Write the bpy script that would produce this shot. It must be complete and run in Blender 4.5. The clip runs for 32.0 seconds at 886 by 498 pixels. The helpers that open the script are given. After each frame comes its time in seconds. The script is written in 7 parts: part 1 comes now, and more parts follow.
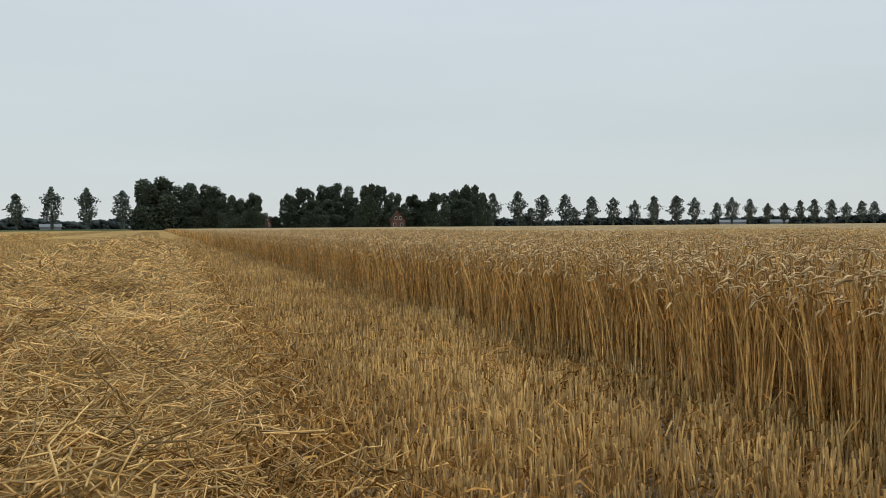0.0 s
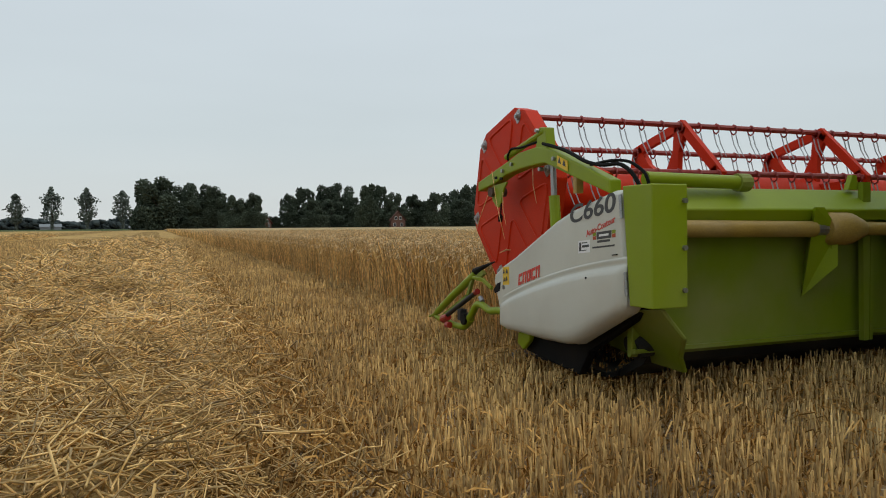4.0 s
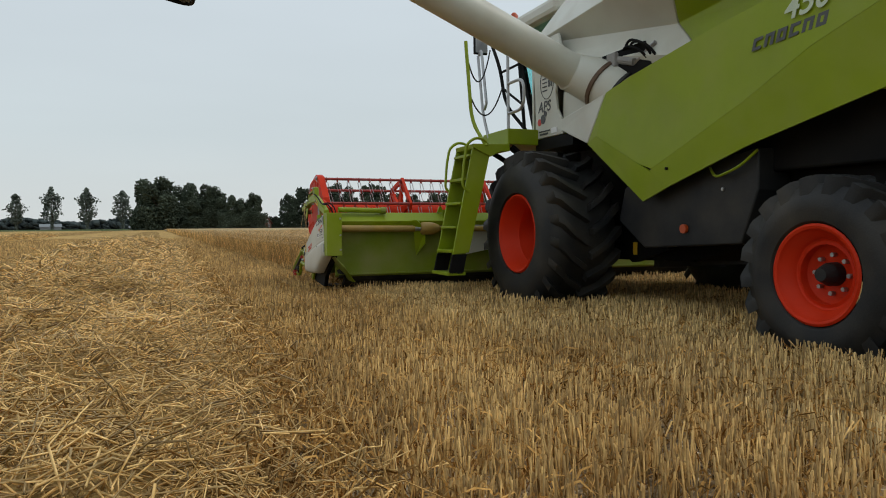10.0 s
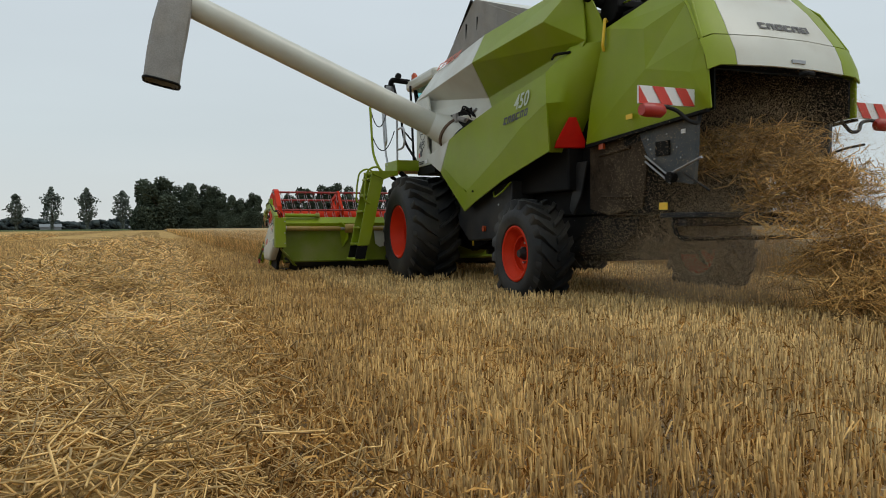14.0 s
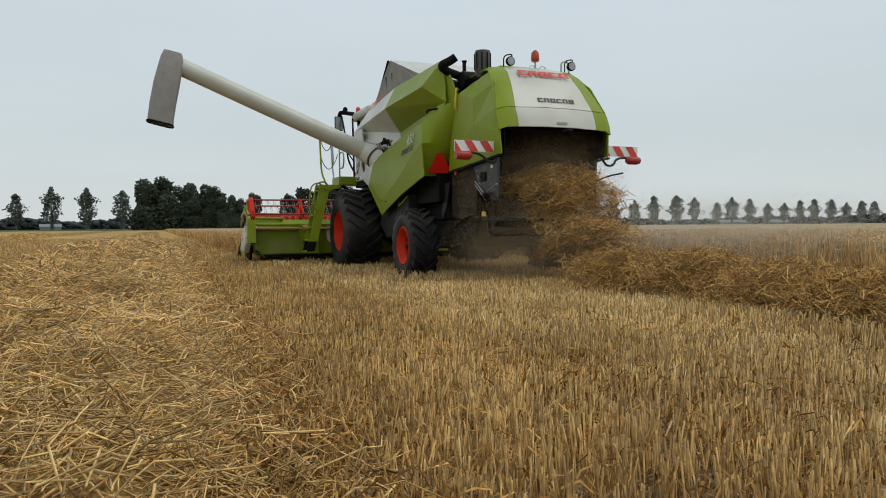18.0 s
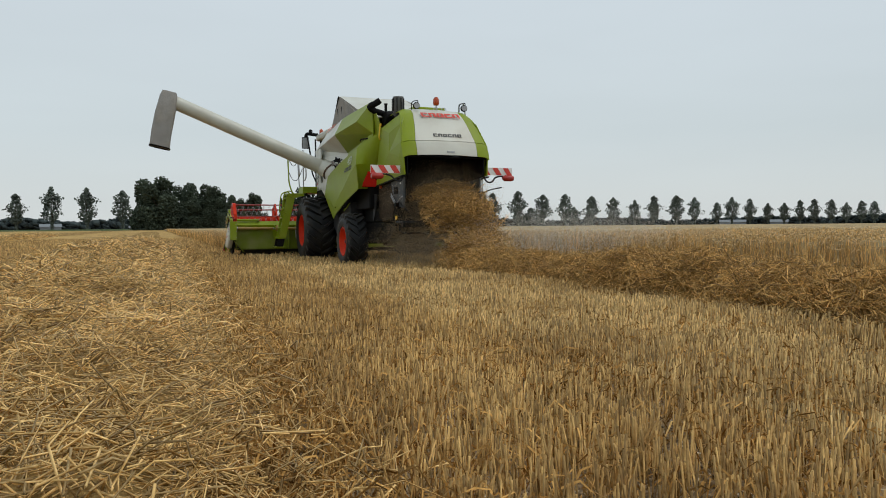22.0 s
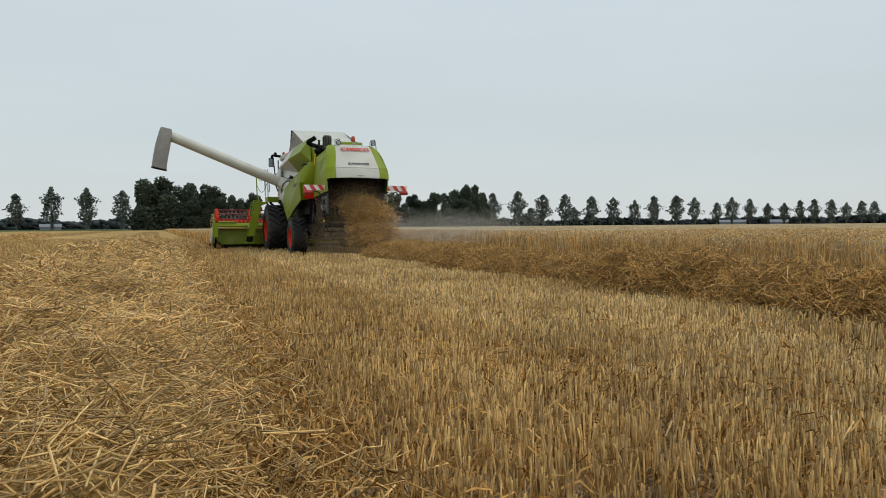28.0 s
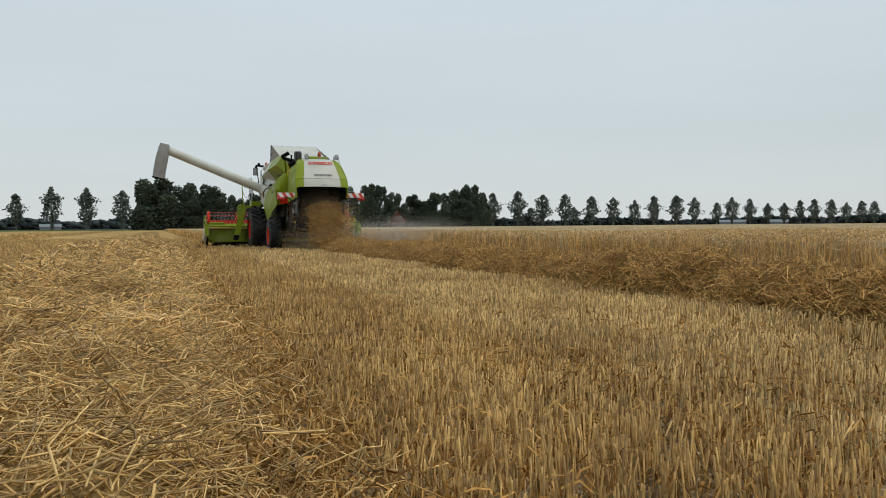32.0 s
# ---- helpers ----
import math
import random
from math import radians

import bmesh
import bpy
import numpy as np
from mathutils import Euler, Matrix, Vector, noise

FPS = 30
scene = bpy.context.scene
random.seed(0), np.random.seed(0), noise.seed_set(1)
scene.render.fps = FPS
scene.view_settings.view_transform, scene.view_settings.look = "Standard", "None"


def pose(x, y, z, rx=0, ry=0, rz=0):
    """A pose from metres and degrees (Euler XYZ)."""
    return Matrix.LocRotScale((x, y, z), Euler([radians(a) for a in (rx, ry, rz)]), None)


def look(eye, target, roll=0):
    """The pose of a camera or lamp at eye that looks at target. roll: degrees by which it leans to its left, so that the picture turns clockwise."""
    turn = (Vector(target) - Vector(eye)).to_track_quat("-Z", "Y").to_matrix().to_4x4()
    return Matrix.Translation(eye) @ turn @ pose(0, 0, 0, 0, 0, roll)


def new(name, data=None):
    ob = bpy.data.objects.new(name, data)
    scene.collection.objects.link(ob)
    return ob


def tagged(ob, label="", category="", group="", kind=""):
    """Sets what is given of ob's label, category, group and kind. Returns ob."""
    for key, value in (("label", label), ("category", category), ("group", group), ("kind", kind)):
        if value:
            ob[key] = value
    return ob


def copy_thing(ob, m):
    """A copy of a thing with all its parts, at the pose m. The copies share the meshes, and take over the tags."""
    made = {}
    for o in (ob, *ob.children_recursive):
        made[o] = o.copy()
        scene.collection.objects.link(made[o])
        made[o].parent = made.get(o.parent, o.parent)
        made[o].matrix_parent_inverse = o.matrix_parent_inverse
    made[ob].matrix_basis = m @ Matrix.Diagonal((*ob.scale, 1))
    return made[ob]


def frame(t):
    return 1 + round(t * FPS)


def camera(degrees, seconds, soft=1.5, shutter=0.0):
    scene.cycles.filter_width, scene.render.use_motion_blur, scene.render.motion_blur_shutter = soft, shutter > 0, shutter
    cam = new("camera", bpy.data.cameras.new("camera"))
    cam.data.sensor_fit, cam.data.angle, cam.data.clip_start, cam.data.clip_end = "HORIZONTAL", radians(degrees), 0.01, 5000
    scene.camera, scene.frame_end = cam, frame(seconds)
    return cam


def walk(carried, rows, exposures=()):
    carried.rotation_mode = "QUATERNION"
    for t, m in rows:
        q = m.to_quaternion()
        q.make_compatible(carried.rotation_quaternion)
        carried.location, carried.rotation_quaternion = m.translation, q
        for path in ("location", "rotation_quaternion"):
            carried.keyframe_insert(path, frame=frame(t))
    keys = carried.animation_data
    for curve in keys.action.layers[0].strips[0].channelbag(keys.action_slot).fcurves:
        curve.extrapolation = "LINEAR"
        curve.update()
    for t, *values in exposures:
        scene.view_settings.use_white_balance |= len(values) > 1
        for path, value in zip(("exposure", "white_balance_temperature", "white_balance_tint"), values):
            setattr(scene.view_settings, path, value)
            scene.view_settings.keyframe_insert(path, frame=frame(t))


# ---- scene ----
# ---- camera ----
cam = camera(63.55, 32.0, soft=1.0, shutter=0.08)
EYE = (0.0, 0.0, 0.94)
YAW, PITCH = radians(21.76), radians(1.84)
AIM = (EYE[0] + math.sin(YAW) * math.cos(PITCH), EYE[1] + math.cos(YAW) * math.cos(PITCH), EYE[2] - math.sin(PITCH))
walk(cam, [(0.0, look(EYE, AIM, -0.44)), (32.0, look(EYE, AIM, -0.44))])

# ---- plan: the harvester drives along +y; metres ----
LANE = 5.38            # its centre line
SPEED = 1.02           # metres a second
AXLE_AT_NINE = 5.87    # front axle at nine seconds
EDGE = LANE - 3.02     # edge of the standing crop before the cut
NEW_EDGE = LANE + 3.38  # edge of the standing crop after it
STUBBLE_H = 0.205
CROP_H = 0.76


def axle(t):
    """Where the front axle is at t seconds: steady, a little quicker towards the end."""
    return AXLE_AT_NINE + SPEED * (t - 9.0) + 0.019 * max(0.0, t - 19.0) ** 1.7


TIMES = np.linspace(-40, 80, 2401)
PLACES = np.array([axle(t) for t in TIMES])


def when(y):
    """The time at which the front axle passes y."""
    return float(np.interp(y, PLACES, TIMES))


# ---- light: high overcast ----
world = bpy.data.worlds.new("overcast_sky")
scene.world = world
world.use_nodes = True
wn, wl = world.node_tree.nodes, world.node_tree.links
wn.clear()
w_out = wn.new("ShaderNodeOutputWorld")
w_bg = wn.new("ShaderNodeBackground")
w_sky = wn.new("ShaderNodeTexSky")
w_sky.sky_type = "NISHITA"
w_sky.sun_disc = False
w_sky.sun_elevation, w_sky.sun_rotation = radians(57), radians(121)
w_dim = wn.new("ShaderNodeVectorMath")
w_dim.operation = "SCALE"
w_dim.inputs["Scale"].default_value = 0.10
w_co = wn.new("ShaderNodeTexCoord")
w_sep = wn.new("ShaderNodeSeparateXYZ")
w_map = wn.new("ShaderNodeMapping")
w_map.inputs["Scale"].default_value = (1.0, 1.0, 5.0)
w_noise = wn.new("ShaderNodeTexNoise")
w_noise.inputs["Scale"].default_value = 1.7
w_noise.inputs["Detail"].default_value = 3.0
w_ramp = wn.new("ShaderNodeValToRGB")
w_ramp.color_ramp.elements[0].position, w_ramp.color_ramp.elements[0].color = 0.0, (0.66, 0.70, 0.70, 1)
w_ramp.color_ramp.elements[1].position, w_ramp.color_ramp.elements[1].color = 0.45, (0.69, 0.775, 0.845, 1)
mid = w_ramp.color_ramp.elements.new(0.12)
mid.color = (0.605, 0.675, 0.698, 1)
w_soft = wn.new("ShaderNodeMix")
w_soft.data_type, w_soft.blend_type = "RGBA", "MULTIPLY"
w_soft.inputs["Factor"].default_value = 0.16
w_mix = wn.new("ShaderNodeMix")
w_mix.data_type = "RGBA"
w_mix.inputs["Factor"].default_value = 0.94
wl.new(w_sky.outputs[0], w_dim.inputs[0])
wl.new(w_co.outputs["Generated"], w_sep.inputs[0])
wl.new(w_co.outputs["Generated"], w_map.inputs[0])
wl.new(w_map.outputs[0], w_noise.inputs["Vector"])
wl.new(w_sep.outputs["Z"], w_ramp.inputs[0])
wl.new(w_ramp.outputs[0], w_soft.inputs[6])
wl.new(w_noise.outputs["Fac"], w_soft.inputs[7])
wl.new(w_dim.outputs[0], w_mix.inputs[6])
wl.new(w_soft.outputs[2], w_mix.inputs[7])
wl.new(w_mix.outputs[2], w_bg.inputs["Color"])
w_bg.inputs["Strength"].default_value = 1.07
wl.new(w_bg.outputs[0], w_out.inputs["Surface"])

sun = new("sun", bpy.data.lights.new("sun", "SUN"))
sun.data.energy, sun.data.angle, sun.data.color = 0.8, radians(30), (1.0, 0.94, 0.85)
sun.matrix_world = look((0, 0, 0), (-0.46, 0.28, -0.84))
scene.view_settings.exposure = 0.0


# ---- materials ----
def mat(name, base, rough=0.6, metal=0.0, var=0.15, scale=6.0, bump=0.0, bscale=120.0, island=0.0, warm=None, dust=0.0, spec=0.5, stretch=(1, 1, 1)):
    """Principled material with two scales of uneven colour, fine relief, dust and, where asked, a tone for each loose piece."""
    m = bpy.data.materials.new(name)
    m.use_nodes = True
    n, l = m.node_tree.nodes, m.node_tree.links
    b = n["Principled BSDF"]
    b.inputs["Roughness"].default_value, b.inputs["Metallic"].default_value = rough, metal
    b.inputs["Specular IOR Level"].default_value = spec
    co = n.new("ShaderNodeTexCoord")
    mp = n.new("ShaderNodeMapping")
    mp.inputs["Scale"].default_value = stretch
    l.new(co.outputs["Object"], mp.inputs[0])
    big = n.new("ShaderNodeTexNoise")
    big.inputs["Scale"].default_value, big.inputs["Detail"].default_value = scale, 5.0
    fine = n.new("ShaderNodeTexNoise")
    fine.inputs["Scale"].default_value, fine.inputs["Detail"].default_value = bscale, 3.0
    l.new(mp.outputs[0], big.inputs["Vector"])
    l.new(mp.outputs[0], fine.inputs["Vector"])
    add = n.new("ShaderNodeMath")
    add.operation = "ADD"
    l.new(big.outputs["Fac"], add.inputs[0])
    l.new(fine.outputs["Fac"], add.inputs[1])
    fac = n.new("ShaderNodeMapRange")
    fac.inputs["From Min"].default_value, fac.inputs["From Max"].default_value = 0.75, 1.25
    l.new(add.outputs[0], fac.inputs["Value"])
    mix = n.new("ShaderNodeMix")
    mix.data_type = "RGBA"
    warm = warm or base
    mix.inputs[6].default_value = (*[c * (1 - var) for c in base], 1)
    mix.inputs[7].default_value = (*[min(1, c * (1 + var)) for c in warm], 1)
    l.new(fac.outputs[0], mix.inputs["Factor"])
    colour = mix.outputs[2]
    if island:
        geo = n.new("ShaderNodeNewGeometry")
        info = n.new("ShaderNodeObjectInfo")
        both = n.new("ShaderNodeMath")
        both.operation = "ADD"
        l.new(geo.outputs["Random Per Island"], both.inputs[0])
        l.new(info.outputs["Random"], both.inputs[1])
        wrap = n.new("ShaderNodeMath")
        wrap.operation = "FRACT"
        l.new(both.outputs[0], wrap.inputs[0])
        rng = n.new("ShaderNodeMapRange")
        rng.inputs["To Min"].default_value, rng.inputs["To Max"].default_value = 1 - island, 1 + island
        l.new(wrap.outputs[0], rng.inputs["Value"])
        sc = n.new("ShaderNodeVectorMath")
        sc.operation = "SCALE"
        l.new(colour, sc.inputs[0])
        l.new(rng.outputs[0], sc.inputs["Scale"])
        colour = sc.outputs[0]
    if dust:
        dn = n.new("ShaderNodeTexNoise")
        dn.inputs["Scale"].default_value, dn.inputs["Detail"].default_value = 2.3, 7.0
        l.new(co.outputs["Object"], dn.inputs["Vector"])
        dr = n.new("ShaderNodeMapRange")
        dr.inputs["From Min"].default_value, dr.inputs["From Max"].default_value = 0.42, 0.75
        dr.inputs["To Max"].default_value = dust
        l.new(dn.outputs["Fac"], dr.inputs["Value"])
        dm = n.new("ShaderNodeMix")
        dm.data_type = "RGBA"
        dm.inputs[7].default_value = (0.36, 0.29, 0.19, 1)
        l.new(dr.outputs[0], dm.inputs["Factor"])
        l.new(colour, dm.inputs[6])
        colour = dm.outputs[2]
        rr = n.new("ShaderNodeMapRange")
        rr.inputs["To Min"].default_value, rr.inputs["To Max"].default_value = rough, min(1.0, rough + 0.35)
        l.new(dr.outputs[0], rr.inputs["Value"])
        l.new(rr.outputs[0], b.inputs["Roughness"])
    l.new(colour, b.inputs["Base Color"])
    if bump:
        bp = n.new("ShaderNodeBump")
        bp.inputs["Strength"].default_value = bump
        bp.inputs["Distance"].default_value = 0.01
        l.new(fine.outputs["Fac"], bp.inputs["Height"])
        l.new(bp.outputs[0], b.inputs["Normal"])
    return m


M_SOIL = mat("soil", (0.130, 0.088, 0.045), 0.95, var=0.45, scale=1.4, bump=0.6, bscale=45, warm=(0.30, 0.215, 0.125), spec=0.1)
M_STUB_NEW = mat("fresh_stubble", (0.425, 0.250, 0.079), 0.6, var=0.25, scale=0.9, bscale=30, island=0.50, warm=(0.595, 0.408, 0.166), spec=0.3)
M_STUB_OLD = mat("weathered_stubble", (0.385, 0.212, 0.060), 0.65, var=0.25, scale=0.9, bscale=30, island=0.50, warm=(0.50, 0.320, 0.115), spec=0.3)
M_SHEATH = mat("withered_leaf", (0.360, 0.178, 0.040), 0.75, var=0.3, scale=1.2, bscale=25, island=0.45, warm=(0.47, 0.265, 0.078), spec=0.2)
M_CHAFF_PALE = mat("pale_chaff", (0.46, 0.36, 0.22), 0.85, var=0.2, scale=3, bscale=60, island=0.35, warm=(0.58, 0.49, 0.35), spec=0.2)
M_STRAW = mat("straw", (0.48, 0.275, 0.072), 0.5, var=0.25, scale=1.0, bscale=30, island=0.60, warm=(0.74, 0.50, 0.205), spec=0.35)
# straw at half tone: shade between the straws put into the bed's colour
M_STRAW_BED = mat("shaded_straw_bed", (0.24, 0.135, 0.036), 0.95, var=0.4, scale=5, bump=0.9, bscale=60, warm=(0.30, 0.195, 0.07), spec=0.1)
M_FRESH_STRAW = mat("fresh_straw", (0.43, 0.238, 0.062), 0.65, var=0.25, scale=1.5, bscale=30, island=0.66, warm=(0.58, 0.355, 0.120), spec=0.3)
M_STEM = mat("ripe_stem", (0.55, 0.305, 0.078), 0.6, var=0.25, scale=2.0, bscale=25, island=0.55, warm=(0.70, 0.455, 0.175), spec=0.35)
M_EAR = mat("ripe_ear", (0.60, 0.405, 0.185), 0.75, var=0.2, scale=3.0, bump=0.5, bscale=160, island=0.35, warm=(0.66, 0.475, 0.250), spec=0.25)
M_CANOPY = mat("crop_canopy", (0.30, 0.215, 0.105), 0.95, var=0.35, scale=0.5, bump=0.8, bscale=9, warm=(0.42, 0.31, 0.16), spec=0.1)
M_FAR_STUBBLE = mat("far_stubble", (0.36, 0.225, 0.072), 0.95, var=0.3, scale=0.15, bump=0.6, bscale=3, warm=(0.44, 0.285, 0.10), spec=0.1)
M_LEAF_DARK = mat("dark_foliage", (0.070, 0.090, 0.060), 0.85, var=0.3, scale=0.2, bscale=2, island=0.25, spec=0.15)
# poplars and far hedge: haze of distance put into the leaf colours
M_POPLAR_HAZED = mat("hazed_poplar_foliage", (0.145, 0.170, 0.140), 0.9, var=0.25, scale=0.2, bscale=2, island=0.25, spec=0.15)
M_FAR_WOOD = mat("hazed_hedge", (0.058, 0.074, 0.072), 0.9, var=0.3, scale=0.05, bscale=0.5, island=0.25, spec=0.1)
M_BARK = mat("bark", (0.09, 0.07, 0.05), 0.9, var=0.3, scale=2, bump=0.5, bscale=20)
M_GRASS = mat("verge_grass", (0.06, 0.085, 0.03), 0.95, var=0.35, scale=0.4, bump=0.5, bscale=8, spec=0.1)
M_GREEN = mat("lime_green_paint", (0.222, 0.292, 0.005), 0.42, var=0.07, scale=2.5, bump=0.02, bscale=300, dust=0.13, spec=0.26)
# lime green a quarter darker: shade put into the base colour, plus more dust
M_GREEN_SHADED = mat("shaded_green_paint", (0.168, 0.222, 0.006), 0.5, var=0.1, scale=3, bump=0.03, bscale=300, dust=0.34, spec=0.3)
M_WHITE = mat("pale_grey_paint", (0.575, 0.575, 0.495), 0.35, var=0.05, scale=2.0, bump=0.02, bscale=300, dust=0.28)
M_RED = mat("signal_red_paint", (0.56, 0.027, 0.004), 0.5, var=0.12, scale=3.0, bump=0.02, bscale=200, dust=0.05, spec=0.12)
M_BAR_RED = mat("tine_bar_red", (0.30, 0.02, 0.015), 0.45, var=0.15, scale=3.0, dust=0.15)
M_RUST = mat("rusty_steel", (0.10, 0.055, 0.030), 0.7, var=0.35, scale=12.0, bump=0.2, bscale=150, dust=0.2)
M_GRIME = mat("dusty_brown_steel", (0.024, 0.016, 0.010), 0.85, var=0.45, scale=5.0, bump=0.3, bscale=70, warm=(0.040, 0.028, 0.017), dust=0.10, spec=0.1)
# real black parts, and shaded hollows whose darkness is put into the colour
M_BLACK = mat("black_plastic_and_shade", (0.0055, 0.0055, 0.0055), 0.65, var=0.2, scale=5.0, bump=0.05, bscale=150, dust=0.02, spec=0.12)
M_DARK = mat("dark_grey_steel", (0.013, 0.014, 0.015), 0.5, 0.0, var=0.2, scale=4.0, bump=0.05, bscale=120, dust=0.08, spec=0.25)
M_CHEEK = mat("slate_grey_sheet", (0.030, 0.039, 0.045), 0.5, var=0.25, scale=5.0, bump=0.04, bscale=120, dust=0.25)
M_RUBBER = mat("tyre_rubber", (0.0095, 0.0100, 0.0100), 0.58, var=0.3, scale=6.0, bump=0.15, bscale=90, dust=0.10, spec=0.35)
M_STEEL = mat("bare_steel", (0.36, 0.36, 0.36), 0.4, 0.9, var=0.15, scale=8.0, bump=0.05, bscale=150, dust=0.1)
M_GALV = mat("grey_tube", (0.40, 0.41, 0.42), 0.4, 0.5, var=0.1, scale=5.0, dust=0.1)
M_GUARD = mat("ochre_shaft_guard", (0.34, 0.215, 0.04), 0.5, var=0.2, scale=5.0, dust=0.4)
M_BOOT = mat("grey_rubber_boot", (0.27, 0.26, 0.24), 0.7, var=0.18, scale=4.0, bump=0.15, bscale=60, dust=0.3)
M_YELLOW = mat("yellow_sticker", (0.78, 0.50, 0.03), 0.5, var=0.05)
M_STICKER = mat("white_sticker", (0.78, 0.78, 0.76), 0.45, var=0.04)
M_PRINT_RED = mat("red_print", (0.60, 0.05, 0.03), 0.5, var=0.1)
M_PRINT_FADED = mat("faded_red_print", (0.62, 0.16, 0.09), 0.6, var=0.2, scale=15)
M_PRINT_DARK = mat("dark_grey_print", (0.05, 0.05, 0.05), 0.5, var=0.1)
M_PRINT_SILVER = mat("silver_print", (0.46, 0.52, 0.36), 0.4, var=0.1)
M_ORANGE = mat("orange_lens", (0.42, 0.055, 0.006), 0.3, var=0.1)
M_REFLECT = mat("red_reflector", (0.72, 0.012, 0.008), 0.25, var=0.1, bump=0.1, bscale=400)
M_TIP = mat("red_lamp_lens", (0.36, 0.022, 0.014), 0.4, var=0.15)
M_BRICK = mat("red_brick", (0.115, 0.055, 0.040), 0.9, var=0.2, scale=2.0, bscale=20)
M_ROOF = mat("red_roof_tile", (0.15, 0.058, 0.042), 0.85, var=0.2, scale=2.0, bscale=20)
M_BARN = mat("pale_barn_sheet", (0.19, 0.21, 0.22), 0.7, var=0.08, scale=0.5)
M_PANE_FAR = mat("dark_window", (0.03, 0.035, 0.04), 0.2, var=0.1)
M_FRAME = mat("white_frame", (0.45, 0.45, 0.43), 0.5, var=0.05)
M_CHAFF = mat("chaff", (0.42, 0.31, 0.17), 0.9, var=0.2, island=0.4, scale=2)
M_HAZE = mat("pale_dust", (0.74, 0.71, 0.64), 1.0, var=0.05, scale=2, spec=0.0)
M_DUST = mat("dust", (0.46, 0.35, 0.22), 1.0, var=0.05, scale=2, spec=0.0)


def glass_material():
    m = bpy.data.materials.new("tinted_cab_glass")
    m.use_nodes = True
    b = m.node_tree.nodes["Principled BSDF"]
    b.inputs["Base Color"].default_value = (0.52, 0.80, 0.80, 1)
    b.inputs["Roughness"].default_value = 0.02
    b.inputs["Transmission Weight"].default_value = 1.0
    b.inputs["IOR"].default_value = 1.02
    return m


M_GLASS = glass_material()


# ---- mesh tools ----
def part(name, bm, material, parent=None, label="", smooth=False, bevel=0.0, thick=0.0):
    """Links a bmesh as one mesh object under a thing or a part."""
    bmesh.ops.recalc_face_normals(bm, faces=bm.faces[:])
    me = bpy.data.meshes.new(name)
    bm.edges.index_update()
    rim = [e.index for e in bm.edges if len(e.link_faces) == 1]
    bm.to_mesh(me)
    bm.free()
    me.materials.append(material)
    if smooth:
        me.polygons.foreach_set("use_smooth", [True] * len(me.polygons))
        me.set_sharp_from_angle(angle=radians(40))
        for i in rim:
            me.edges[i].use_edge_sharp = True
    ob = new(name, me)
    if thick:
        so = ob.modifiers.new("thickness", "SOLIDIFY")
        so.thickness, so.offset = thick, 0.0
    if bevel:
        be = ob.modifiers.new("edge", "BEVEL")
        be.width, be.segments, be.limit_method = bevel, 2, "ANGLE"
    if parent:
        ob.parent = parent
    if label:
        tagged(ob, label)
    return ob


def thing(name, label, category, at=(0, 0, 0), group="", kind=""):
    ob = new(name)
    ob.location = at
    ob.empty_display_size = 0.2
    return tagged(ob, label, category, group, kind)


def box(bm, x0, x1, y0, y1, z0, z1):
    v = [bm.verts.new(p) for p in ((x0, y0, z0), (x1, y0, z0), (x1, y1, z0), (x0, y1, z0), (x0, y0, z1), (x1, y0, z1), (x1, y1, z1), (x0, y1, z1))]
    for f in ((0, 3, 2, 1), (4, 5, 6, 7), (0, 1, 5, 4), (1, 2, 6, 5), (2, 3, 7, 6), (3, 0, 4, 7)):
        bm.faces.new([v[i] for i in f])
    return bm


def slab(bm, corners, depth):
    """A closed prism: a polygon of 3D corners pushed by the vector depth."""
    a = [bm.verts.new(c) for c in corners]
    b = [bm.verts.new(Vector(c) + Vector(depth)) for c in corners]
    bm.faces.new(a[::-1])
    bm.faces.new(b)
    n = len(a)
    for i in range(n):
        bm.faces.new((a[i], a[(i + 1) % n], b[(i + 1) % n], b[i]))
    return bm


def side(bm, yz, x0, x1):
    return slab(bm, [(x0, y, z) for y, z in yz], (x1 - x0, 0, 0))


def tube(bm, pts, r, n=8, closed=False):
    """A round bar along points; r one radius or one for each point."""
    pts = [Vector(p) for p in pts]
    rings = []
    up = None
    for i, p in enumerate(pts):
        a, b = pts[max(i - 1, 0)], pts[min(i + 1, len(pts) - 1)]
        if closed:
            a, b = pts[i - 1], pts[(i + 1) % len(pts)]
        d = (b - a).normalized()
        if up is None or abs(up.dot(d)) > 0.95:
            up = Vector((0, 0, 1)) if abs(d.z) < 0.9 else Vector((1, 0, 0))
        s = d.cross(up).normalized()
        up = s.cross(d).normalized()
        q = r[i] if isinstance(r, (list, tuple)) else r
        rings.append([bm.verts.new(p + q * (math.cos(k * math.tau / n) * s + math.sin(k * math.tau / n) * up)) for k in range(n)])
    count = len(rings)
    for i in range(count if closed else count - 1):
        a, b = rings[i], rings[(i + 1) % count]
        for k in range(n):
            bm.faces.new((a[k], a[(k + 1) % n], b[(k + 1) % n], b[k]))
    if not closed:
        bm.faces.new(rings[0][::-1])
        bm.faces.new(rings[-1])
    return bm


def bend(pts, steps=4):
    """Rounds the corners of a line of points."""
    pts = [Vector(p) for p in pts]
    out = [pts[0]]
    for a, b, c in zip(pts, pts[1:], pts[2:]):
        r = min((b - a).length, (c - b).length) * 0.45
        p, q = b + (a - b).normalized() * r, b + (c - b).normalized() * r
        for k in range(steps + 1):
            t = k / steps
            out.append(p * (1 - t) ** 2 + b * 2 * t * (1 - t) + q * t * t)
    out.append(pts[-1])
    return out


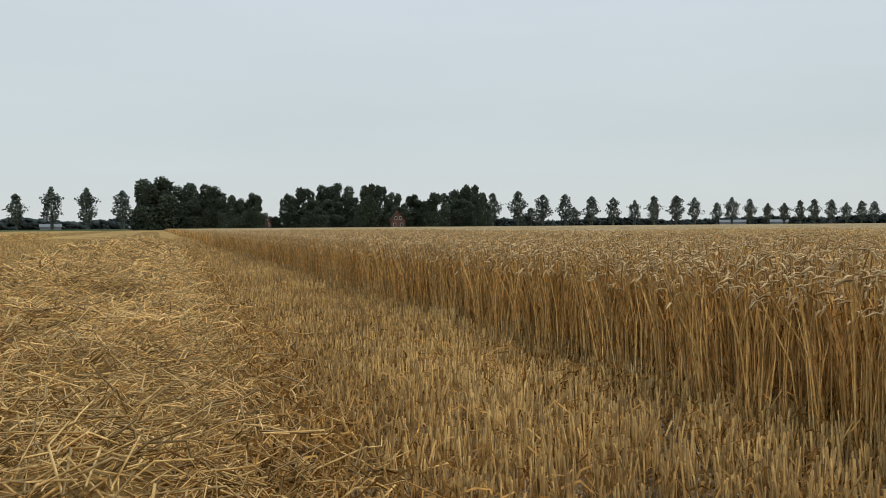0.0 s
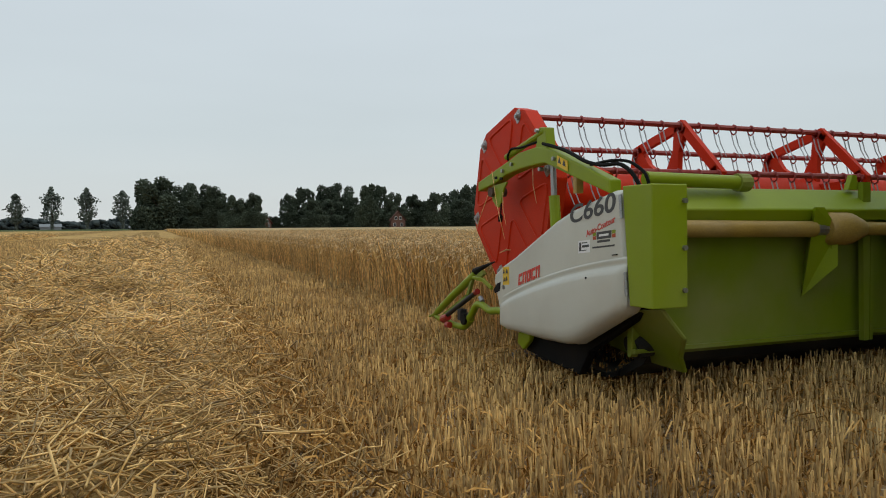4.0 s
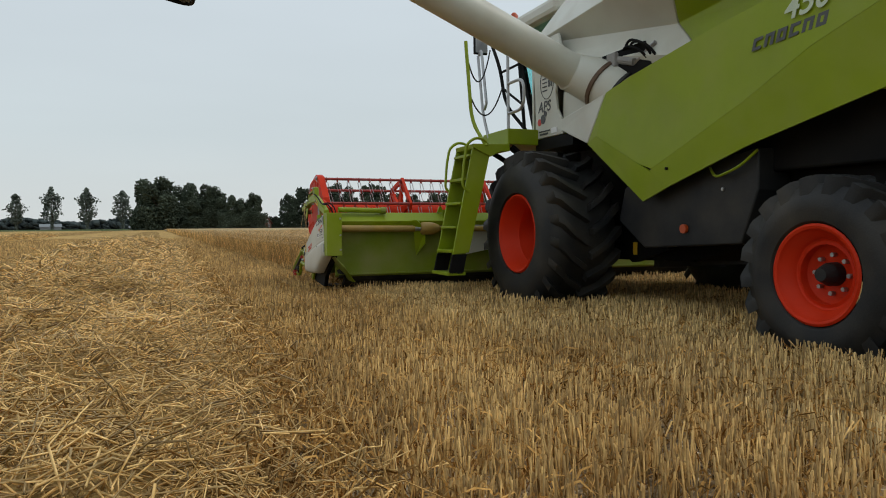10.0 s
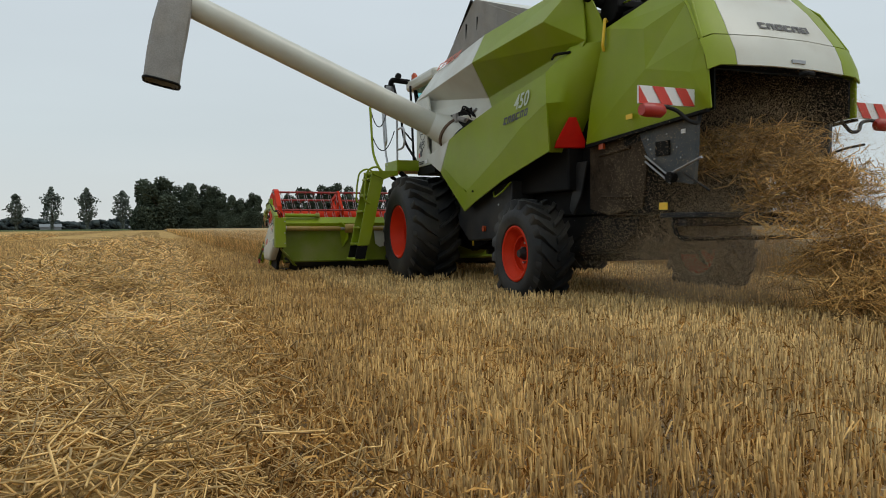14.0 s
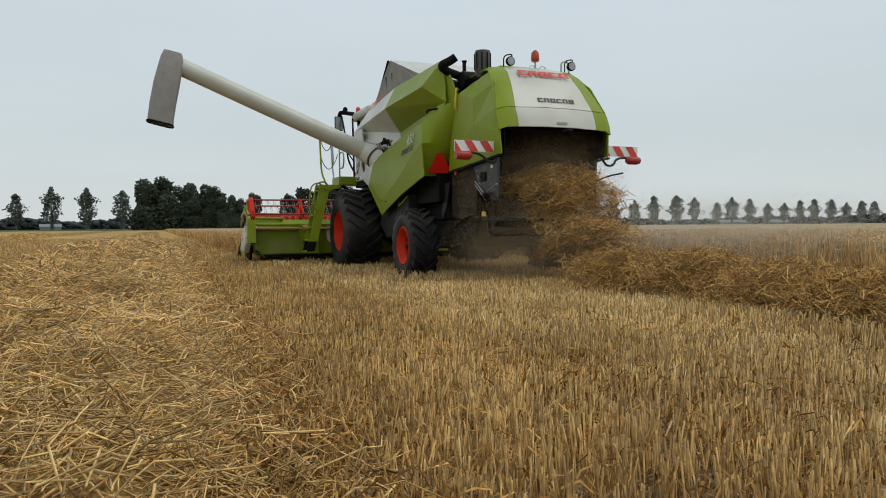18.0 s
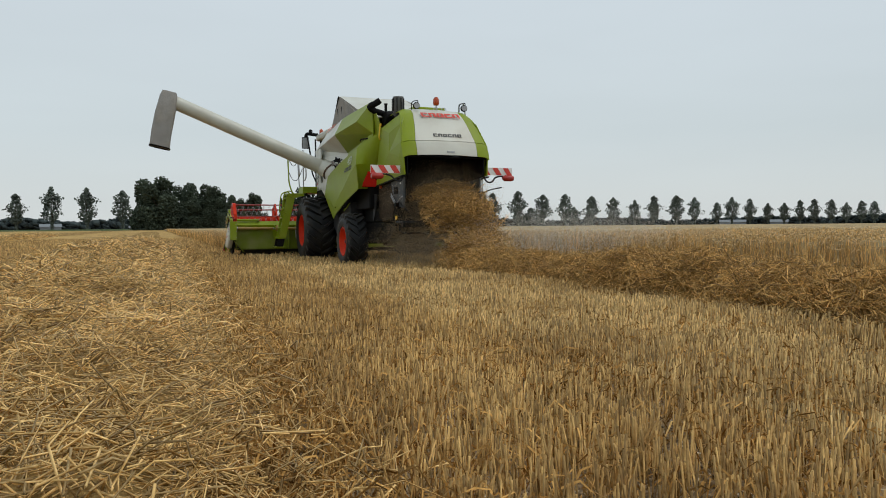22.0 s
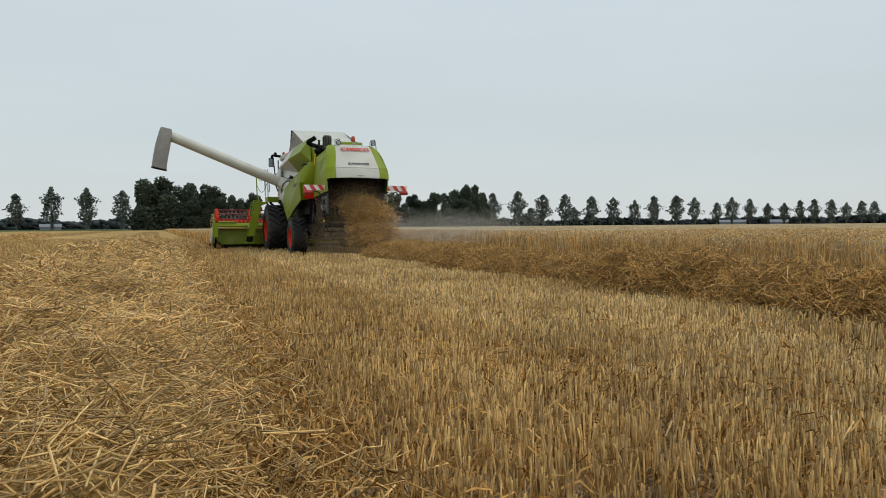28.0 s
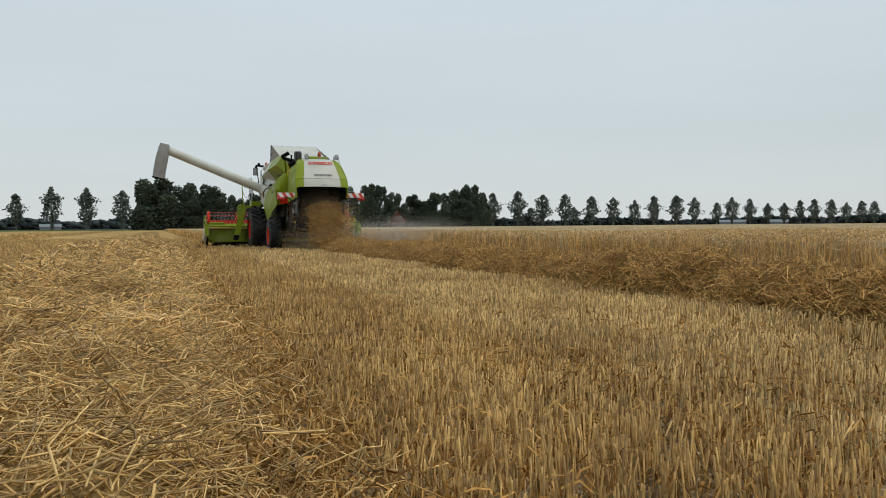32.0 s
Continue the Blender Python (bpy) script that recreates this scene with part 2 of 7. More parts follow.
def lathe(bm, profile, n=40, axis="x", centre=(0, 0, 0)):
    """Turns a profile of (place along the axis, radius) round the x axis."""
    rings = []
    for x, r in profile:
        rings.append([bm.verts.new((centre[0] + x, centre[1] + r * math.cos(k * math.tau / n), centre[2] + r * math.sin(k * math.tau / n))) for k in range(n)])
    for a, b in zip(rings, rings[1:]):
        for k in range(n):
            bm.faces.new((a[k], a[(k + 1) % n], b[(k + 1) % n], b[k]))
    return bm


def sheet(bm, verts, faces):
    v = [bm.verts.new(p) for p in verts]
    for f in faces:
        bm.faces.new([v[i] for i in f])
    return bm


def lettering(name, body, size, m, parent, material, label=""):
    """Letters in the built-in font, standing on the pose m in the parent's space."""
    cu = bpy.data.curves.new(name, "FONT")
    cu.body, cu.size, cu.extrude, cu.align_x, cu.align_y = body, size, 0.0006, "CENTER", "CENTER"
    cu.shear = 0.2
    cu.offset = size * 0.016
    cu.materials.append(material)
    ob = new(name, cu)
    ob.parent = parent
    ob.matrix_basis = m
    if label:
        tagged(ob, label)
    return ob


def raw_mesh(name, verts, faces, material):
    me = bpy.data.meshes.new(name)
    nv, nf, k = len(verts), len(faces), faces.shape[1]
    me.vertices.add(nv)
    me.vertices.foreach_set("co", np.asarray(verts, dtype=np.float32).ravel())
    me.loops.add(nf * k)
    me.loops.foreach_set("vertex_index", np.asarray(faces, dtype=np.int32).ravel())
    me.polygons.add(nf)
    me.polygons.foreach_set("loop_start", np.arange(nf, dtype=np.int32) * k)
    me.materials.append(material)
    me.update(calc_edges=True)
    return me


def stalks(points, radii, rng):
    """Three-sided stalks. points: n x k x 3, radii: n x k. Returns vertices and four-cornered faces."""
    n, k, _ = points.shape
    d = points[:, -1] - points[:, 0]
    d /= np.linalg.norm(d, axis=1)[:, None] + 1e-9
    s = np.cross(d, rng.normal(size=(n, 3)))
    s /= np.linalg.norm(s, axis=1)[:, None] + 1e-9
    u = np.cross(d, s)
    rings = []
    for a in range(3):
        w = a * math.tau / 3
        rings.append(points + radii[:, :, None] * (math.cos(w) * s + math.sin(w) * u)[:, None, :])
    v = np.stack(rings, 2).reshape(-1, 3)
    base = (np.arange(n) * k * 3)[:, None]
    faces = []
    for i in range(k - 1):
        for a in range(3):
            b = (a + 1) % 3
            faces.append(np.concatenate([base + i * 3 + a, base + i * 3 + b, base + (i + 1) * 3 + b, base + (i + 1) * 3 + a], 1))
    return v, np.concatenate(faces, 0)


def joined(pairs):
    vs, fs, o = [], [], 0
    for v, f in pairs:
        vs.append(v)
        fs.append(f + o)
        o += len(v)
    return np.concatenate(vs), np.concatenate(fs)


# ---- ground and field ----
def ground_sheet():
    rng = np.random.default_rng(3)
    xs = np.concatenate([[-4000, -1500, -600, -250, -100, -50], np.arange(-30, 40.1, 1.0), [60, 110, 250, 600, 1500, 4000]])
    ys = np.concatenate([[-4000, -1500, -500, -150, -60, -30], np.arange(-12, 60.1, 1.0), [80, 120, 180, 260, 500, 1500, 4000]])
    gx, gy = np.meshgrid(xs, ys, indexing="ij")
    near = (np.abs(gx) < 39) & (gy > -11) & (gy < 59)
    gz = np.where(near, rng.normal(size=gx.shape) * 0.012, 0.0)
    v = np.stack([gx, gy, gz], -1).reshape(-1, 3)
    a, b = len(xs), len(ys)
    i, j = np.meshgrid(np.arange(a - 1), np.arange(b - 1), indexing="ij")
    q = (i * b + j).ravel()
    f = np.stack([q, q + b, q + b + 1, q + 1], 1)
    me = raw_mesh("ground", v, f, M_SOIL)
    tagged(new("ground", me), "bare soil with straw litter under the stubble", "ground", kind="structure")


def far_field():
    """The cut field beyond the stalks that can be told apart."""
    rng = np.random.default_rng(8)
    xs = np.concatenate([[-420, -300, -200, -140, -90], np.arange(-60, EDGE - 2, 3.0), [EDGE - 0.1]])
    ys = np.concatenate([np.arange(58, 120, 3.0), np.arange(120, 319, 12.0)])
    gx, gy = np.meshgrid(xs, ys, indexing="ij")
    gz = 0.08 + rng.normal(size=gx.shape) * 0.015
    gz[:, 0] = -0.02
    a, b = len(xs), len(ys)
    i, j = np.meshgrid(np.arange(a - 1), np.arange(b - 1), indexing="ij")
    q = (i * b + j).ravel()
    me = raw_mesh("far_stubble", np.stack([gx, gy, gz], -1).reshape(-1, 3), np.stack([q, q + b, q + b + 1, q + 1], 1), M_FAR_STUBBLE)
    tagged(new("far_stubble", me), "golden cut field that reaches to the farm", "stubble", kind="stuff")


def in_view(x, y, margin=1.0):
    return (x < 1.42 * y + margin) & (x > -0.24 * y - margin)


def ribbons(points, widths, rng):
    """Flat dry leaves. points: n x k x 3, widths: n x k. Returns vertices and four-cornered faces."""
    n, k, _ = points.shape
    d = points[:, -1] - points[:, 0]
    s = np.cross(d, rng.normal(size=(n, 3)))
    s /= np.linalg.norm(s, axis=1)[:, None] + 1e-9
    v = np.stack([points - widths[:, :, None] * s[:, None, :] * 0.5, points + widths[:, :, None] * s[:, None, :] * 0.5], 2).reshape(-1, 3)
    base = (np.arange(n) * k * 2)[:, None]
    return v, np.concatenate([base + np.array([[i * 2, i * 2 + 1, i * 2 + 3, i * 2 + 2]]) for i in range(k - 1)])


def track_at(x, y):
    """How much a stalk stands in the wheel track that runs beside the swath."""
    return np.exp(-((x - 0.46 - 0.022 * np.minimum(y, 22) + 0.05 * np.sin(y * 0.9)) / 0.27) ** 2)


def stubble_points(rng, x0, x1, y0, y1, density, row=0.125):
    """Tufts set out in drill rows along y; thin and bare spots between them."""
    n = int((x1 - x0) * (y1 - y0) * density / 3.2)
    x = np.round(rng.uniform(x0, x1, n) / row) * row + rng.normal(size=n) * 0.022
    y = rng.uniform(y0, y1, n)
    size = rng.integers(1, 6, n)
    x, y = np.repeat(x, size), np.repeat(y, size)
    x, y = x + rng.normal(size=len(x)) * 0.018, y + rng.normal(size=len(y)) * 0.024
    bare = np.sin(x * 2.3 + 1.3 * np.sin(y * 0.7)) * np.sin(y * 1.9 + 1.7 * np.sin(x * 1.1)) + 0.5 * np.sin(x * 6.1 + y * 3.3)
    under_swath = (x > -2.5) & (x < 0.05)
    keep = in_view(x, y) & (x > x0) & (x < x1) & (bare < rng.uniform(0.8, 1.7, len(x))) & ~under_swath
    return x[keep], y[keep]


def stubble_mesh(rng, x, y, height, radius, lean=0.09):
    """Straight cut stalks with a slanted cut, pressed down in the wheel track."""
    n = len(x)
    h = height * rng.uniform(0.70, 1.12, n) * (1 + 0.08 * np.sin(x * 3.1 + y * 1.3))
    short = rng.random(n) < 0.15
    h[short] *= rng.uniform(0.35, 0.75, short.sum())
    track = track_at(x, y)
    h *= 1 - 0.45 * track * rng.uniform(0.4, 1.0, n)
    tilt = rng.normal(size=(n, 2)) * (lean * (1 + 4.0 * track))[:, None]
    wild = rng.random(n) < 0.06
    tilt[wild] *= 4
    low = np.stack([x, y, np.zeros(n) - 0.01], 1)
    high = low + np.stack([tilt[:, 0] * h, tilt[:, 1] * h, h], 1)
    r = radius * rng.uniform(0.6, 1.35, n)
    turn = rng.uniform(0, math.tau, n)
    corner = [np.stack([np.cos(turn + k * math.tau / 3) * r, np.sin(turn + k * math.tau / 3) * r, np.zeros(n)], 1) for k in range(3)]
    slope = np.stack([np.zeros(n), np.zeros(n), rng.normal(size=n) * 0.003], 1)
    v = np.stack([low + c * 0.9 for c in corner] + [high + corner[0] * 1.1 + slope, high + corner[1] * 1.1, high + corner[2] * 1.1 - slope, high + (corner[2] + corner[0]) * 0.55], 1).reshape(-1, 3)
    b = (np.arange(n) * 7)[:, None]
    f = np.concatenate([b + np.array([[0, 1, 4, 3]]), b + np.array([[1, 2, 5, 4]]), b + np.array([[2, 0, 3, 5]]), b + np.array([[3, 4, 5, 6]])])
    return v, f


def dry_leaves(rng, x, y, top, width):
    """Withered leaves that hang between the stalks, and torn sheaths that hug them."""
    n = len(x)
    a = rng.uniform(0, math.tau, n)
    ln = rng.uniform(0.04, 0.16, n)
    upright = rng.random(n) < 0.5
    rise = np.where(upright, rng.uniform(0.7, 1.0, n), rng.uniform(-0.3, 0.45, n))
    flat = np.sqrt(1 - rise ** 2)
    z = np.where(upright, rng.uniform(0.0, top * 0.35, n), rng.uniform(0.01, top * 0.8, n))
    d = np.stack([np.cos(a) * flat, np.sin(a) * flat, rise], 1) * ln[:, None]
    p = np.zeros((n, 3, 3))
    p[:, 0] = np.stack([x, y, z], 1)
    p[:, 1] = p[:, 0] + d * 0.55 + np.stack([np.zeros(n), np.zeros(n), ln * rng.uniform(0.0, 0.3, n)], 1)
    p[:, 2] = p[:, 0] + d - np.stack([np.zeros(n), np.zeros(n), ln * rng.uniform(0.0, 0.5, n)], 1)
    p[:, :, 2] = np.maximum(p[:, :, 2], 0.006)
    w = np.ones((n, 3)) * (width * rng.uniform(0.5, 1.3, n))[:, None]
    w[:, 2] *= 0.25
    return ribbons(p, w, rng)


def stubble_field(name, label, x0, x1, material, seed, height, thin=1.0):
    rng = np.random.default_rng(seed)
    pairs, dry = [], []
    for y0, y1, density, radius, leafy in ((1.2, 5.0, 960, 0.0037, 1.1), (5.0, 9.0, 740, 0.0042, 0.8), (9.0, 16.0, 410, 0.0054, 0.5), (16.0, 30.0, 170, 0.0078, 0.3), (30.0, 62.0, 40, 0.015, 0.0)):
        x, y = stubble_points(rng, x0, x1, y0, y1, density * thin)
        pairs.append(stubble_mesh(rng, x, y, height, radius))
        if leafy:
            m = int(len(x) * leafy)
            k = rng.integers(0, len(x), m)
            k = np.concatenate([k, np.repeat(k[track_at(x[k], y[k]) > 0.4], 1)])
            m = len(k)
            dry.append(dry_leaves(rng, x[k] + rng.normal(size=m) * 0.02, y[k] + rng.normal(size=m) * 0.02, height, radius * 2.0))
    # thinner round and behind the camera
    n = int((x1 - x0) * 30 * 24)
    x, y = np.round(rng.uniform(x0, x1, n) / 0.125) * 0.125 + rng.normal(size=n) * 0.02, rng.uniform(-10, 20, n)
    far = ~in_view(x, y) | (y < 1.2)
    pairs.append(stubble_mesh(rng, x[far], y[far], height, 0.005))
    ob = tagged(new(name, raw_mesh(name, *joined(pairs), material)), label, "stubble", kind="stuff")
    lo = new("dry_leaf_layer", raw_mesh("dry_leaf_layer", *joined(dry), M_SHEATH))
    lo.parent = ob
    tagged(lo, "withered tawny leaves and sheaths between the stalks", kind="stuff")


def ground_chaff():
    """Pale chaff, short straw bits and small clods on the bare soil close by."""
    rng = np.random.default_rng(22)
    n = 26000
    x, y = rng.uniform(0.0, 7.0, n), 1.3 + 6.7 * rng.random(n) ** 1.4
    k = in_view(x, y, 0.5)
    x, y = x[k], y[k]
    n = len(x)
    a = rng.uniform(0, math.tau, n)
    ln = 0.006 + 0.03 * rng.random(n) ** 3
    d = np.stack([np.cos(a), np.sin(a), rng.normal(size=n) * 0.25], 1) * ln[:, None]
    c = np.stack([x, y, 0.022 + rng.uniform(0, 0.015, n)], 1)
    p = np.stack([c - d / 2, c + d / 2], 1)
    w = np.ones((n, 2)) * rng.uniform(0.003, 0.009, n)[:, None]
    tagged(new("ground_chaff", raw_mesh("ground_chaff", *ribbons(p, w, rng), M_CHAFF_PALE)), "pale chaff and short straw bits on the soil", "chaff", kind="stuff")
    n = 5200
    x, y = rng.uniform(0.0, 6.0, n), 1.3 + 5.0 * rng.random(n) ** 1.4
    k = in_view(x, y, 0.5)
    x, y = x[k], y[k]
    n = len(x)
    octa = np.array([[1, 0, 0], [-1, 0, 0], [0, 1, 0], [0, -1, 0], [0, 0, 1], [0, 0, -1]], float)
    s = (0.006 + 0.016 * rng.random(n) ** 2)[:, None, None]
    v = np.stack([x, y, np.full(n, 0.014)], 1)[:, None, :] + (octa[None] + rng.normal(size=(n, 6, 3)) * 0.22) * s * [1, 1, 0.7]
    b = (np.arange(n) * 6)[:, None]
    f = np.concatenate([b + np.array([t]) for t in ((0, 2, 4), (2, 1, 4), (1, 3, 4), (3, 0, 4), (2, 0, 5), (1, 2, 5), (3, 1, 5), (0, 3, 5))])
    tagged(new("clod", raw_mesh("clod", v.reshape(-1, 3), f, M_SOIL)), "small dry clods of soil between the stalks", "soil", kind="stuff")


def strands(rng, x, y, z, length, radius, flat=0.33, sag=0.16):
    n = len(x)
    a = rng.uniform(0, math.tau, n)
    ln = length * rng.uniform(0.35, 1.25, n)
    d = np.stack([np.cos(a), np.sin(a), rng.normal(size=n) * flat], 1) * ln[:, None]
    p = np.zeros((n, 3, 3))
    c = np.stack([x, y, z], 1)
    p[:, 0], p[:, 1], p[:, 2] = c - d / 2, c + rng.normal(size=(n, 3)) * ln[:, None] * sag, c + d / 2
    return p, np.ones((n, 3)) * (radius * rng.uniform(0.6, 1.35, n))[:, None]


def swath(name, label, x0, x1, top, seed, stretches, material, y_from, y_to):
    """An old straw swath along y: a matted bed and loose straws over it."""
    rng = np.random.default_rng(seed)
    xm, half = (x0 + x1) / 2, (x1 - x0) / 2

    def height(x, y):
        u = np.clip(np.abs(x - xm) / half, 0, 1)
        wob = np.sin(y * 1.7 + x * 2.1) * 0.035 + np.sin(y * 0.53 - x * 1.3) * 0.05 + np.sin(y * 4.1 + x * 5.3) * 0.03
        wob = wob + np.sin(y * 6.7 - x * 4.9 + 2 * np.sin(x * 1.9)) * 0.028 + np.sin(y * 2.9 - x * 7.3 + 1.5 * np.sin(y * 1.1)) * 0.026
        return (top + wob) * (1 - u ** 5) + 0.03

    xs = np.linspace(x0, x1, 25)
    ys = np.concatenate([np.arange(y_from, min(20, y_to), 0.15), np.arange(min(20, y_to), y_to, 0.8)])
    gx, gy = np.meshgrid(xs, ys, indexing="ij")
    gz = height(gx, gy) - 0.05 + rng.normal(size=gx.shape) * 0.012
    gz[0], gz[-1] = -0.02, -0.02
    v = np.stack([gx, gy, gz], -1).reshape(-1, 3)
    a, b = len(xs), len(ys)
    i, j = np.meshgrid(np.arange(a - 1), np.arange(b - 1), indexing="ij")
    q = (i * b + j).ravel()
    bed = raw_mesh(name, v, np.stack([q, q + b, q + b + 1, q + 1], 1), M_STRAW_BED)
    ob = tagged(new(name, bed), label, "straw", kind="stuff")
    pairs = []
    for y0, y1, count, radius, length in stretches:
        stray = rng.random(count) < 0.13
        x = xm + half * np.where(stray, np.where(rng.random(count) < 0.5, -1, 1) * (0.88 + np.abs(rng.normal(size=count)) * 0.17), rng.uniform(-0.95, 0.95, count))
        y = rng.uniform(y0, y1, count)
        z = height(x, y) + rng.uniform(-0.05, 0.06, count)
        z = np.where(np.abs(x - xm) > half * 0.97, rng.uniform(0.03, STUBBLE_H * 0.95, count), z)
        k = in_view(x, y, 1.5) | (y < 1.6)
        p, r = strands(rng, x[k], y[k], np.maximum(z[k], 0.02), length, radius)
        p[:, :, 2] = np.maximum(p[:, :, 2], 0.006)
        pairs.append(stalks(p, r, rng))
    v, f = joined(pairs)
    lo = new("loose_straw", raw_mesh("loose_straw", v, f, material))
    lo.parent = ob
    tagged(lo, "pale loose straws lying criss-cross", kind="stuff")


# ---- standing crop ----
def crop_stalks(rng, x, y, low, ear_len=0.074, radius=0.0034, fat=1.0, light=False):
    """Ripe stalks that lean in swathes and end in a bent-over ear. low: where each stalk starts above the ground."""
    n = len(x)
    c = rng.uniform(0, 6, 4)
    h = CROP_H * rng.uniform(0.82, 1.07, n) * (1 + 0.03 * np.sin(y * 2.3 + c[0]) + 0.03 * np.sin(x * 3.7 + c[1]))
    a = rng.uniform(0, math.tau, n)
    lean = np.abs(rng.normal(size=n)) * 0.10
    stray = rng.random(n) < 0.06
    lean[stray] *= 3.0
    lx = (np.cos(a) * lean - 0.03 + 0.05 * np.sin(y * 5.1 + c[2])) * h
    ly = (np.sin(a) * lean + 0.12 * np.sin(y * 3.7 + x * 1.9 + c[3])) * h
    base = np.stack([x, y, low], 1)
    top = np.stack([x + lx, y + ly, h * 0.93], 1)
    nod = rng.uniform(0, math.tau, n)
    nl = rng.uniform(0.025, 0.06, n)
    neck = top + np.stack([np.cos(nod) * nl, np.sin(nod) * nl, rng.uniform(0.005, 0.04, n)], 1)
    bow = base * 0.4 + top * 0.6 + rng.normal(size=(n, 3)) * [0.012, 0.012, 0.0] - np.stack([lx, ly, 0 * lx], 1) * 0.12
    p = np.stack([base, bow, neck], 1)
    r = np.ones((n, 3)) * (radius * rng.uniform(0.7, 1.35, n) * fat)[:, None]
    stem = stalks(p[:, [0, 2]], r[:, [0, 2]], rng) if light else stalks(p, r, rng)
    el = ear_len * rng.uniform(0.75, 1.2, n)
    droop = rng.uniform(-0.98, 0.25, n)
    d = np.stack([np.cos(nod) * np.sqrt(1 - droop ** 2), np.sin(nod) * np.sqrt(1 - droop ** 2), droop], 1)
    start = np.stack([np.cos(nod) * 0.6, np.sin(nod) * 0.6, np.full(n, 0.4)], 1)
    e = np.stack([neck, neck + (start * 0.55 + d * 0.45) * (el * 0.4)[:, None], neck + (start * 0.3 + d * 0.7) * el[:, None] - [0, 0, 0.012]], 1)
    er = np.stack([np.full(n, 0.0032), np.full(n, 0.0068), np.full(n, 0.0024)], 1) * (rng.uniform(0.8, 1.2, n) * fat)[:, None]
    ear = stalks(e, er, rng)
    return stem, ear


def two_tone(name, stem, ear):
    """One mesh of stems and ears with a material each."""
    v, f = joined([stem, ear])
    me = raw_mesh(name, v, f, M_STEM)
    me.materials.append(M_EAR)
    me.polygons.foreach_set("material_index", np.concatenate([np.zeros(len(stem[1]), np.int32), np.ones(len(ear[1]), np.int32)]))
    return me


def leaves(rng, x, y, z, ln, radius):
    """Withered leaves that hang from the stalks."""
    n = len(x)
    a = rng.uniform(0, math.tau, n)
    out = np.stack([np.cos(a), np.sin(a), np.zeros(n)], 1) * ln[:, None] * 0.7
    foot = np.stack([x, y, z], 1)
    p = np.stack([foot, foot + out * 0.55 + [0, 0, 0.03], foot + out - np.stack([np.zeros(n), np.zeros(n), ln * rng.uniform(0.3, 1.0, n)], 1)], 1)
    w = np.stack([np.full(n, radius), np.full(n, radius * 1.5), np.full(n, radius * 0.3)], 1) * 2
    return ribbons(p, w, rng)


STRIP = 0.5


def crop_strip_mesh(seed):
    """A strip across the cut, half a metre deep: dense along its ragged open edge, ears and upper stalks farther in."""
    rng = np.random.default_rng(seed)
    w = NEW_EDGE - EDGE
    n = 250
    ya = rng.uniform(0, STRIP, n)
    xa = 0.03 + rng.uniform(0.0, 0.70, n) + 0.06 * np.sin(ya * 12 + seed)
    xb = rng.uniform(0.5, w, 700)
    yb = rng.uniform(0, STRIP, 700)
    stem, ear = crop_stalks(rng, xa, ya, np.full(n, 0.03))
    stem_in, ear_in = crop_stalks(rng, xb, yb, rng.uniform(0.2, 0.42, 700), light=True)
    stem, ear = joined([stem, stem_in]), joined([ear, ear_in])
    k = rng.integers(0, n, 260)
    lv = leaves(rng, xa[k], ya[k], rng.uniform(0.12, 0.66, 260), rng.uniform(0.06, 0.17, 260), 0.0034)
    return raw_mesh("stem_layer", *stem, M_STEM), raw_mesh("ear_layer", *ear, M_EAR), raw_mesh("leaf_layer", *lv, M_SHEATH)


CROP_FROM, CROP_STRIPS = -1.0, 70


def standing_crop_strips():
    meshes = [crop_strip_mesh(40 + i) for i in range(5)]
    made = []
    for i in range(CROP_STRIPS):
        ob = thing("wheat_strip", "strip of ripe golden wheat standing before the cut", "wheat", (EDGE, CROP_FROM + i * STRIP, 0), "wheat ahead of the harvester")
        for name, me in zip(("stem_layer", "ear_layer", "leaf_layer"), meshes[(i * 3) % 5]):
            child = new(name, me)
            child.parent = ob
            tagged(child, kind="stuff")
        made.append(ob)
    return made


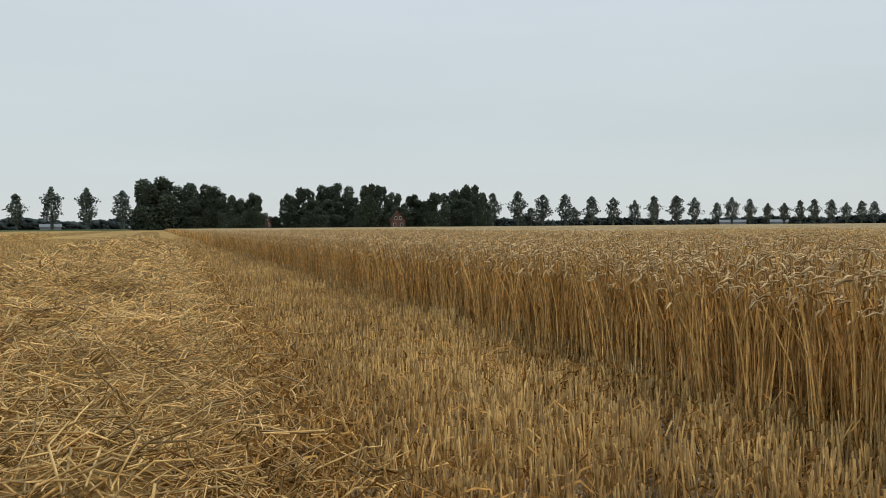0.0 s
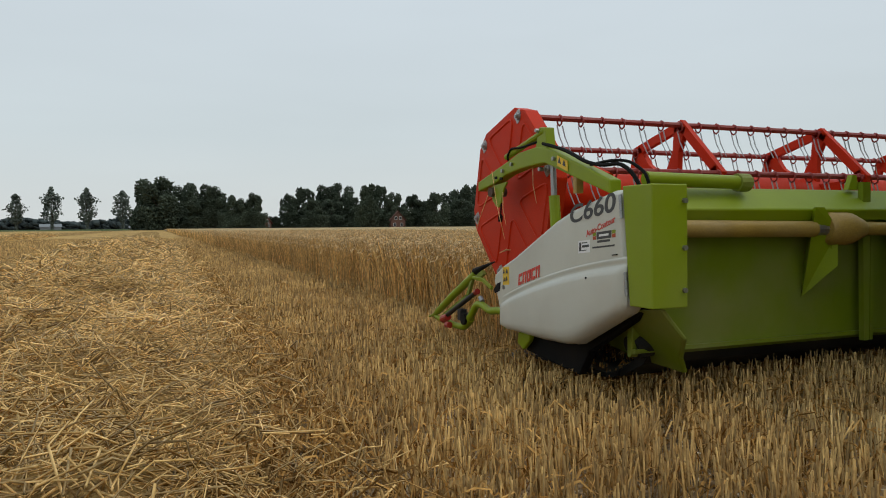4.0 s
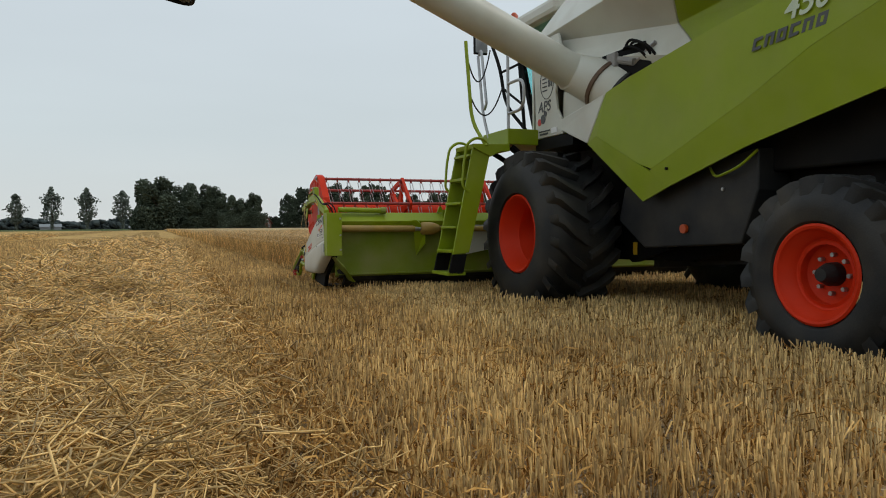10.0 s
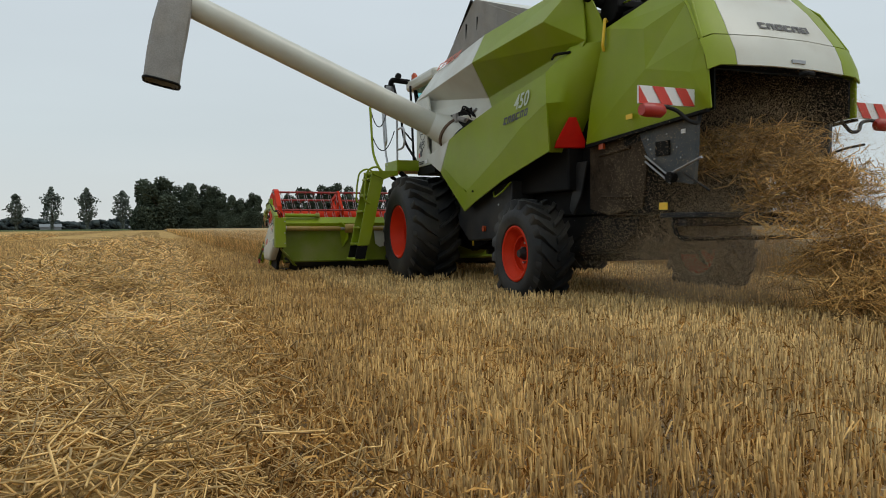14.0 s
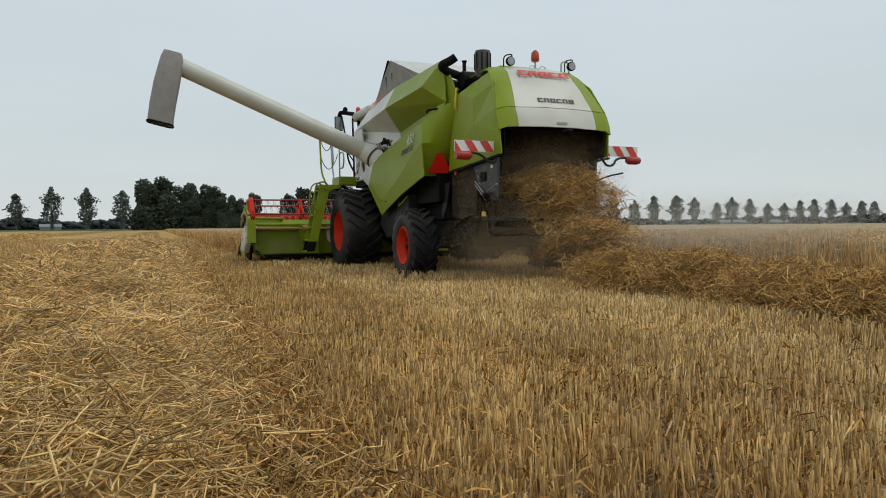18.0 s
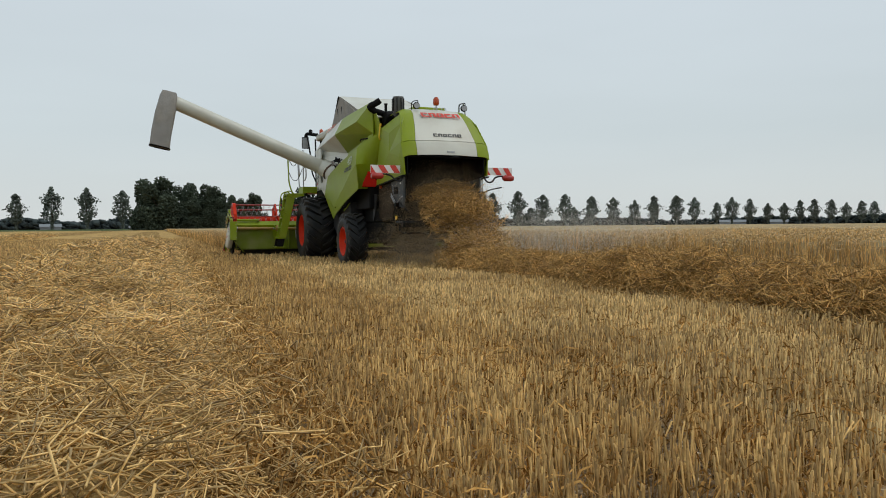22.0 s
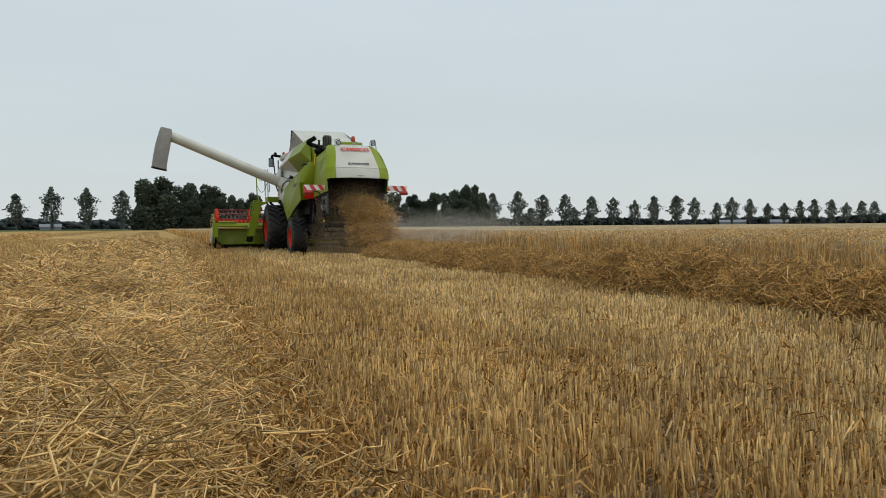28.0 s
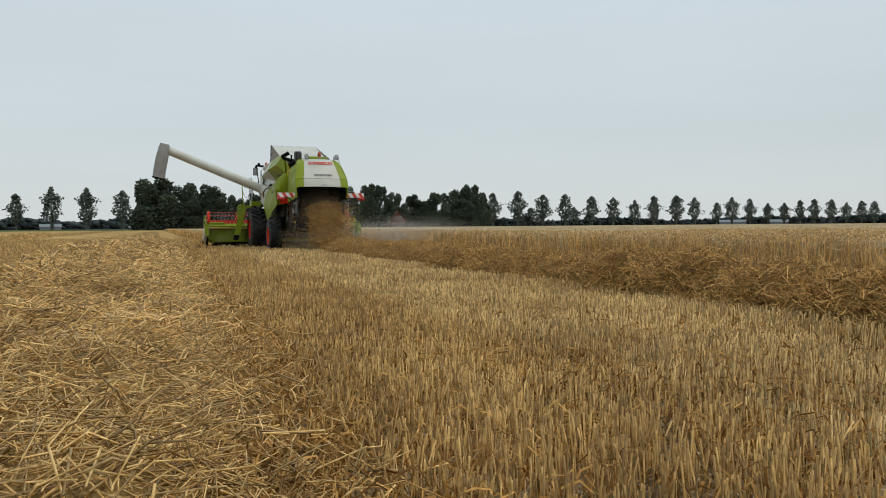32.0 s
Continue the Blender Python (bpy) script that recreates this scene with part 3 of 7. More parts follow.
def standing_crop_field():
    """The wheat that stays uncut: beyond the lane, and ahead of where the cut ends."""
    rng = np.random.default_rng(71)
    end = CROP_FROM + CROP_STRIPS * STRIP
    pairs_s, pairs_e = [], []

    def fill(x0, x1, y0, y1, density, low, fat=1.0, margin=1.5):
        n = int((x1 - x0) * (y1 - y0) * density)
        x, y = rng.uniform(x0, x1, n), rng.uniform(y0, y1, n)
        k = in_view(x, y, margin)
        x, y = x[k], y[k]
        lo = np.full(len(x), low) * rng.uniform(0.8, 1.2, len(x))
        s, e = crop_stalks(rng, x, y, lo, fat=fat, light=True)
        pairs_s.append(s)
        pairs_e.append(e)

    fill(NEW_EDGE, NEW_EDGE + 0.7, 3, 14, 260, 0.06)
    fill(NEW_EDGE, NEW_EDGE + 0.7, 14, 34, 120, 0.06, 1.6)
    fill(NEW_EDGE + 0.7, 14, 3, 14, 150, 0.35, 1.15)
    fill(14, 22, 6, 22, 55, 0.45, 1.6)
    fill(NEW_EDGE + 0.7, 14, 14, 34, 50, 0.4, 1.8)
    fill(EDGE, EDGE + 0.8, end, end + 16, 110, 0.06, 1.8)
    fill(EDGE + 0.8, 14, end, end + 12, 40, 0.4, 2.0)
    fill(EDGE, EDGE + 0.7, end + 16, end + 60, 42, 0.06, 3.4)
    fill(EDGE, EDGE + 0.6, end + 60, end + 170, 14, 0.06, 6.5)
    stem, ear = joined(pairs_s), joined(pairs_e)
    ob = tagged(new("wheat_field", two_tone("wheat_field", stem, ear)), "dense ripe golden wheat with nodding ears", "wheat", kind="stuff")
    # closed canopy in the depth of the field
    rngc = np.random.default_rng(9)

    def canopy(xs, ys, top):
        gx, gy = np.meshgrid(xs, ys, indexing="ij")
        gz = top + rngc.normal(size=gx.shape) * 0.025
        gz[0], gz[:, 0] = 0.0, 0.0
        v = np.stack([gx, gy, gz], -1).reshape(-1, 3)
        a, b = len(xs), len(ys)
        i, j = np.meshgrid(np.arange(a - 1), np.arange(b - 1), indexing="ij")
        q = (i * b + j).ravel()
        return v, np.stack([q, q + b, q + b + 1, q + 1], 1)

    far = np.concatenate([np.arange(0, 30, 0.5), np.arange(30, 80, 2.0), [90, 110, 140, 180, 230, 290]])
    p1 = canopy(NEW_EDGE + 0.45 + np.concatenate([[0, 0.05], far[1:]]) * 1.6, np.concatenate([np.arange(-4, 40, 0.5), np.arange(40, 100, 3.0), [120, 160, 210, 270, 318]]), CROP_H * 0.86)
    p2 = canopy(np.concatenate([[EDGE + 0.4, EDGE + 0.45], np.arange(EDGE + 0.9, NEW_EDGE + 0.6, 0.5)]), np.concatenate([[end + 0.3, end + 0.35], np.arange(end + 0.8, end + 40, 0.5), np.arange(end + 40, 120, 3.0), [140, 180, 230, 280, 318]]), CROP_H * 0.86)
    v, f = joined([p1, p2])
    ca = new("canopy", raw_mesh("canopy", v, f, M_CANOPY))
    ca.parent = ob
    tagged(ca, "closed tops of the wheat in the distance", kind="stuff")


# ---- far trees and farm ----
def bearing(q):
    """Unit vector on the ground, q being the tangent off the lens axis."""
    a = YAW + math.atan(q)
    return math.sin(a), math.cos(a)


def crown_mesh(name, rng, shape, count, size, material):
    """Many small leaf clumps on an uneven outline with gaps."""
    n = count
    z = rng.uniform(0, 1, n)
    a = rng.uniform(0, math.tau, n)
    lobes = 1 + 0.30 * np.sin(a * 3 + z * 9 + rng.uniform(0, 6)) + 0.26 * np.sin(a * 5 - z * 15 + rng.uniform(0, 6)) + 0.12 * np.sin(a * 9 + z * 27)
    rad = shape(z) * lobes * np.sqrt(rng.uniform(0.15, 1.0, n))
    c = np.stack([rad * np.cos(a), rad * np.sin(a), z], 1)
    gap = np.sin(c[:, 0] * 23 + c[:, 2] * 11) * np.sin(c[:, 1] * 21 - c[:, 2] * 17) > 0.45
    c = c[~gap]
    n = len(c)
    tet = np.array([[1, 1, 1], [1, -1, -1], [-1, 1, -1], [-1, -1, 1]]) / 1.7
    s = size * rng.uniform(0.5, 1.5, (n, 1, 1))
    v = c[:, None, :] + (tet[None] + rng.normal(size=(n, 4, 3)) * 0.35) * s
    b = (np.arange(n) * 4)[:, None]
    f = np.concatenate([b + np.array([[0, 1, 2]]), b + np.array([[0, 3, 1]]), b + np.array([[0, 2, 3]]), b + np.array([[1, 3, 2]])])
    return raw_mesh(name, v.reshape(-1, 3), f, material)


def lobed_crown(name, rng, count, size, material):
    """A broad crown of a dozen rounded leaf masses with gaps between them."""
    centre, lobe = [], []
    for k in range(15):
        zc = 0.16 + 0.70 * (k + rng.uniform(0, 1)) / 15
        reach = 0.33 * math.sqrt(math.sin(math.pi * min(1.0, zc * 0.95 + 0.03) ** 0.75)) * rng.uniform(0.25, 1.0)
        a = k * 2.4 + rng.uniform(-0.5, 0.5)
        centre.append((reach * math.cos(a), reach * math.sin(a), zc))
        lobe.append(rng.uniform(0.10, 0.165) * (1.08 - 0.35 * zc))
    centre, lobe = np.array(centre), np.array(lobe)
    k = rng.choice(15, count, p=lobe ** 2 / (lobe ** 2).sum())
    d = rng.normal(size=(count, 3))
    d /= np.linalg.norm(d, axis=1)[:, None]
    c = centre[k] + d * (lobe[k] * rng.uniform(0.55, 1.06, count))[:, None]
    low = rng.random(count) < 0.30
    a = rng.uniform(0, math.tau, count)
    reach = np.sqrt(rng.uniform(0.0, 1.0, count)) * 0.36
    skirt = np.stack([reach * np.cos(a), reach * np.sin(a), rng.uniform(0.0, 0.42, count)], 1)
    c[low] = skirt[low]
    c[:, 2] = np.clip(c[:, 2], 0.0, 1.0)
    tet = np.array([[1, 1, 1], [1, -1, -1], [-1, 1, -1], [-1, -1, 1]]) / 1.7
    v = c[:, None, :] + (tet[None] + rng.normal(size=(count, 4, 3)) * 0.35) * size * rng.uniform(0.5, 1.4, (count, 1, 1))
    b = (np.arange(count) * 4)[:, None]
    f = np.concatenate([b + np.array([[0, 1, 2]]), b + np.array([[0, 3, 1]]), b + np.array([[0, 2, 3]]), b + np.array([[1, 3, 2]])])
    return raw_mesh(name, v.reshape(-1, 3), f, material)


def tree_kind(name, label, crown, trunk_top, trunk_r, limbs, rng):
    """A tree one metre high, to be scaled on copying."""
    t = thing(name, label, "tree")
    bm = bmesh.new()
    tube(bm, [(0, 0, -0.01), (0.004, 0.002, trunk_top * 0.5), (0, 0.003, trunk_top)], [trunk_r, trunk_r * 0.75, trunk_r * 0.4], 7)
    for i in range(limbs):
        a, z = i * 2.4, trunk_top * (0.4 + 0.5 * i / limbs)
        tube(bm, [(0, 0, z), (0.09 * math.cos(a), 0.09 * math.sin(a), z + 0.10), (0.15 * math.cos(a), 0.15 * math.sin(a), z + 0.22)], [trunk_r * 0.4, trunk_r * 0.25, trunk_r * 0.1], 5)
    part("trunk", bm, M_BARK, t)
    c = new("crown", crown)
    c.parent = t
    return t


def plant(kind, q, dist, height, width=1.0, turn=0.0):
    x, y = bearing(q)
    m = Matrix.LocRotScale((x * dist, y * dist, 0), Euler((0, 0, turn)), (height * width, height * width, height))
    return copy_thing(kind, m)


def far_trees():
    rng = np.random.default_rng(12)
    poplars, broads = [], []
    for i in range(4):
        cm = crown_mesh("poplar_crown", rng, lambda z, k=i: (0.175 * np.sin(np.clip((z - 0.19) / 0.81, 0, 1) ** 0.82 * math.pi) ** 0.8 * (1 + 0.25 * np.sin(z * 17 + k * 1.7))) * (z > 0.19) + 0.008, 2000, 0.020, M_POPLAR_HAZED)
        poplars.append(tree_kind("poplar_tree", "slim roadside poplar with an open crown, paled for distance haze", cm, 0.75, 0.014, 6, rng))
    for i in range(4):
        cm = lobed_crown("broad_crown", rng, 5600, 0.021, M_LEAF_DARK)
        broads.append(tree_kind("broadleaf_tree", "large dark broadleaf tree of the farmyard belt", cm, 0.6, 0.02, 6, rng))
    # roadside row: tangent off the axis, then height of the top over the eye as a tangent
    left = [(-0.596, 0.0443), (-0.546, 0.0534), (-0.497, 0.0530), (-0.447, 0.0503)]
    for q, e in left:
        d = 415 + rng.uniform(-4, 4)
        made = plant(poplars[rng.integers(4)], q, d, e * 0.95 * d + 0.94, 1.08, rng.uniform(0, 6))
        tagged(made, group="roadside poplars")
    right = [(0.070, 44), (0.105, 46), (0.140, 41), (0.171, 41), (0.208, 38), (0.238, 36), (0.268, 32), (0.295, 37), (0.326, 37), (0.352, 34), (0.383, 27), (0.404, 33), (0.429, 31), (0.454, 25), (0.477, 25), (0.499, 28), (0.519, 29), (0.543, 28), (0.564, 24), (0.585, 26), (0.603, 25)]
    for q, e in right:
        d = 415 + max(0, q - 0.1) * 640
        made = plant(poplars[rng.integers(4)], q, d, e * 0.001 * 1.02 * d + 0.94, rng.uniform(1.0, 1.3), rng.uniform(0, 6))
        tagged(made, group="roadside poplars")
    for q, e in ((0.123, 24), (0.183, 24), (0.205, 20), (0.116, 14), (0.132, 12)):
        d = 425
        tagged(plant(poplars[rng.integers(4)], q, d, e * 0.001 * d + 0.94, 1.7, rng.uniform(0, 6)), "young roadside tree with an open crown", group="roadside poplars")
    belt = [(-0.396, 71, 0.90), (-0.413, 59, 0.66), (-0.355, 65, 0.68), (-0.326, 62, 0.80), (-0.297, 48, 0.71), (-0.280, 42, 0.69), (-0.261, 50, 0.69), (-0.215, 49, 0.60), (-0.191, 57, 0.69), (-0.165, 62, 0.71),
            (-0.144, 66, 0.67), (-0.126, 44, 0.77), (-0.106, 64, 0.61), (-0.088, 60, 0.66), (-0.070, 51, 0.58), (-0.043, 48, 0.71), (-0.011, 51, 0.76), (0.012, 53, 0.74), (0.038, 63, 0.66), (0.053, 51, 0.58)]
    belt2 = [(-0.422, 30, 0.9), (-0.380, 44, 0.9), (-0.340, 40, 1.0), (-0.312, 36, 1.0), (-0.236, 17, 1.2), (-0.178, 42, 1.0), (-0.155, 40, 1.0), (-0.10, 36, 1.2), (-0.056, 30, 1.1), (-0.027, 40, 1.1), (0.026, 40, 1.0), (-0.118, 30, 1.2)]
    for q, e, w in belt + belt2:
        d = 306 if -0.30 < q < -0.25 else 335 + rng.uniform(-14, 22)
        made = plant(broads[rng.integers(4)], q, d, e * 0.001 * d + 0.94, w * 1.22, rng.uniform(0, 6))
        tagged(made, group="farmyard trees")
    for base in poplars + broads:
        for o in (*base.children, base):
            bpy.data.objects.remove(o)


def far_hedges():
    """Low woods and hedges along the horizon."""
    rng = np.random.default_rng(31)
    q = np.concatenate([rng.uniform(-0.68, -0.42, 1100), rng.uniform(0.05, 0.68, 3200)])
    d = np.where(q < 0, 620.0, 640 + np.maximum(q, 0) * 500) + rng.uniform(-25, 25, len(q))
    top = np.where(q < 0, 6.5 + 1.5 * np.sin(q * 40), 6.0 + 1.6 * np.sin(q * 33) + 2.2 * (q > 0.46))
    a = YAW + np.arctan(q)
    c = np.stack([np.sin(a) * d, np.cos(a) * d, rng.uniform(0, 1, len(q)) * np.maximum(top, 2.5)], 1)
    n = len(c)
    tet = np.array([[1, 1, 1], [1, -1, -1], [-1, 1, -1], [-1, -1, 1]]) * 1.15
    v = c[:, None, :] + (tet[None] + rng.normal(size=(n, 4, 3)) * 0.5) * rng.uniform(0.7, 1.5, (n, 1, 1)) * [1.6, 1.6, 1.0]
    b = (np.arange(n) * 4)[:, None]
    f = np.concatenate([b + np.array([[0, 1, 2]]), b + np.array([[0, 3, 1]]), b + np.array([[0, 2, 3]]), b + np.array([[1, 3, 2]])])
    tagged(new("hedge", raw_mesh("hedge", v.reshape(-1, 3), f, M_FAR_WOOD)), "low dark hedges and woods along the horizon", "hedge", kind="stuff")
    bm = bmesh.new()
    for k in range(24):
        a0, a1 = YAW + math.atan(-0.72 + k * 0.06), YAW + math.atan(-0.72 + (k + 1) * 0.06)
        r0, r1 = 322, 405
        sheet(bm, [(math.sin(a0) * r0, math.cos(a0) * r0, 0.05), (math.sin(a1) * r0, math.cos(a1) * r0, 0.05), (math.sin(a1) * r1, math.cos(a1) * r1, 0.6), (math.sin(a0) * r1, math.cos(a0) * r1, 0.6)], [(0, 1, 2, 3)])
    bmesh.ops.remove_doubles(bm, verts=bm.verts[:], dist=0.01)
    tagged(part("verge", bm, M_GRASS), "grassy verge along the far road", "verge", kind="structure")


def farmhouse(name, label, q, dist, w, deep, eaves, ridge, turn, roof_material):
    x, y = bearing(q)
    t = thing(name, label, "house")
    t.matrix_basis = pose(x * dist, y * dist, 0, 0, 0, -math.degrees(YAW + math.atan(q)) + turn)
    bm = bmesh.new()
    slab(bm, [(-w / 2, -deep / 2, 0), (w / 2, -deep / 2, 0), (w / 2, -deep / 2, eaves), (0, -deep / 2, ridge), (-w / 2, -deep / 2, eaves)], (0, deep, 0))
    part("wall", bm, M_BRICK, t)
    bm = bmesh.new()
    for s in (-1, 1):
        slab(bm, [(0, -deep / 2 - 0.4, ridge + 0.25), (s * (w / 2 + 0.5), -deep / 2 - 0.4, eaves - 0.1), (s * (w / 2 + 0.5), -deep / 2 - 0.4, eaves + 0.15), (0, -deep / 2 - 0.4, ridge + 0.55)], (0, deep + 0.8, 0))
    roof = part("roof", bm, roof_material, t)
    bm = box(bmesh.new(), -0.5, 0.5, deep * 0.2, deep * 0.2 + 1.0, ridge - 0.4, ridge + 1.2)
    part("chimney", bm, M_BRICK, roof)
    for wx, wz in ((-w * 0.25, 1.0), (w * 0.25, 1.0), (-w * 0.16, eaves + 0.2), (w * 0.16, eaves + 0.2)):
        bm = box(bmesh.new(), wx - 0.6, wx + 0.6, -deep / 2 - 0.10, -deep / 2 + 0.05, wz, wz + 1.5)
        win = part("window", bm, M_FRAME, t)
        bm = box(bmesh.new(), wx - 0.45, wx + 0.45, -deep / 2 - 0.13, -deep / 2 - 0.105, wz + 0.15, wz + 1.35)
        part("pane", bm, M_PANE_FAR, win)
    return t


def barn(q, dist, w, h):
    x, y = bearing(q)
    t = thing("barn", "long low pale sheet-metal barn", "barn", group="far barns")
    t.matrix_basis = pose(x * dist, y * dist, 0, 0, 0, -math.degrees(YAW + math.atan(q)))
    part("wall", box(bmesh.new(), -w / 2, w / 2, -4, 4, 0, h * 0.55), M_BARN, t)
    bm = slab(bmesh.new(), [(-w / 2 - 0.4, -4.6, h * 0.5), (-w / 2 - 0.4, 4.6, h * 0.5), (-w / 2 - 0.4, 0, h)], (w + 0.8, 0, 0))
    part("roof", bm, M_BARN, t)


ground_sheet()
far_trees()
far_hedges()
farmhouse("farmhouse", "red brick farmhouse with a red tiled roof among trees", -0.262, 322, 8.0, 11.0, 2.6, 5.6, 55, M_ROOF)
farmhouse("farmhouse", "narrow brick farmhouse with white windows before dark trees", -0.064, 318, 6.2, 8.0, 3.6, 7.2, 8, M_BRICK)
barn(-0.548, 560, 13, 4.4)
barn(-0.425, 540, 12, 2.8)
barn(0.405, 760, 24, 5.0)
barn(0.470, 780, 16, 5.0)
stubble_field("old_stubble", "brown weathered stubble of the previous pass", -9.0, EDGE, M_STUB_OLD, 5, STUBBLE_H * 0.95)
stubble_field("fresh_stubble", "pale stubble left standing in drill rows", EDGE, NEW_EDGE, M_STUB_NEW, 6, STUBBLE_H)
swath("straw_swath", "broad flat swath of pale dry straw on the stubble", -2.7, 0.36, 0.25, 15,
      ((1.6, 5.0, 6600, 0.0034, 0.23), (1.6, 5.0, 6400, 0.0028, 0.12), (5.0, 9.0, 7000, 0.0045, 0.28), (5.0, 9.0, 4600, 0.0038, 0.16), (9.0, 18.0, 9600, 0.0068, 0.36), (18.0, 40.0, 6400, 0.0125, 0.60), (-7.0, 1.6, 3600, 0.0042, 0.32)), M_STRAW, -7.0, 150)
swath("straw_swath", "second straw swath across the cut field", -13.0, -10.2, 0.28, 16, ((30.0, 90.0, 5000, 0.012, 0.7),), M_STRAW, 10, 200)
ground_chaff()
far_field()
standing_crop_field()
STRIPS = standing_crop_strips()


# ---- the harvester: x to its right, y ahead of the front axle, z up ----
def bolt_row(bm, points, r=0.012, n=6):
    for x, y, z, ax in points:
        d = {"x": Vector((0.008, 0, 0)), "y": Vector((0, 0.008, 0))}[ax]
        tube(bm, [Vector((x, y, z)) - d, Vector((x, y, z)) + d], r, n)
    return bm


def tyre_mesh(width, radius, rim_r, lugs, lug_h):
    """A tractor tyre about the x axis, centred, with slanted lugs."""
    bm = bmesh.new()
    w = width / 2
    core = radius - lug_h
    half = [(0.74, rim_r), (0.92, rim_r + 0.03), (1.0, rim_r + (core - rim_r) * 0.38), (0.97, rim_r + (core - rim_r) * 0.62), (0.88, core - 0.075), (0.74, core - 0.018), (0.4, core)]
    prof = [(-w * u, r) for u, r in half] + [(w * u, r) for u, r in half[::-1]]
    lathe(bm, prof, 56)
    step = math.tau / lugs
    for s in (-1, 1):
        for i in range(lugs):
            a0 = (i + (0.5 if s > 0 else 0.0)) * step
            secs = []
            for u, lead, hh, half in ((0.03, 0.0, 1.0, 0.034), (0.45, 0.36, 1.0, 0.038), (0.74, 0.74, 1.0, 0.047), (0.86, 0.86, 0.72, 0.050), (0.90, 0.92, 0.0, 0.046)):
                a = a0 - lead * step * 1.25
                base = core - 0.02 if u < 0.8 else core - 0.09
                top = core + lug_h * hh if hh else core - 0.085
                da = half / core
                ring = []
                for ang, rr in ((a - da, base), (a - da * 0.75, top), (a + da * 0.75, top), (a + da, base)):
                    ring.append(bm.verts.new((s * u * w, rr * math.cos(ang), rr * math.sin(ang))))
                secs.append(ring)
            for p, q in zip(secs, secs[1:]):
                for k in range(3):
                    bm.faces.new((p[k], p[k + 1], q[k + 1], q[k]))
            bm.faces.new(secs[0])
            bm.faces.new(secs[-1][::-1])
    return bm


def wheel(name, parent, x, y, z, width, radius, rim_r, lugs, lug_h, dish, hub_r, outer):
    """hub as the wheel itself, tyre and rim under it; outer: -1 where the outer face looks to -x."""
    bm = bmesh.new()
    tube(bm, [(outer * dish, 0, 0), (outer * (dish + 0.07), 0, 0), (outer * (dish + 0.14), 0, 0)], [hub_r, hub_r * 0.95, hub_r * 0.55], 20)
    w = part(name, bm, M_DARK, parent, "dark hub with a ring of bolts")
    w.location = (x, y, z)
    first = part("wheel_bolt", tube(bmesh.new(), [(0, 0, 0), (outer * 0.035, 0, 0)], 0.015, 6), M_STEEL, w)
    for k in range(8):
        a = k * math.tau / 8
        ob = first if k == 0 else new("wheel_bolt", first.data)
        ob.parent = w
        ob.location = (outer * (dish + 0.012), hub_r * 1.6 * math.cos(a), hub_r * 1.6 * math.sin(a))
    part("tyre", tyre_mesh(width, radius, rim_r, lugs, lug_h), M_RUBBER, w, "worn black tractor tyre with slanted lugs", smooth=True)
    h = width / 2
    o = outer
    bm = bmesh.new()
    lathe(bm, [(o * (h * 0.86), rim_r + 0.012), (o * (h * 0.90), rim_r - 0.002), (o * (h * 0.87), rim_r - 0.018), (o * (h * 0.72), rim_r - 0.034), (o * (h * 0.62), rim_r - 0.07), (o * (h * 0.45), rim_r - 0.085),
               (o * (h * 0.42), rim_r - 0.10), (o * (dish + 0.09), rim_r - 0.12), (o * (dish + 0.03), rim_r * 0.62), (o * dish, rim_r * 0.50), (o * dish, hub_r * 0.9)], 48)
    lathe(bm, [(-o * h * 0.8, rim_r), (-o * h * 0.8, rim_r - 0.03), (0, rim_r - 0.09)], 40)
    rim = part("rim", bm, M_RED, w, "deep signal-red wheel rim", smooth=True, thick=0.006)
    bm = box(bmesh.new(), o * dish + o * 0.004, o * dish + o * 0.009, -0.055, 0.055, -rim_r * 0.66, -rim_r * 0.56)
    part("sticker", bm, M_STICKER, rim)
    return w


def word_blocks(name, parent, origin, along, up, count, width, height, material, gap=0.22, slant=0.25):
    """A row of plain slanted blocks that stands for a maker's mark."""
    bm = bmesh.new()
    o, a, u = Vector(origin), Vector(along).normalized(), Vector(up).normalized()
    nrm = a.cross(u) * 0.0016
    cell = width / count
    for i in range(count):
        x0, x1 = i * cell, i * cell + cell * (1 - gap)
        w = x1 - x0
        k = slant * height
        th = height * 0.26
        bars = [((x0, 0), (x0 + w * 0.34, 0), (x0 + w * 0.34 + k, height), (x0 + k, height)),
                ((x0 + w * 0.3 + k * 0.75, height - th), (x1 + k * 0.75, height - th), (x1 + k, height), (x0 + w * 0.3 + k, height))]
        if i % 3 != 1:
            bars.append(((x0 + w * 0.3, 0), (x1, 0), (x1 + k * 0.25, th), (x0 + w * 0.3 + k * 0.25, th)))
        if i % 3 != 0:
            bars.append(((x1 - w * 0.34, 0), (x1, 0), (x1 + k, height), (x1 - w * 0.34 + k, height)))
        for j, bar in enumerate(bars):
            slab(bm, [o + a * p + u * q + nrm * (0.5 * j) for p, q in bar], nrm)
    return part(name, bm, material, parent, "plain blocks of a maker's mark")


def facing(at, right, outward):
    """A pose whose x runs to the right of a reader and whose z looks at him."""
    x = Vector(right).normalized()
    z = Vector(outward)
    z = (z - x * z.dot(x)).normalized()
    y = z.cross(x)
    m = Matrix((x, y, z)).transposed().to_4x4()
    m.translation = at
    return m


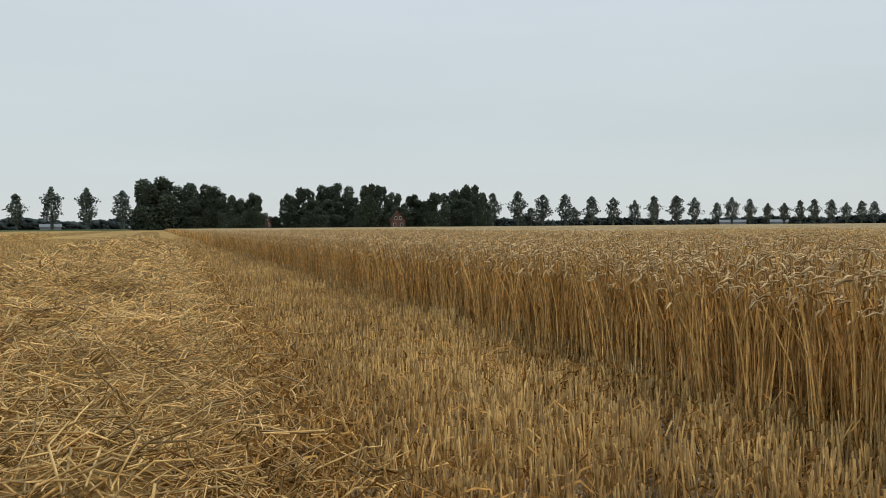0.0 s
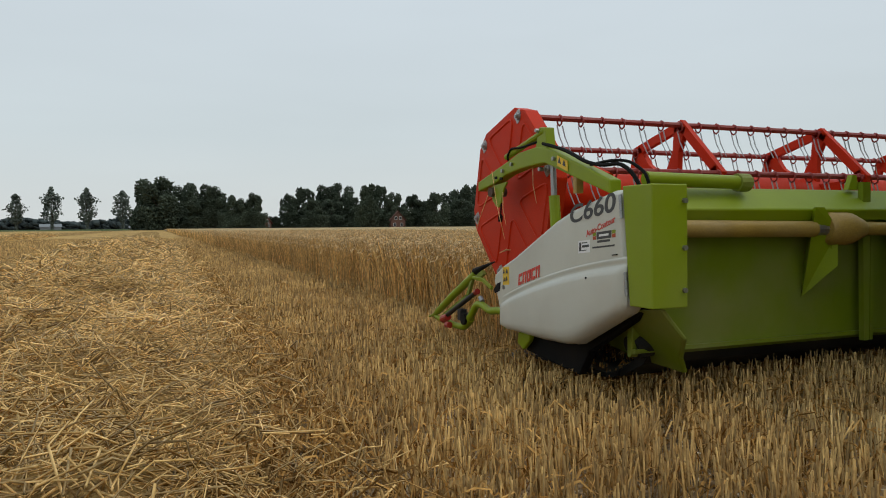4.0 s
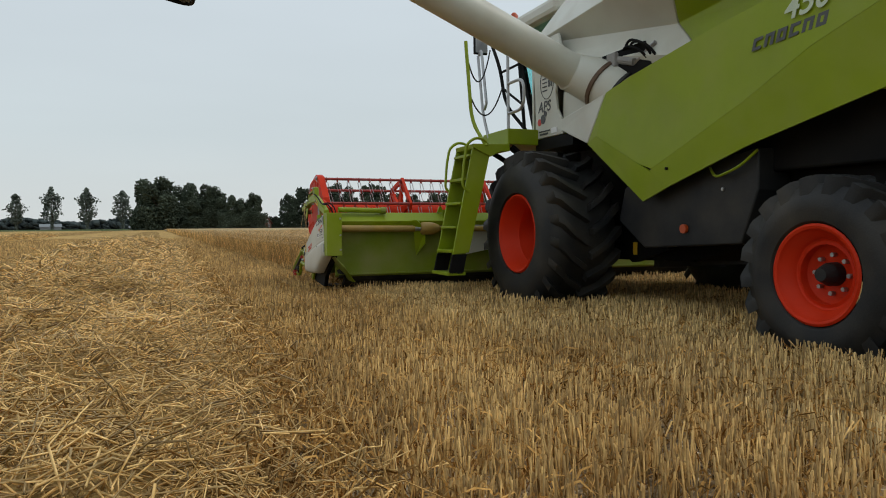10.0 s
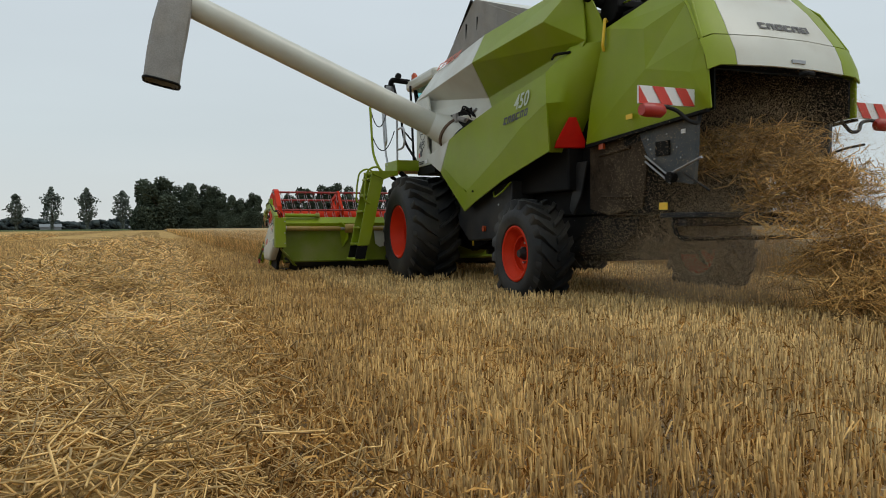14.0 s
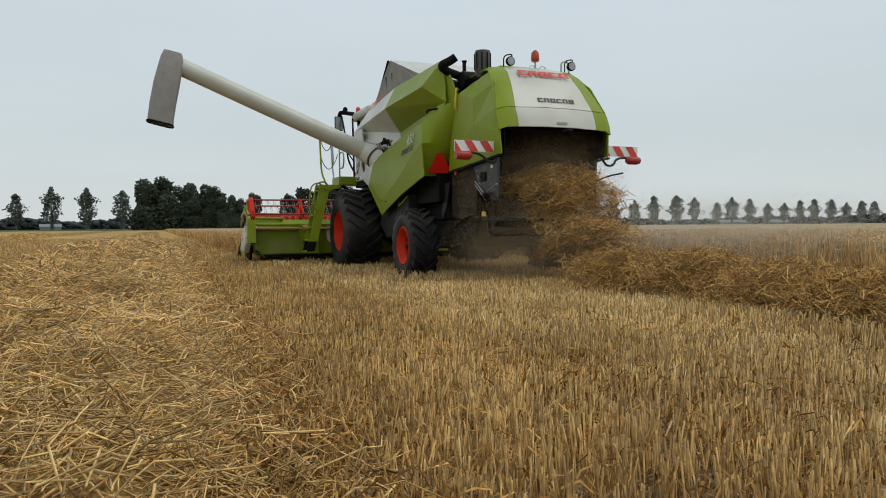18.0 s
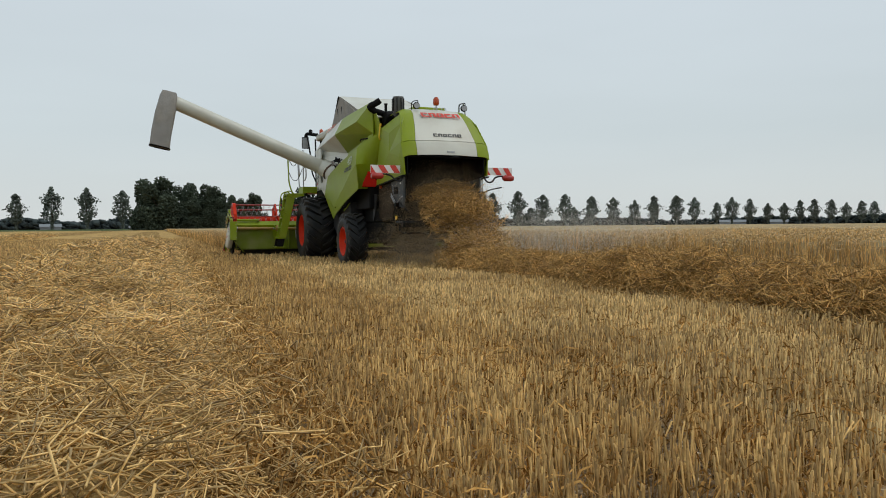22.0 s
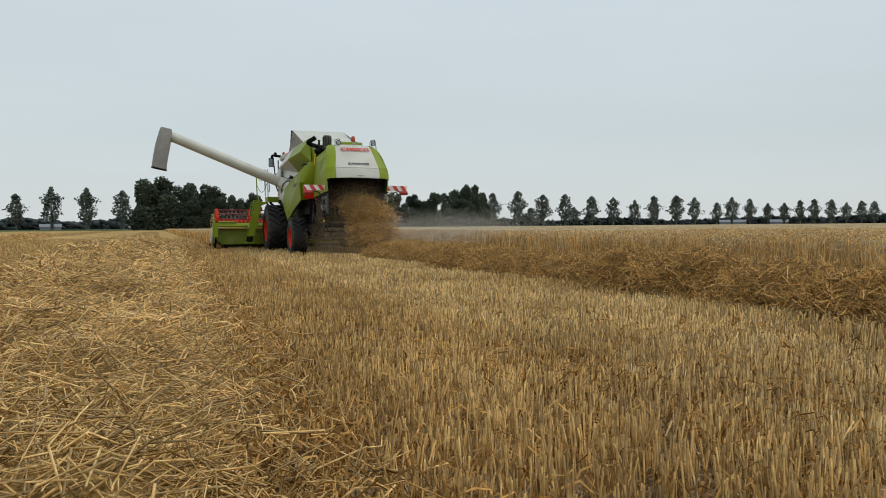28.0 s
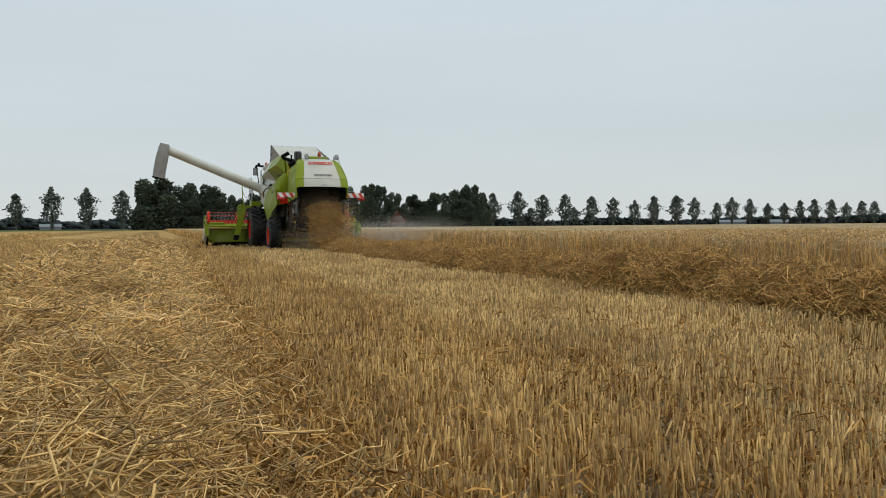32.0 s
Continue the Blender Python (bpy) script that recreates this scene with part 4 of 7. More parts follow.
def build_harvester():
    t = thing("combine_harvester", "lime-green and pale grey combine harvester with red wheel rims", "combine harvester")
    # chassis and inner works: black blocks, the shade behind the panels put into colour
    bm = box(bmesh.new(), -0.78, 0.78, -5.06, 0.7, 1.05, 2.75)
    slab(bm, [(-0.72, -1.4, 1.05), (-0.72, -3.0, 0.62), (-0.72, -3.3, 0.62), (-0.72, -4.3, 1.05)], (1.44, 0, 0))
    box(bm, -0.98, 0.98, -3.85, -2.30, 1.34, 2.25)
    part("chassis", bm, M_BLACK, t, "black blocks for the shaded hollow behind the panels", bevel=0.02)
    bm = box(bmesh.new(), -1.2, 1.2, -0.2, 0.2, 0.68, 1.05)
    part("front_axle", bm, M_BLACK, t)
    ax = part("rear_axle", box(bmesh.new(), -0.55, 0.55, -3.72, -3.44, 0.50, 0.78), M_BLACK, t)
    part("axle_shaft", tube(bmesh.new(), [(-1.1, -3.58, 0.62), (1.1, -3.58, 0.62)], 0.07, 10), M_BLACK, ax)
    # lower side box between the wheels
    for s in (-1, 1):
        bm = bmesh.new()
        side(bm, [(-1.05, 1.30), (-2.72, 1.52), (-2.72, 1.20), (-2.55, 0.78), (-1.35, 0.72), (-0.95, 0.98)], s * 0.80, s * 1.13)
        lower = part("side_box", bm, M_DARK, t, "dark grey lower side cover", bevel=0.015)
        if s < 0:
            part("marker_lamp", tube(bmesh.new(), [(-1.13, -1.91, 0.90), (-1.16, -1.91, 0.90)], 0.04, 14), M_ORANGE, lower, "round orange side marker")
            part("grab_handle", tube(bmesh.new(), bend([(-1.14, -2.22, 1.40), (-1.20, -2.34, 1.31), (-1.20, -2.60, 1.38), (-1.14, -2.72, 1.50)]), 0.011, 8), M_GREEN, lower, "pale green grab handle")
            part("screw", tube(bmesh.new(), [(-1.13, -2.36, 1.22), (-1.145, -2.36, 1.22)], 0.014, 8), M_STEEL, lower)
        bm = bmesh.new()
        side(bm, [(-0.55, 1.40), (-1.10, 1.28), (-1.30, 0.70), (-0.72, 0.55), (-0.40, 0.75)], s * 0.70, s * 0.80)
        fw = part("front_cover", bm, M_BLACK, t)
        if s < 0:
            part("sticker", box(bmesh.new(), -0.812, -0.803, -0.81, -0.75, 0.63, 0.76), M_YELLOW, fw)
    bm = bmesh.new()
    box(bm, -0.6, 0.6, -0.9, -0.82, 0.50, 0.60)
    part("cross_beam", bm, M_DARK, t, "dark cross beam under the belly")
    # added black block that stands for the shade under the machine
    part("belly", side(bmesh.new(), [(0.6, 1.04), (0.5, 0.66), (-0.3, 0.56), (-1.5, 0.58), (-2.3, 0.80), (-2.3, 1.04)], -0.68, 0.68), M_BLACK, t, "black block for the shade between the front wheels", bevel=0.02)
    for s in (-1, 1):
        inner = part("inner_cover", side(bmesh.new(), [(-4.05, 1.86), (-5.00, 1.90), (-5.06, 1.55), (-4.98, 1.12), (-4.40, 1.04), (-4.05, 1.12)], min(s * 0.79, s * 0.82), max(s * 0.79, s * 0.82)), M_GRIME, t, "dusty brown sheet behind the rear wheel", bevel=0.008)
        for yy, zz, yb, zb in ((-4.25, 1.70, -4.80, 1.74), (-4.30, 1.25, -4.85, 1.22)):
            part("rib", tube(bmesh.new(), [(s * 0.83, yy, zz), (s * 0.83, yb, zb)], 0.016, 6), M_GRIME, inner)
    for s in (-1, 1):
        part("bracket", side(bmesh.new(), [(-3.86, 1.66), (-4.07, 1.66), (-3.94, 1.27), (-3.78, 1.05), (-3.70, 1.13)], min(s * 0.85, s * 0.875), max(s * 0.85, s * 0.875)), M_DARK, t, "dark steel bracket over the rear axle", bevel=0.008)
    part("sieve_box", side(bmesh.new(), [(-3.1, 1.02), (-3.1, 0.66), (-3.75, 0.60), (-4.35, 0.64), (-4.72, 0.82), (-4.80, 1.02)], -0.70, 0.70), M_BLACK, t, "black sieve box under the rear body", bevel=0.02)
    # large side panels
    for s in (-1, 1):
        bm = bmesh.new()
        v = [(s * 1.26, -0.10, 1.97), (s * 1.26, -0.10, 2.09), (s * 1.240, -0.90, 2.24), (s * 1.27, -0.62, 1.77), (s * 1.25, -0.08, 2.03)]
        sheet(bm, [v[0], v[1], v[2], v[3]], [(0, 1, 2, 3)])
        part("front_side_panel", bm, M_WHITE, t, "pale grey leading end of the side panel", thick=0.03, bevel=0.012)
        def along(line, u):
            """A point at the share u of a line given by (share, point) knots."""
            for (u0, p0), (u1, p1) in zip(line, line[1:]):
                if u <= u1 + 1e-9:
                    return Vector(p0).lerp(Vector(p1), (u - u0) / (u1 - u0))
            return Vector(line[-1][1])

        ridge = [(0.0, (s * 1.272, -0.79, 1.83)), (0.24, (s * 1.280, -1.62, 1.42)), (0.55, (s * 1.284, -2.72, 1.85)), (0.75, (s * 1.286, -3.33, 2.13)), (1.0, (s * 1.288, -3.90, 2.31))]
        upper = [(0.0, (s * 1.240, -0.905, 2.24)), (0.15, (s * 1.240, -1.33, 2.33)), (0.5, (s * 1.240, -2.38, 2.50)), (1.0, (s * 1.236, -3.80, 2.67))]
        lower = [(0.24, (s * 1.265, -1.86, 1.265)), (0.6, (s * 1.25, -2.75, 1.53)), (1.0, (s * 1.23, -3.86, 1.78))]
        bm = bmesh.new()
        n = 20
        for first, second, u0 in ((upper, ridge, 0.0), (ridge, lower, 0.24)):
            us = [u0 + (1 - u0) * q / n for q in range(n + 1)]
            rows = []
            for u in us:
                p, q = along(first, u), along(second, u)
                rows.append([p, p.lerp(q, 0.33), p.lerp(q, 0.67), q])
            sheet(bm, [p for row in rows for p in row], [(a * 4 + q, a * 4 + q + 1, a * 4 + q + 5, a * 4 + q + 4) for a in range(n) for q in range(3)])
        sheet(bm, [(s * 1.240, -0.905, 2.24), (s * 1.27, -0.625, 1.765), (s * 1.272, -0.79, 1.83)], [(0, 1, 2)])
        sheet(bm, [(s * 1.27, -0.625, 1.765), (s * 1.25, -1.50, 1.15), (s * 1.265, -1.86, 1.265), (s * 1.280, -1.62, 1.42), (s * 1.272, -0.79, 1.83)], [(0, 1, 2, 3, 4)])
        pan = part("side_panel", bm, M_GREEN, t, "creased lime-green side panel", thick=0.02)
        if s < 0:
            lettering("number", "450", 0.25, facing((-1.282, -3.27, 2.435), (0, -1, 0.06), (-1, 0, 0.13)), pan, M_PRINT_SILVER, "silver model number")
            word_blocks("maker_mark", pan, (-1.286, -2.80, 2.205), (0.0, -1, 0.062), (0.10, 0.06, 1), 6, 0.66, 0.09, M_PRINT_DARK)
            part("lock", tube(bmesh.new(), [(-1.27, -1.86, 1.42), (-1.302, -1.86, 1.42)], 0.014, 10), M_BLACK, pan)
    # front white panel with the maker's drum mark
    for s in (-1, 1):
        bm = side(bmesh.new(), [(0.50, 1.94), (-0.09, 1.94), (-0.09, 2.08), (0.02, 2.22), (0.06, 2.40), (0.0, 2.62), (-0.10, 2.80), (0.0, 3.05), (0.62, 3.05), (0.52, 2.5)], s * 1.22, s * 1.25)
        fp = part("front_panel", bm, M_WHITE, t, "pale grey panel behind the cab", bevel=0.006)
        if s < 0:
            lettering("letters", "APS", 0.17, Matrix.LocRotScale((-1.254, 0.30, 2.285), Euler((radians(90), radians(0), radians(-90))), None), fp, M_PRINT_DARK, "dark grey letters")
            for y, z, r, m in ((0.412, 2.125, 0.040, M_PRINT_RED), (0.330, 2.150, 0.052, M_PRINT_DARK), (0.278, 2.208, 0.032, M_PRINT_DARK)):
                part("dot", tube(bmesh.new(), [(-1.249, y, z), (-1.254, y, z)], r, 20), m, fp)
            bm = bmesh.new()
            ring = [(-1.252, 0.24 + 0.145 * math.cos(a), 2.56 + 0.19 * math.sin(a)) for a in np.linspace(0, math.tau, 32, endpoint=False)]
            tube(bm, ring, 0.005, 4, closed=True)
            for k in range(5):
                for d in (-1, 1):
                    box(bm, -1.256, -1.251, 0.285 + d * 0.028 - 0.022, 0.285 + d * 0.028 + 0.022, 2.46 + k * 0.045, 2.475 + k * 0.045)
            box(bm, -1.256, -1.251, 0.13, 0.155, 2.50, 2.66)
            box(bm, -1.256, -1.251, 0.18, 0.205, 2.50, 2.66)
            part("badge", bm, M_PRINT_DARK, fp, "round badge with a tread pattern")
            bm = box(bmesh.new(), -1.256, -1.251, 0.18, 0.42, 2.005, 2.02)
            box(bm, -1.256, -1.251, 0.22, 0.40, 1.97, 1.99)
            part("fine_print", bm, M_PRINT_DARK, fp)
            part("sticker", box(bmesh.new(), -1.257, -1.251, 0.02, 0.14, 1.97, 2.03), M_STICKER, fp)
    # upper hull: grain tank sides
    for s in (-1, 1):
        a, b, c = (s * 1.20, 0.66, 3.08), (s * 1.27, -1.82, 3.20), (s * 1.22, -3.72, 3.27)
        d, e, f = (s * 0.98, 0.30, 3.50), (s * 1.04, -1.75, 3.62 if s < 0 else 3.42), (s * 0.98, -4.15, 3.66 if s < 0 else 3.34)
        g, h, i = (s * 1.18, 0.28, 2.84), (s * 0.86, -1.50, 2.80), (s * 0.98, -4.22, 2.96)
        j, k = (s * 0.95, -1.90, 2.42), (s * 0.98, -3.90, 2.62)
        bm = sheet(bmesh.new(), [a, b, e, d, g, h, j, (s * 0.95, 0.2, 2.3), (s * 1.20, 0.62, 2.84)], [(0, 1, 2, 3), (0, 8, 4), (0, 4, 5, 1), (4, 7, 6, 5)])
        ht = part("tank_side", bm, M_WHITE, t, "dusty pale grey front half of the tank side", thick=0.025, bevel=0.008)
        if s < 0:
            word_blocks("faded_mark", ht, (-1.055, 0.10, 3.49), (0.0, -1, 0.04), (0.55, 0, 1), 5, 0.95, 0.13, M_PRINT_FADED)
        b2, e2, h2, j2 = [(p[0], p[1] - 0.012, p[2]) for p in (b, e, h, j)]
        bm = sheet(bmesh.new(), [b2, c, f, e2, h2, i, j2, k], [(0, 1, 2, 3), (0, 4, 5, 1), (4, 6, 7, 5), (1, 5, 2)])
        part("tank_side", bm, M_GREEN, t, "creased lime-green rear half of the tank side", thick=0.025, bevel=0.008)
        # corner plate behind the side panel that carries the reflector
        outer_line = [Vector(p) for p in ((s * 1.20, -3.70, 1.785), (s * 1.25, -3.81, 2.05), (s * 1.291, -3.895, 2.31), (s * 1.238, -3.795, 2.67), (s * 0.99, -3.92, 2.95))]
        inner_line = [Vector(p) for p in ((s * 0.62, -3.72, 1.80), (s * 0.69, -3.86, 2.05), (s * 0.79, -4.08, 2.33), (s * 0.86, -4.30, 2.72), (s * 0.87, -4.38, 2.92))]
        bm = bmesh.new()
        pts = []
        for p, q, puff in zip(outer_line, inner_line, (0.0, 0.25, 0.8, 1.0, 1.0)):
            pts += [p.lerp(q, k / 5) + Vector((s * 0.02, -0.055, 0)) * puff * math.sin(math.pi * k / 5) ** 0.6 for k in range(6)]
        sheet(bm, pts, [(a * 6 + k, a * 6 + k + 1, a * 6 + k + 7, a * 6 + k + 6) for a in range(4) for k in range(5)])
        cp = part("corner_plate", bm, M_GREEN, t, "rounded lime-green rear corner of the side panel", thick=0.02, smooth=True)
        top_z = 3.64 if s < 0 else 3.32
        bm = sheet(bmesh.new(), [(s * 0.985, -3.92, 2.955), (s * 0.98, -4.16, top_z), (s * 0.86, -4.42, 3.04), (s * 0.868, -4.385, 2.925)], [(0, 1, 2), (0, 2, 3)])
        part("tank_corner", bm, M_GREEN, t, thick=0.02)
        if s < 0:
            pl = slab(bmesh.new(), [(-1.13, -3.785, 1.82), (-0.79, -3.885, 1.82), (-0.80, -3.912, 1.89), (-0.965, -3.982, 2.145), (-1.045, -3.958, 2.145), (-1.125, -3.814, 1.89)], (-0.007, -0.03, 0.01))
            part("reflector", pl, M_REFLECT, cp, "red triangular slow-vehicle reflector", bevel=0.006)
            part("latch", tube(bmesh.new(), bend([(-1.16, -3.80, 2.83), (-1.19, -3.9, 2.86), (-1.05, -4.02, 2.87)]), 0.016, 6), M_BLACK, cp)
    # tank roof and raised folding lids
    bm = sheet(bmesh.new(), [(-0.98, 0.30, 3.50), (0.98, 0.30, 3.50), (1.04, -1.75, 3.40), (-1.04, -1.75, 3.50), (-0.98, -4.10, 3.34), (0.98, -4.10, 3.30)], [(0, 1, 2, 3), (3, 2, 5, 4)])
    part("tank_roof", bm, M_WHITE, t, thick=0.03)
    bm = sheet(bmesh.new(), [(-1.20, 0.66, 3.08), (1.20, 0.66, 3.08), (0.98, 0.30, 3.50), (-0.98, 0.30, 3.50), (-1.22, 0.62, 2.0), (1.22, 0.62, 2.0)], [(0, 1, 2, 3), (0, 4, 5, 1)])
    part("bulkhead", bm, M_WHITE, t, thick=0.03)
    for s in (-1, 1):
        bm = slab(bmesh.new(), [(s * 0.93, 0.0, 3.62), (s * 0.95, -3.10, 3.58), (-1.02 if s < 0 else 0.74, -1.40, 4.21), (-1.02 if s < 0 else 0.74, -1.26, 4.21)], (0, 0, 0.02))
        # grey in place of the pale paint: shade of the lid put into colour
        part("tank_lid", bm, M_BOOT, t, "raised side lid of the grain tank, greyed for its shade", bevel=0.006)
    bm = slab(bmesh.new(), [(-0.88, 0.02, 3.66), (0.88, 0.02, 3.66), (0.74, -1.30, 4.21), (-1.02, -1.30, 4.21)], (0, 0.03, -0.02))
    part("tank_lid", bm, M_BLACK, t, "dark front lid of the grain tank", bevel=0.006)
    bm = slab(bmesh.new(), [(-0.95, -3.10, 3.46), (0.95, -3.10, 3.46), (0.74, -1.36, 4.245), (-1.02, -1.36, 4.245)], (0, -0.03, -0.01))
    part("tank_lid", bm, M_WHITE, t, bevel=0.006)
    part("lid_edge", tube(bmesh.new(), [(-0.88, 0.03, 3.64), (-1.035, -1.29, 4.235)], 0.024, 6), M_BLACK, t)
    bm = bmesh.new()
    for y in (-1.1, -1.5):
        tube(bm, [(-0.90, y + 0.3, 3.60), (-0.99, y + 0.1, 3.98)], 0.018, 6)
    part("lid_stay", bm, M_DARK, t)
    # engine deck between tank and hood
    bm = box(bmesh.new(), -0.70, 0.70, -4.95, -4.05, 2.6, 3.22)
    tube(bm, [(-0.78, -4.35, 3.28), (0.3, -4.35, 3.28)], 0.16, 14)
    tube(bm, [(-0.55, -4.75, 3.22), (0.5, -4.75, 3.22)], 0.12, 14)
    part("engine", bm, M_BLACK, t, "dark engine deck with pipes", bevel=0.02)
    bm = tube(bmesh.new(), bend([(-0.60, -4.2, 3.36), (-0.95, -4.22, 3.44), (-1.10, -4.25, 3.52), (-0.94, -4.30, 3.60), (-0.86, -4.34, 3.66)]), 0.068, 14)
    part("exhaust", bm, M_BLACK, t, "bent black exhaust pipe")
    st = part("intake_cap", tube(bmesh.new(), [(-0.62, -4.85, 3.25), (-0.62, -4.85, 3.36), (-0.62, -4.85, 3.62), (-0.62, -4.85, 3.66)], [0.09, 0.122, 0.122, 0.115], 24), M_CHEEK, t, "dark slate air-intake drum with a mesh", smooth=True)
    bm = bmesh.new()
    for kk in range(9):
        a = kk * math.tau / 9
        box(bm, -0.62 + 0.126 * math.cos(a) - 0.008, -0.62 + 0.126 * math.cos(a) + 0.008, -4.85 + 0.126 * math.sin(a) - 0.008, -4.85 + 0.126 * math.sin(a) + 0.008, 3.36, 3.62)
    part("mesh_rib", bm, M_BLACK, st)
    part("filler_cap", tube(bmesh.new(), [(-0.80, -4.55, 3.4), (-0.80, -4.55, 3.52), (-0.80, -4.55, 3.56)], [0.03, 0.03, 0.045], 10), M_BLACK, t)
    part("lift_handle", tube(bmesh.new(), bend([(-0.86, -4.43, 3.12), (-0.90, -4.46, 3.14), (-0.93, -4.46, 2.85), (-0.90, -4.44, 2.80)]), 0.018, 6), M_YELLOW, t, "yellow lift handle")
    part("deck_plate", box(bmesh.new(), -0.2, 0.54, -4.6, -4.2, 3.30, 3.53), M_GREEN, t, bevel=0.02)
    # rear side panels and hood
    for s in (-1, 1):
        v = [(s * 0.87, -4.06, 1.84), (s * 0.88, -4.17, 2.30), (s * 0.87, -4.43, 3.04), (s * 0.66, -5.36, 3.29), (s * 0.80, -5.68, 3.02), (s * 0.90, -5.92, 2.62), (s * 0.90, -6.01, 2.30), (s * 0.88, -6.03, 1.95), (s * 0.935, -5.20, 2.45), (s * 0.915, -4.7, 2.2), (s * 0.915, -5.15, 2.85), (s * 0.925, -5.82, 2.30)]
        bm = sheet(bmesh.new(), v, [(0, 1, 9), (0, 9, 8, 11, 6, 7), (1, 2, 10, 8, 9), (2, 3, 4, 10), (10, 4, 5, 11, 8), (11, 5, 6)])
        part("rear_side_panel", bm, M_GREEN, t, "lime-green rear side panel", thick=0.025, bevel=0.012, smooth=False)
        bm = slab(bmesh.new(), [(s * 0.86, -4.10, 1.80), (s * 0.88, -6.01, 1.92), (s * 0.88, -6.01, 1.945), (s * 0.86, -4.10, 1.835)], (s * 0.05, 0, 0))
        part("rubber_strip", bm, M_BLACK, t)
        if s < 0:
            part("marker_lamp", box(bmesh.new(), -0.90, -0.87, -4.42, -4.34, 1.76, 1.82), M_ORANGE, t)
            part("sticker", box(bmesh.new(), -0.955, -0.945, -5.0, -4.90, 2.0, 2.05), M_YELLOW, t)
    prof = [(-4.55, 3.36), (-5.12, 3.36), (-5.34, 3.31), (-5.52, 3.20), (-5.72, 2.98), (-5.88, 2.75), (-5.96, 2.62)]
    low = [(-5.97, 2.61), (-6.04, 2.46), (-6.07, 2.33)]
    for name, pr in (("hood", prof), ("tailgate", low)):
        bm = bmesh.new()
        rows = []
        for y, z in pr:
            f = min(1.0, max(0.0, (3.36 - z) / 0.75))
            w0 = 0.50 + 0.14 * f
            rows.append([(-w0, y, z), (-w0 * 0.4, y - 0.02, z + 0.012), (w0 * 0.4, y - 0.02, z + 0.012), (w0, y, z)])
        vs = [p for r in rows for p in r]
        sheet(bm, vs, [(i * 4 + q, i * 4 + q + 1, i * 4 + q + 5, i * 4 + q + 4) for i in range(len(rows) - 1) for q in range(3)])
        hd = part(name, bm, M_WHITE, t, "dusty pale grey rear " + name, thick=0.02, smooth=True)
        for s in (-1, 1):
            bm = bmesh.new()
            rows = []
            for y, z in pr:
                f = min(1.0, max(0.0, (3.36 - z) / 0.75))
                w0 = 0.505 + 0.14 * f
                w1 = 0.70 + 0.225 * f ** 0.6
                rows.append([(s * w0, y, z), (s * (w0 * 0.4 + w1 * 0.6), y + 0.012, z - 0.008), (s * w1, y + 0.05, z - 0.05)])
            vs = [p for r in rows for p in r]
            sheet(bm, vs, [(i * 3 + q, i * 3 + q + 1, i * 3 + q + 4, i * 3 + q + 3) for i in range(len(rows) - 1) for q in range(2)])
            part("hood_side", bm, M_GREEN, t, thick=0.02, smooth=True)
        if name == "hood":
            word_blocks("maker_mark", hd, (-0.38, -5.64, 3.15), (1, 0, 0), (0, 0.95, 1), 5, 0.86, 0.13, M_PRINT_RED, gap=0.12, slant=-0.12)
            word_blocks("model_mark", hd, (-0.25, -5.945, 2.72), (1, 0, 0), (0, 0.62, 1), 6, 0.62, 0.075, M_PRINT_DARK, gap=0.16, slant=0.0)
        else:
            part("hood_handle", box(bmesh.new(), -0.02, 0.14, -6.10, -6.045, 2.39, 2.42), M_GALV, hd)
            part("latch", tube(bmesh.new(), bend([(0.06, -6.10, 2.28), (0.10, -6.14, 2.30), (0.20, -6.12, 2.30)]), 0.025, 8), M_BLACK, hd)
    # inside of the hood: black sheets, its shade put into their colour
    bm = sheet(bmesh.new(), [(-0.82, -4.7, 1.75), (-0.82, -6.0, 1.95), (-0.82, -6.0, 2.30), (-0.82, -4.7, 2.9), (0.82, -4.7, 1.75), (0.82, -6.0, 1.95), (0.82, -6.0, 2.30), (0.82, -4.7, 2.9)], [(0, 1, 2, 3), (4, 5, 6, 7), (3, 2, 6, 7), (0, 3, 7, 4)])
    part("hood_lining", bm, M_BLACK, t, "inside of the straw hood, blackened for its shade", thick=0.02)
    # straw spreader below the hood
    for s in (-1, 1):
        bm = side(bmesh.new(), [(-4.97, 1.86), (-5.80, 1.92), (-5.79, 1.55), (-5.76, 1.30), (-5.50, 1.34), (-5.12, 1.58)], s * 0.80, s * 0.845)
        ck = part("spreader_cheek", bm, M_CHEEK, t, "dark grey plate beside the straw outlet", bevel=0.006)
        if s < 0:
            part("cover_plate", box(bmesh.new(), -0.868, -0.846, -5.45, -5.25, 1.60, 1.74), M_BLACK, ck, bevel=0.006)
            part("sticker", box(bmesh.new(), -0.852, -0.846, -5.66, -5.60, 1.78, 1.82), M_STICKER, ck)
            for yy, zz in ((-5.12, 1.78), (-5.16, 1.68), (-5.22, 1.58), (-5.55, 1.66), (-5.60, 1.56), (-5.40, 1.80)):
                part("bolt", tube(bmesh.new(), [(-0.845, yy, zz), (-0.856, yy, zz)], 0.010, 6), M_STEEL, ck)
    for dz in (0.0, 0.055):
        part("gas_strut", tube(bmesh.new(), [(-0.89, -5.13, 1.615 - dz), (-0.89, -5.50, 1.385 - dz)], 0.010, 8), M_STEEL, t, "bright steel strut")
    part("gas_strut", tube(bmesh.new(), [(-0.89, -5.52, 1.42), (-0.92, -5.95, 1.53)], 0.013, 8), M_STEEL, t, "bright steel strut")
    part("pivot", tube(bmesh.new(), [(-0.86, -5.52, 1.38), (-0.93, -5.52, 1.38)], 0.05, 10), M_BLACK, t)
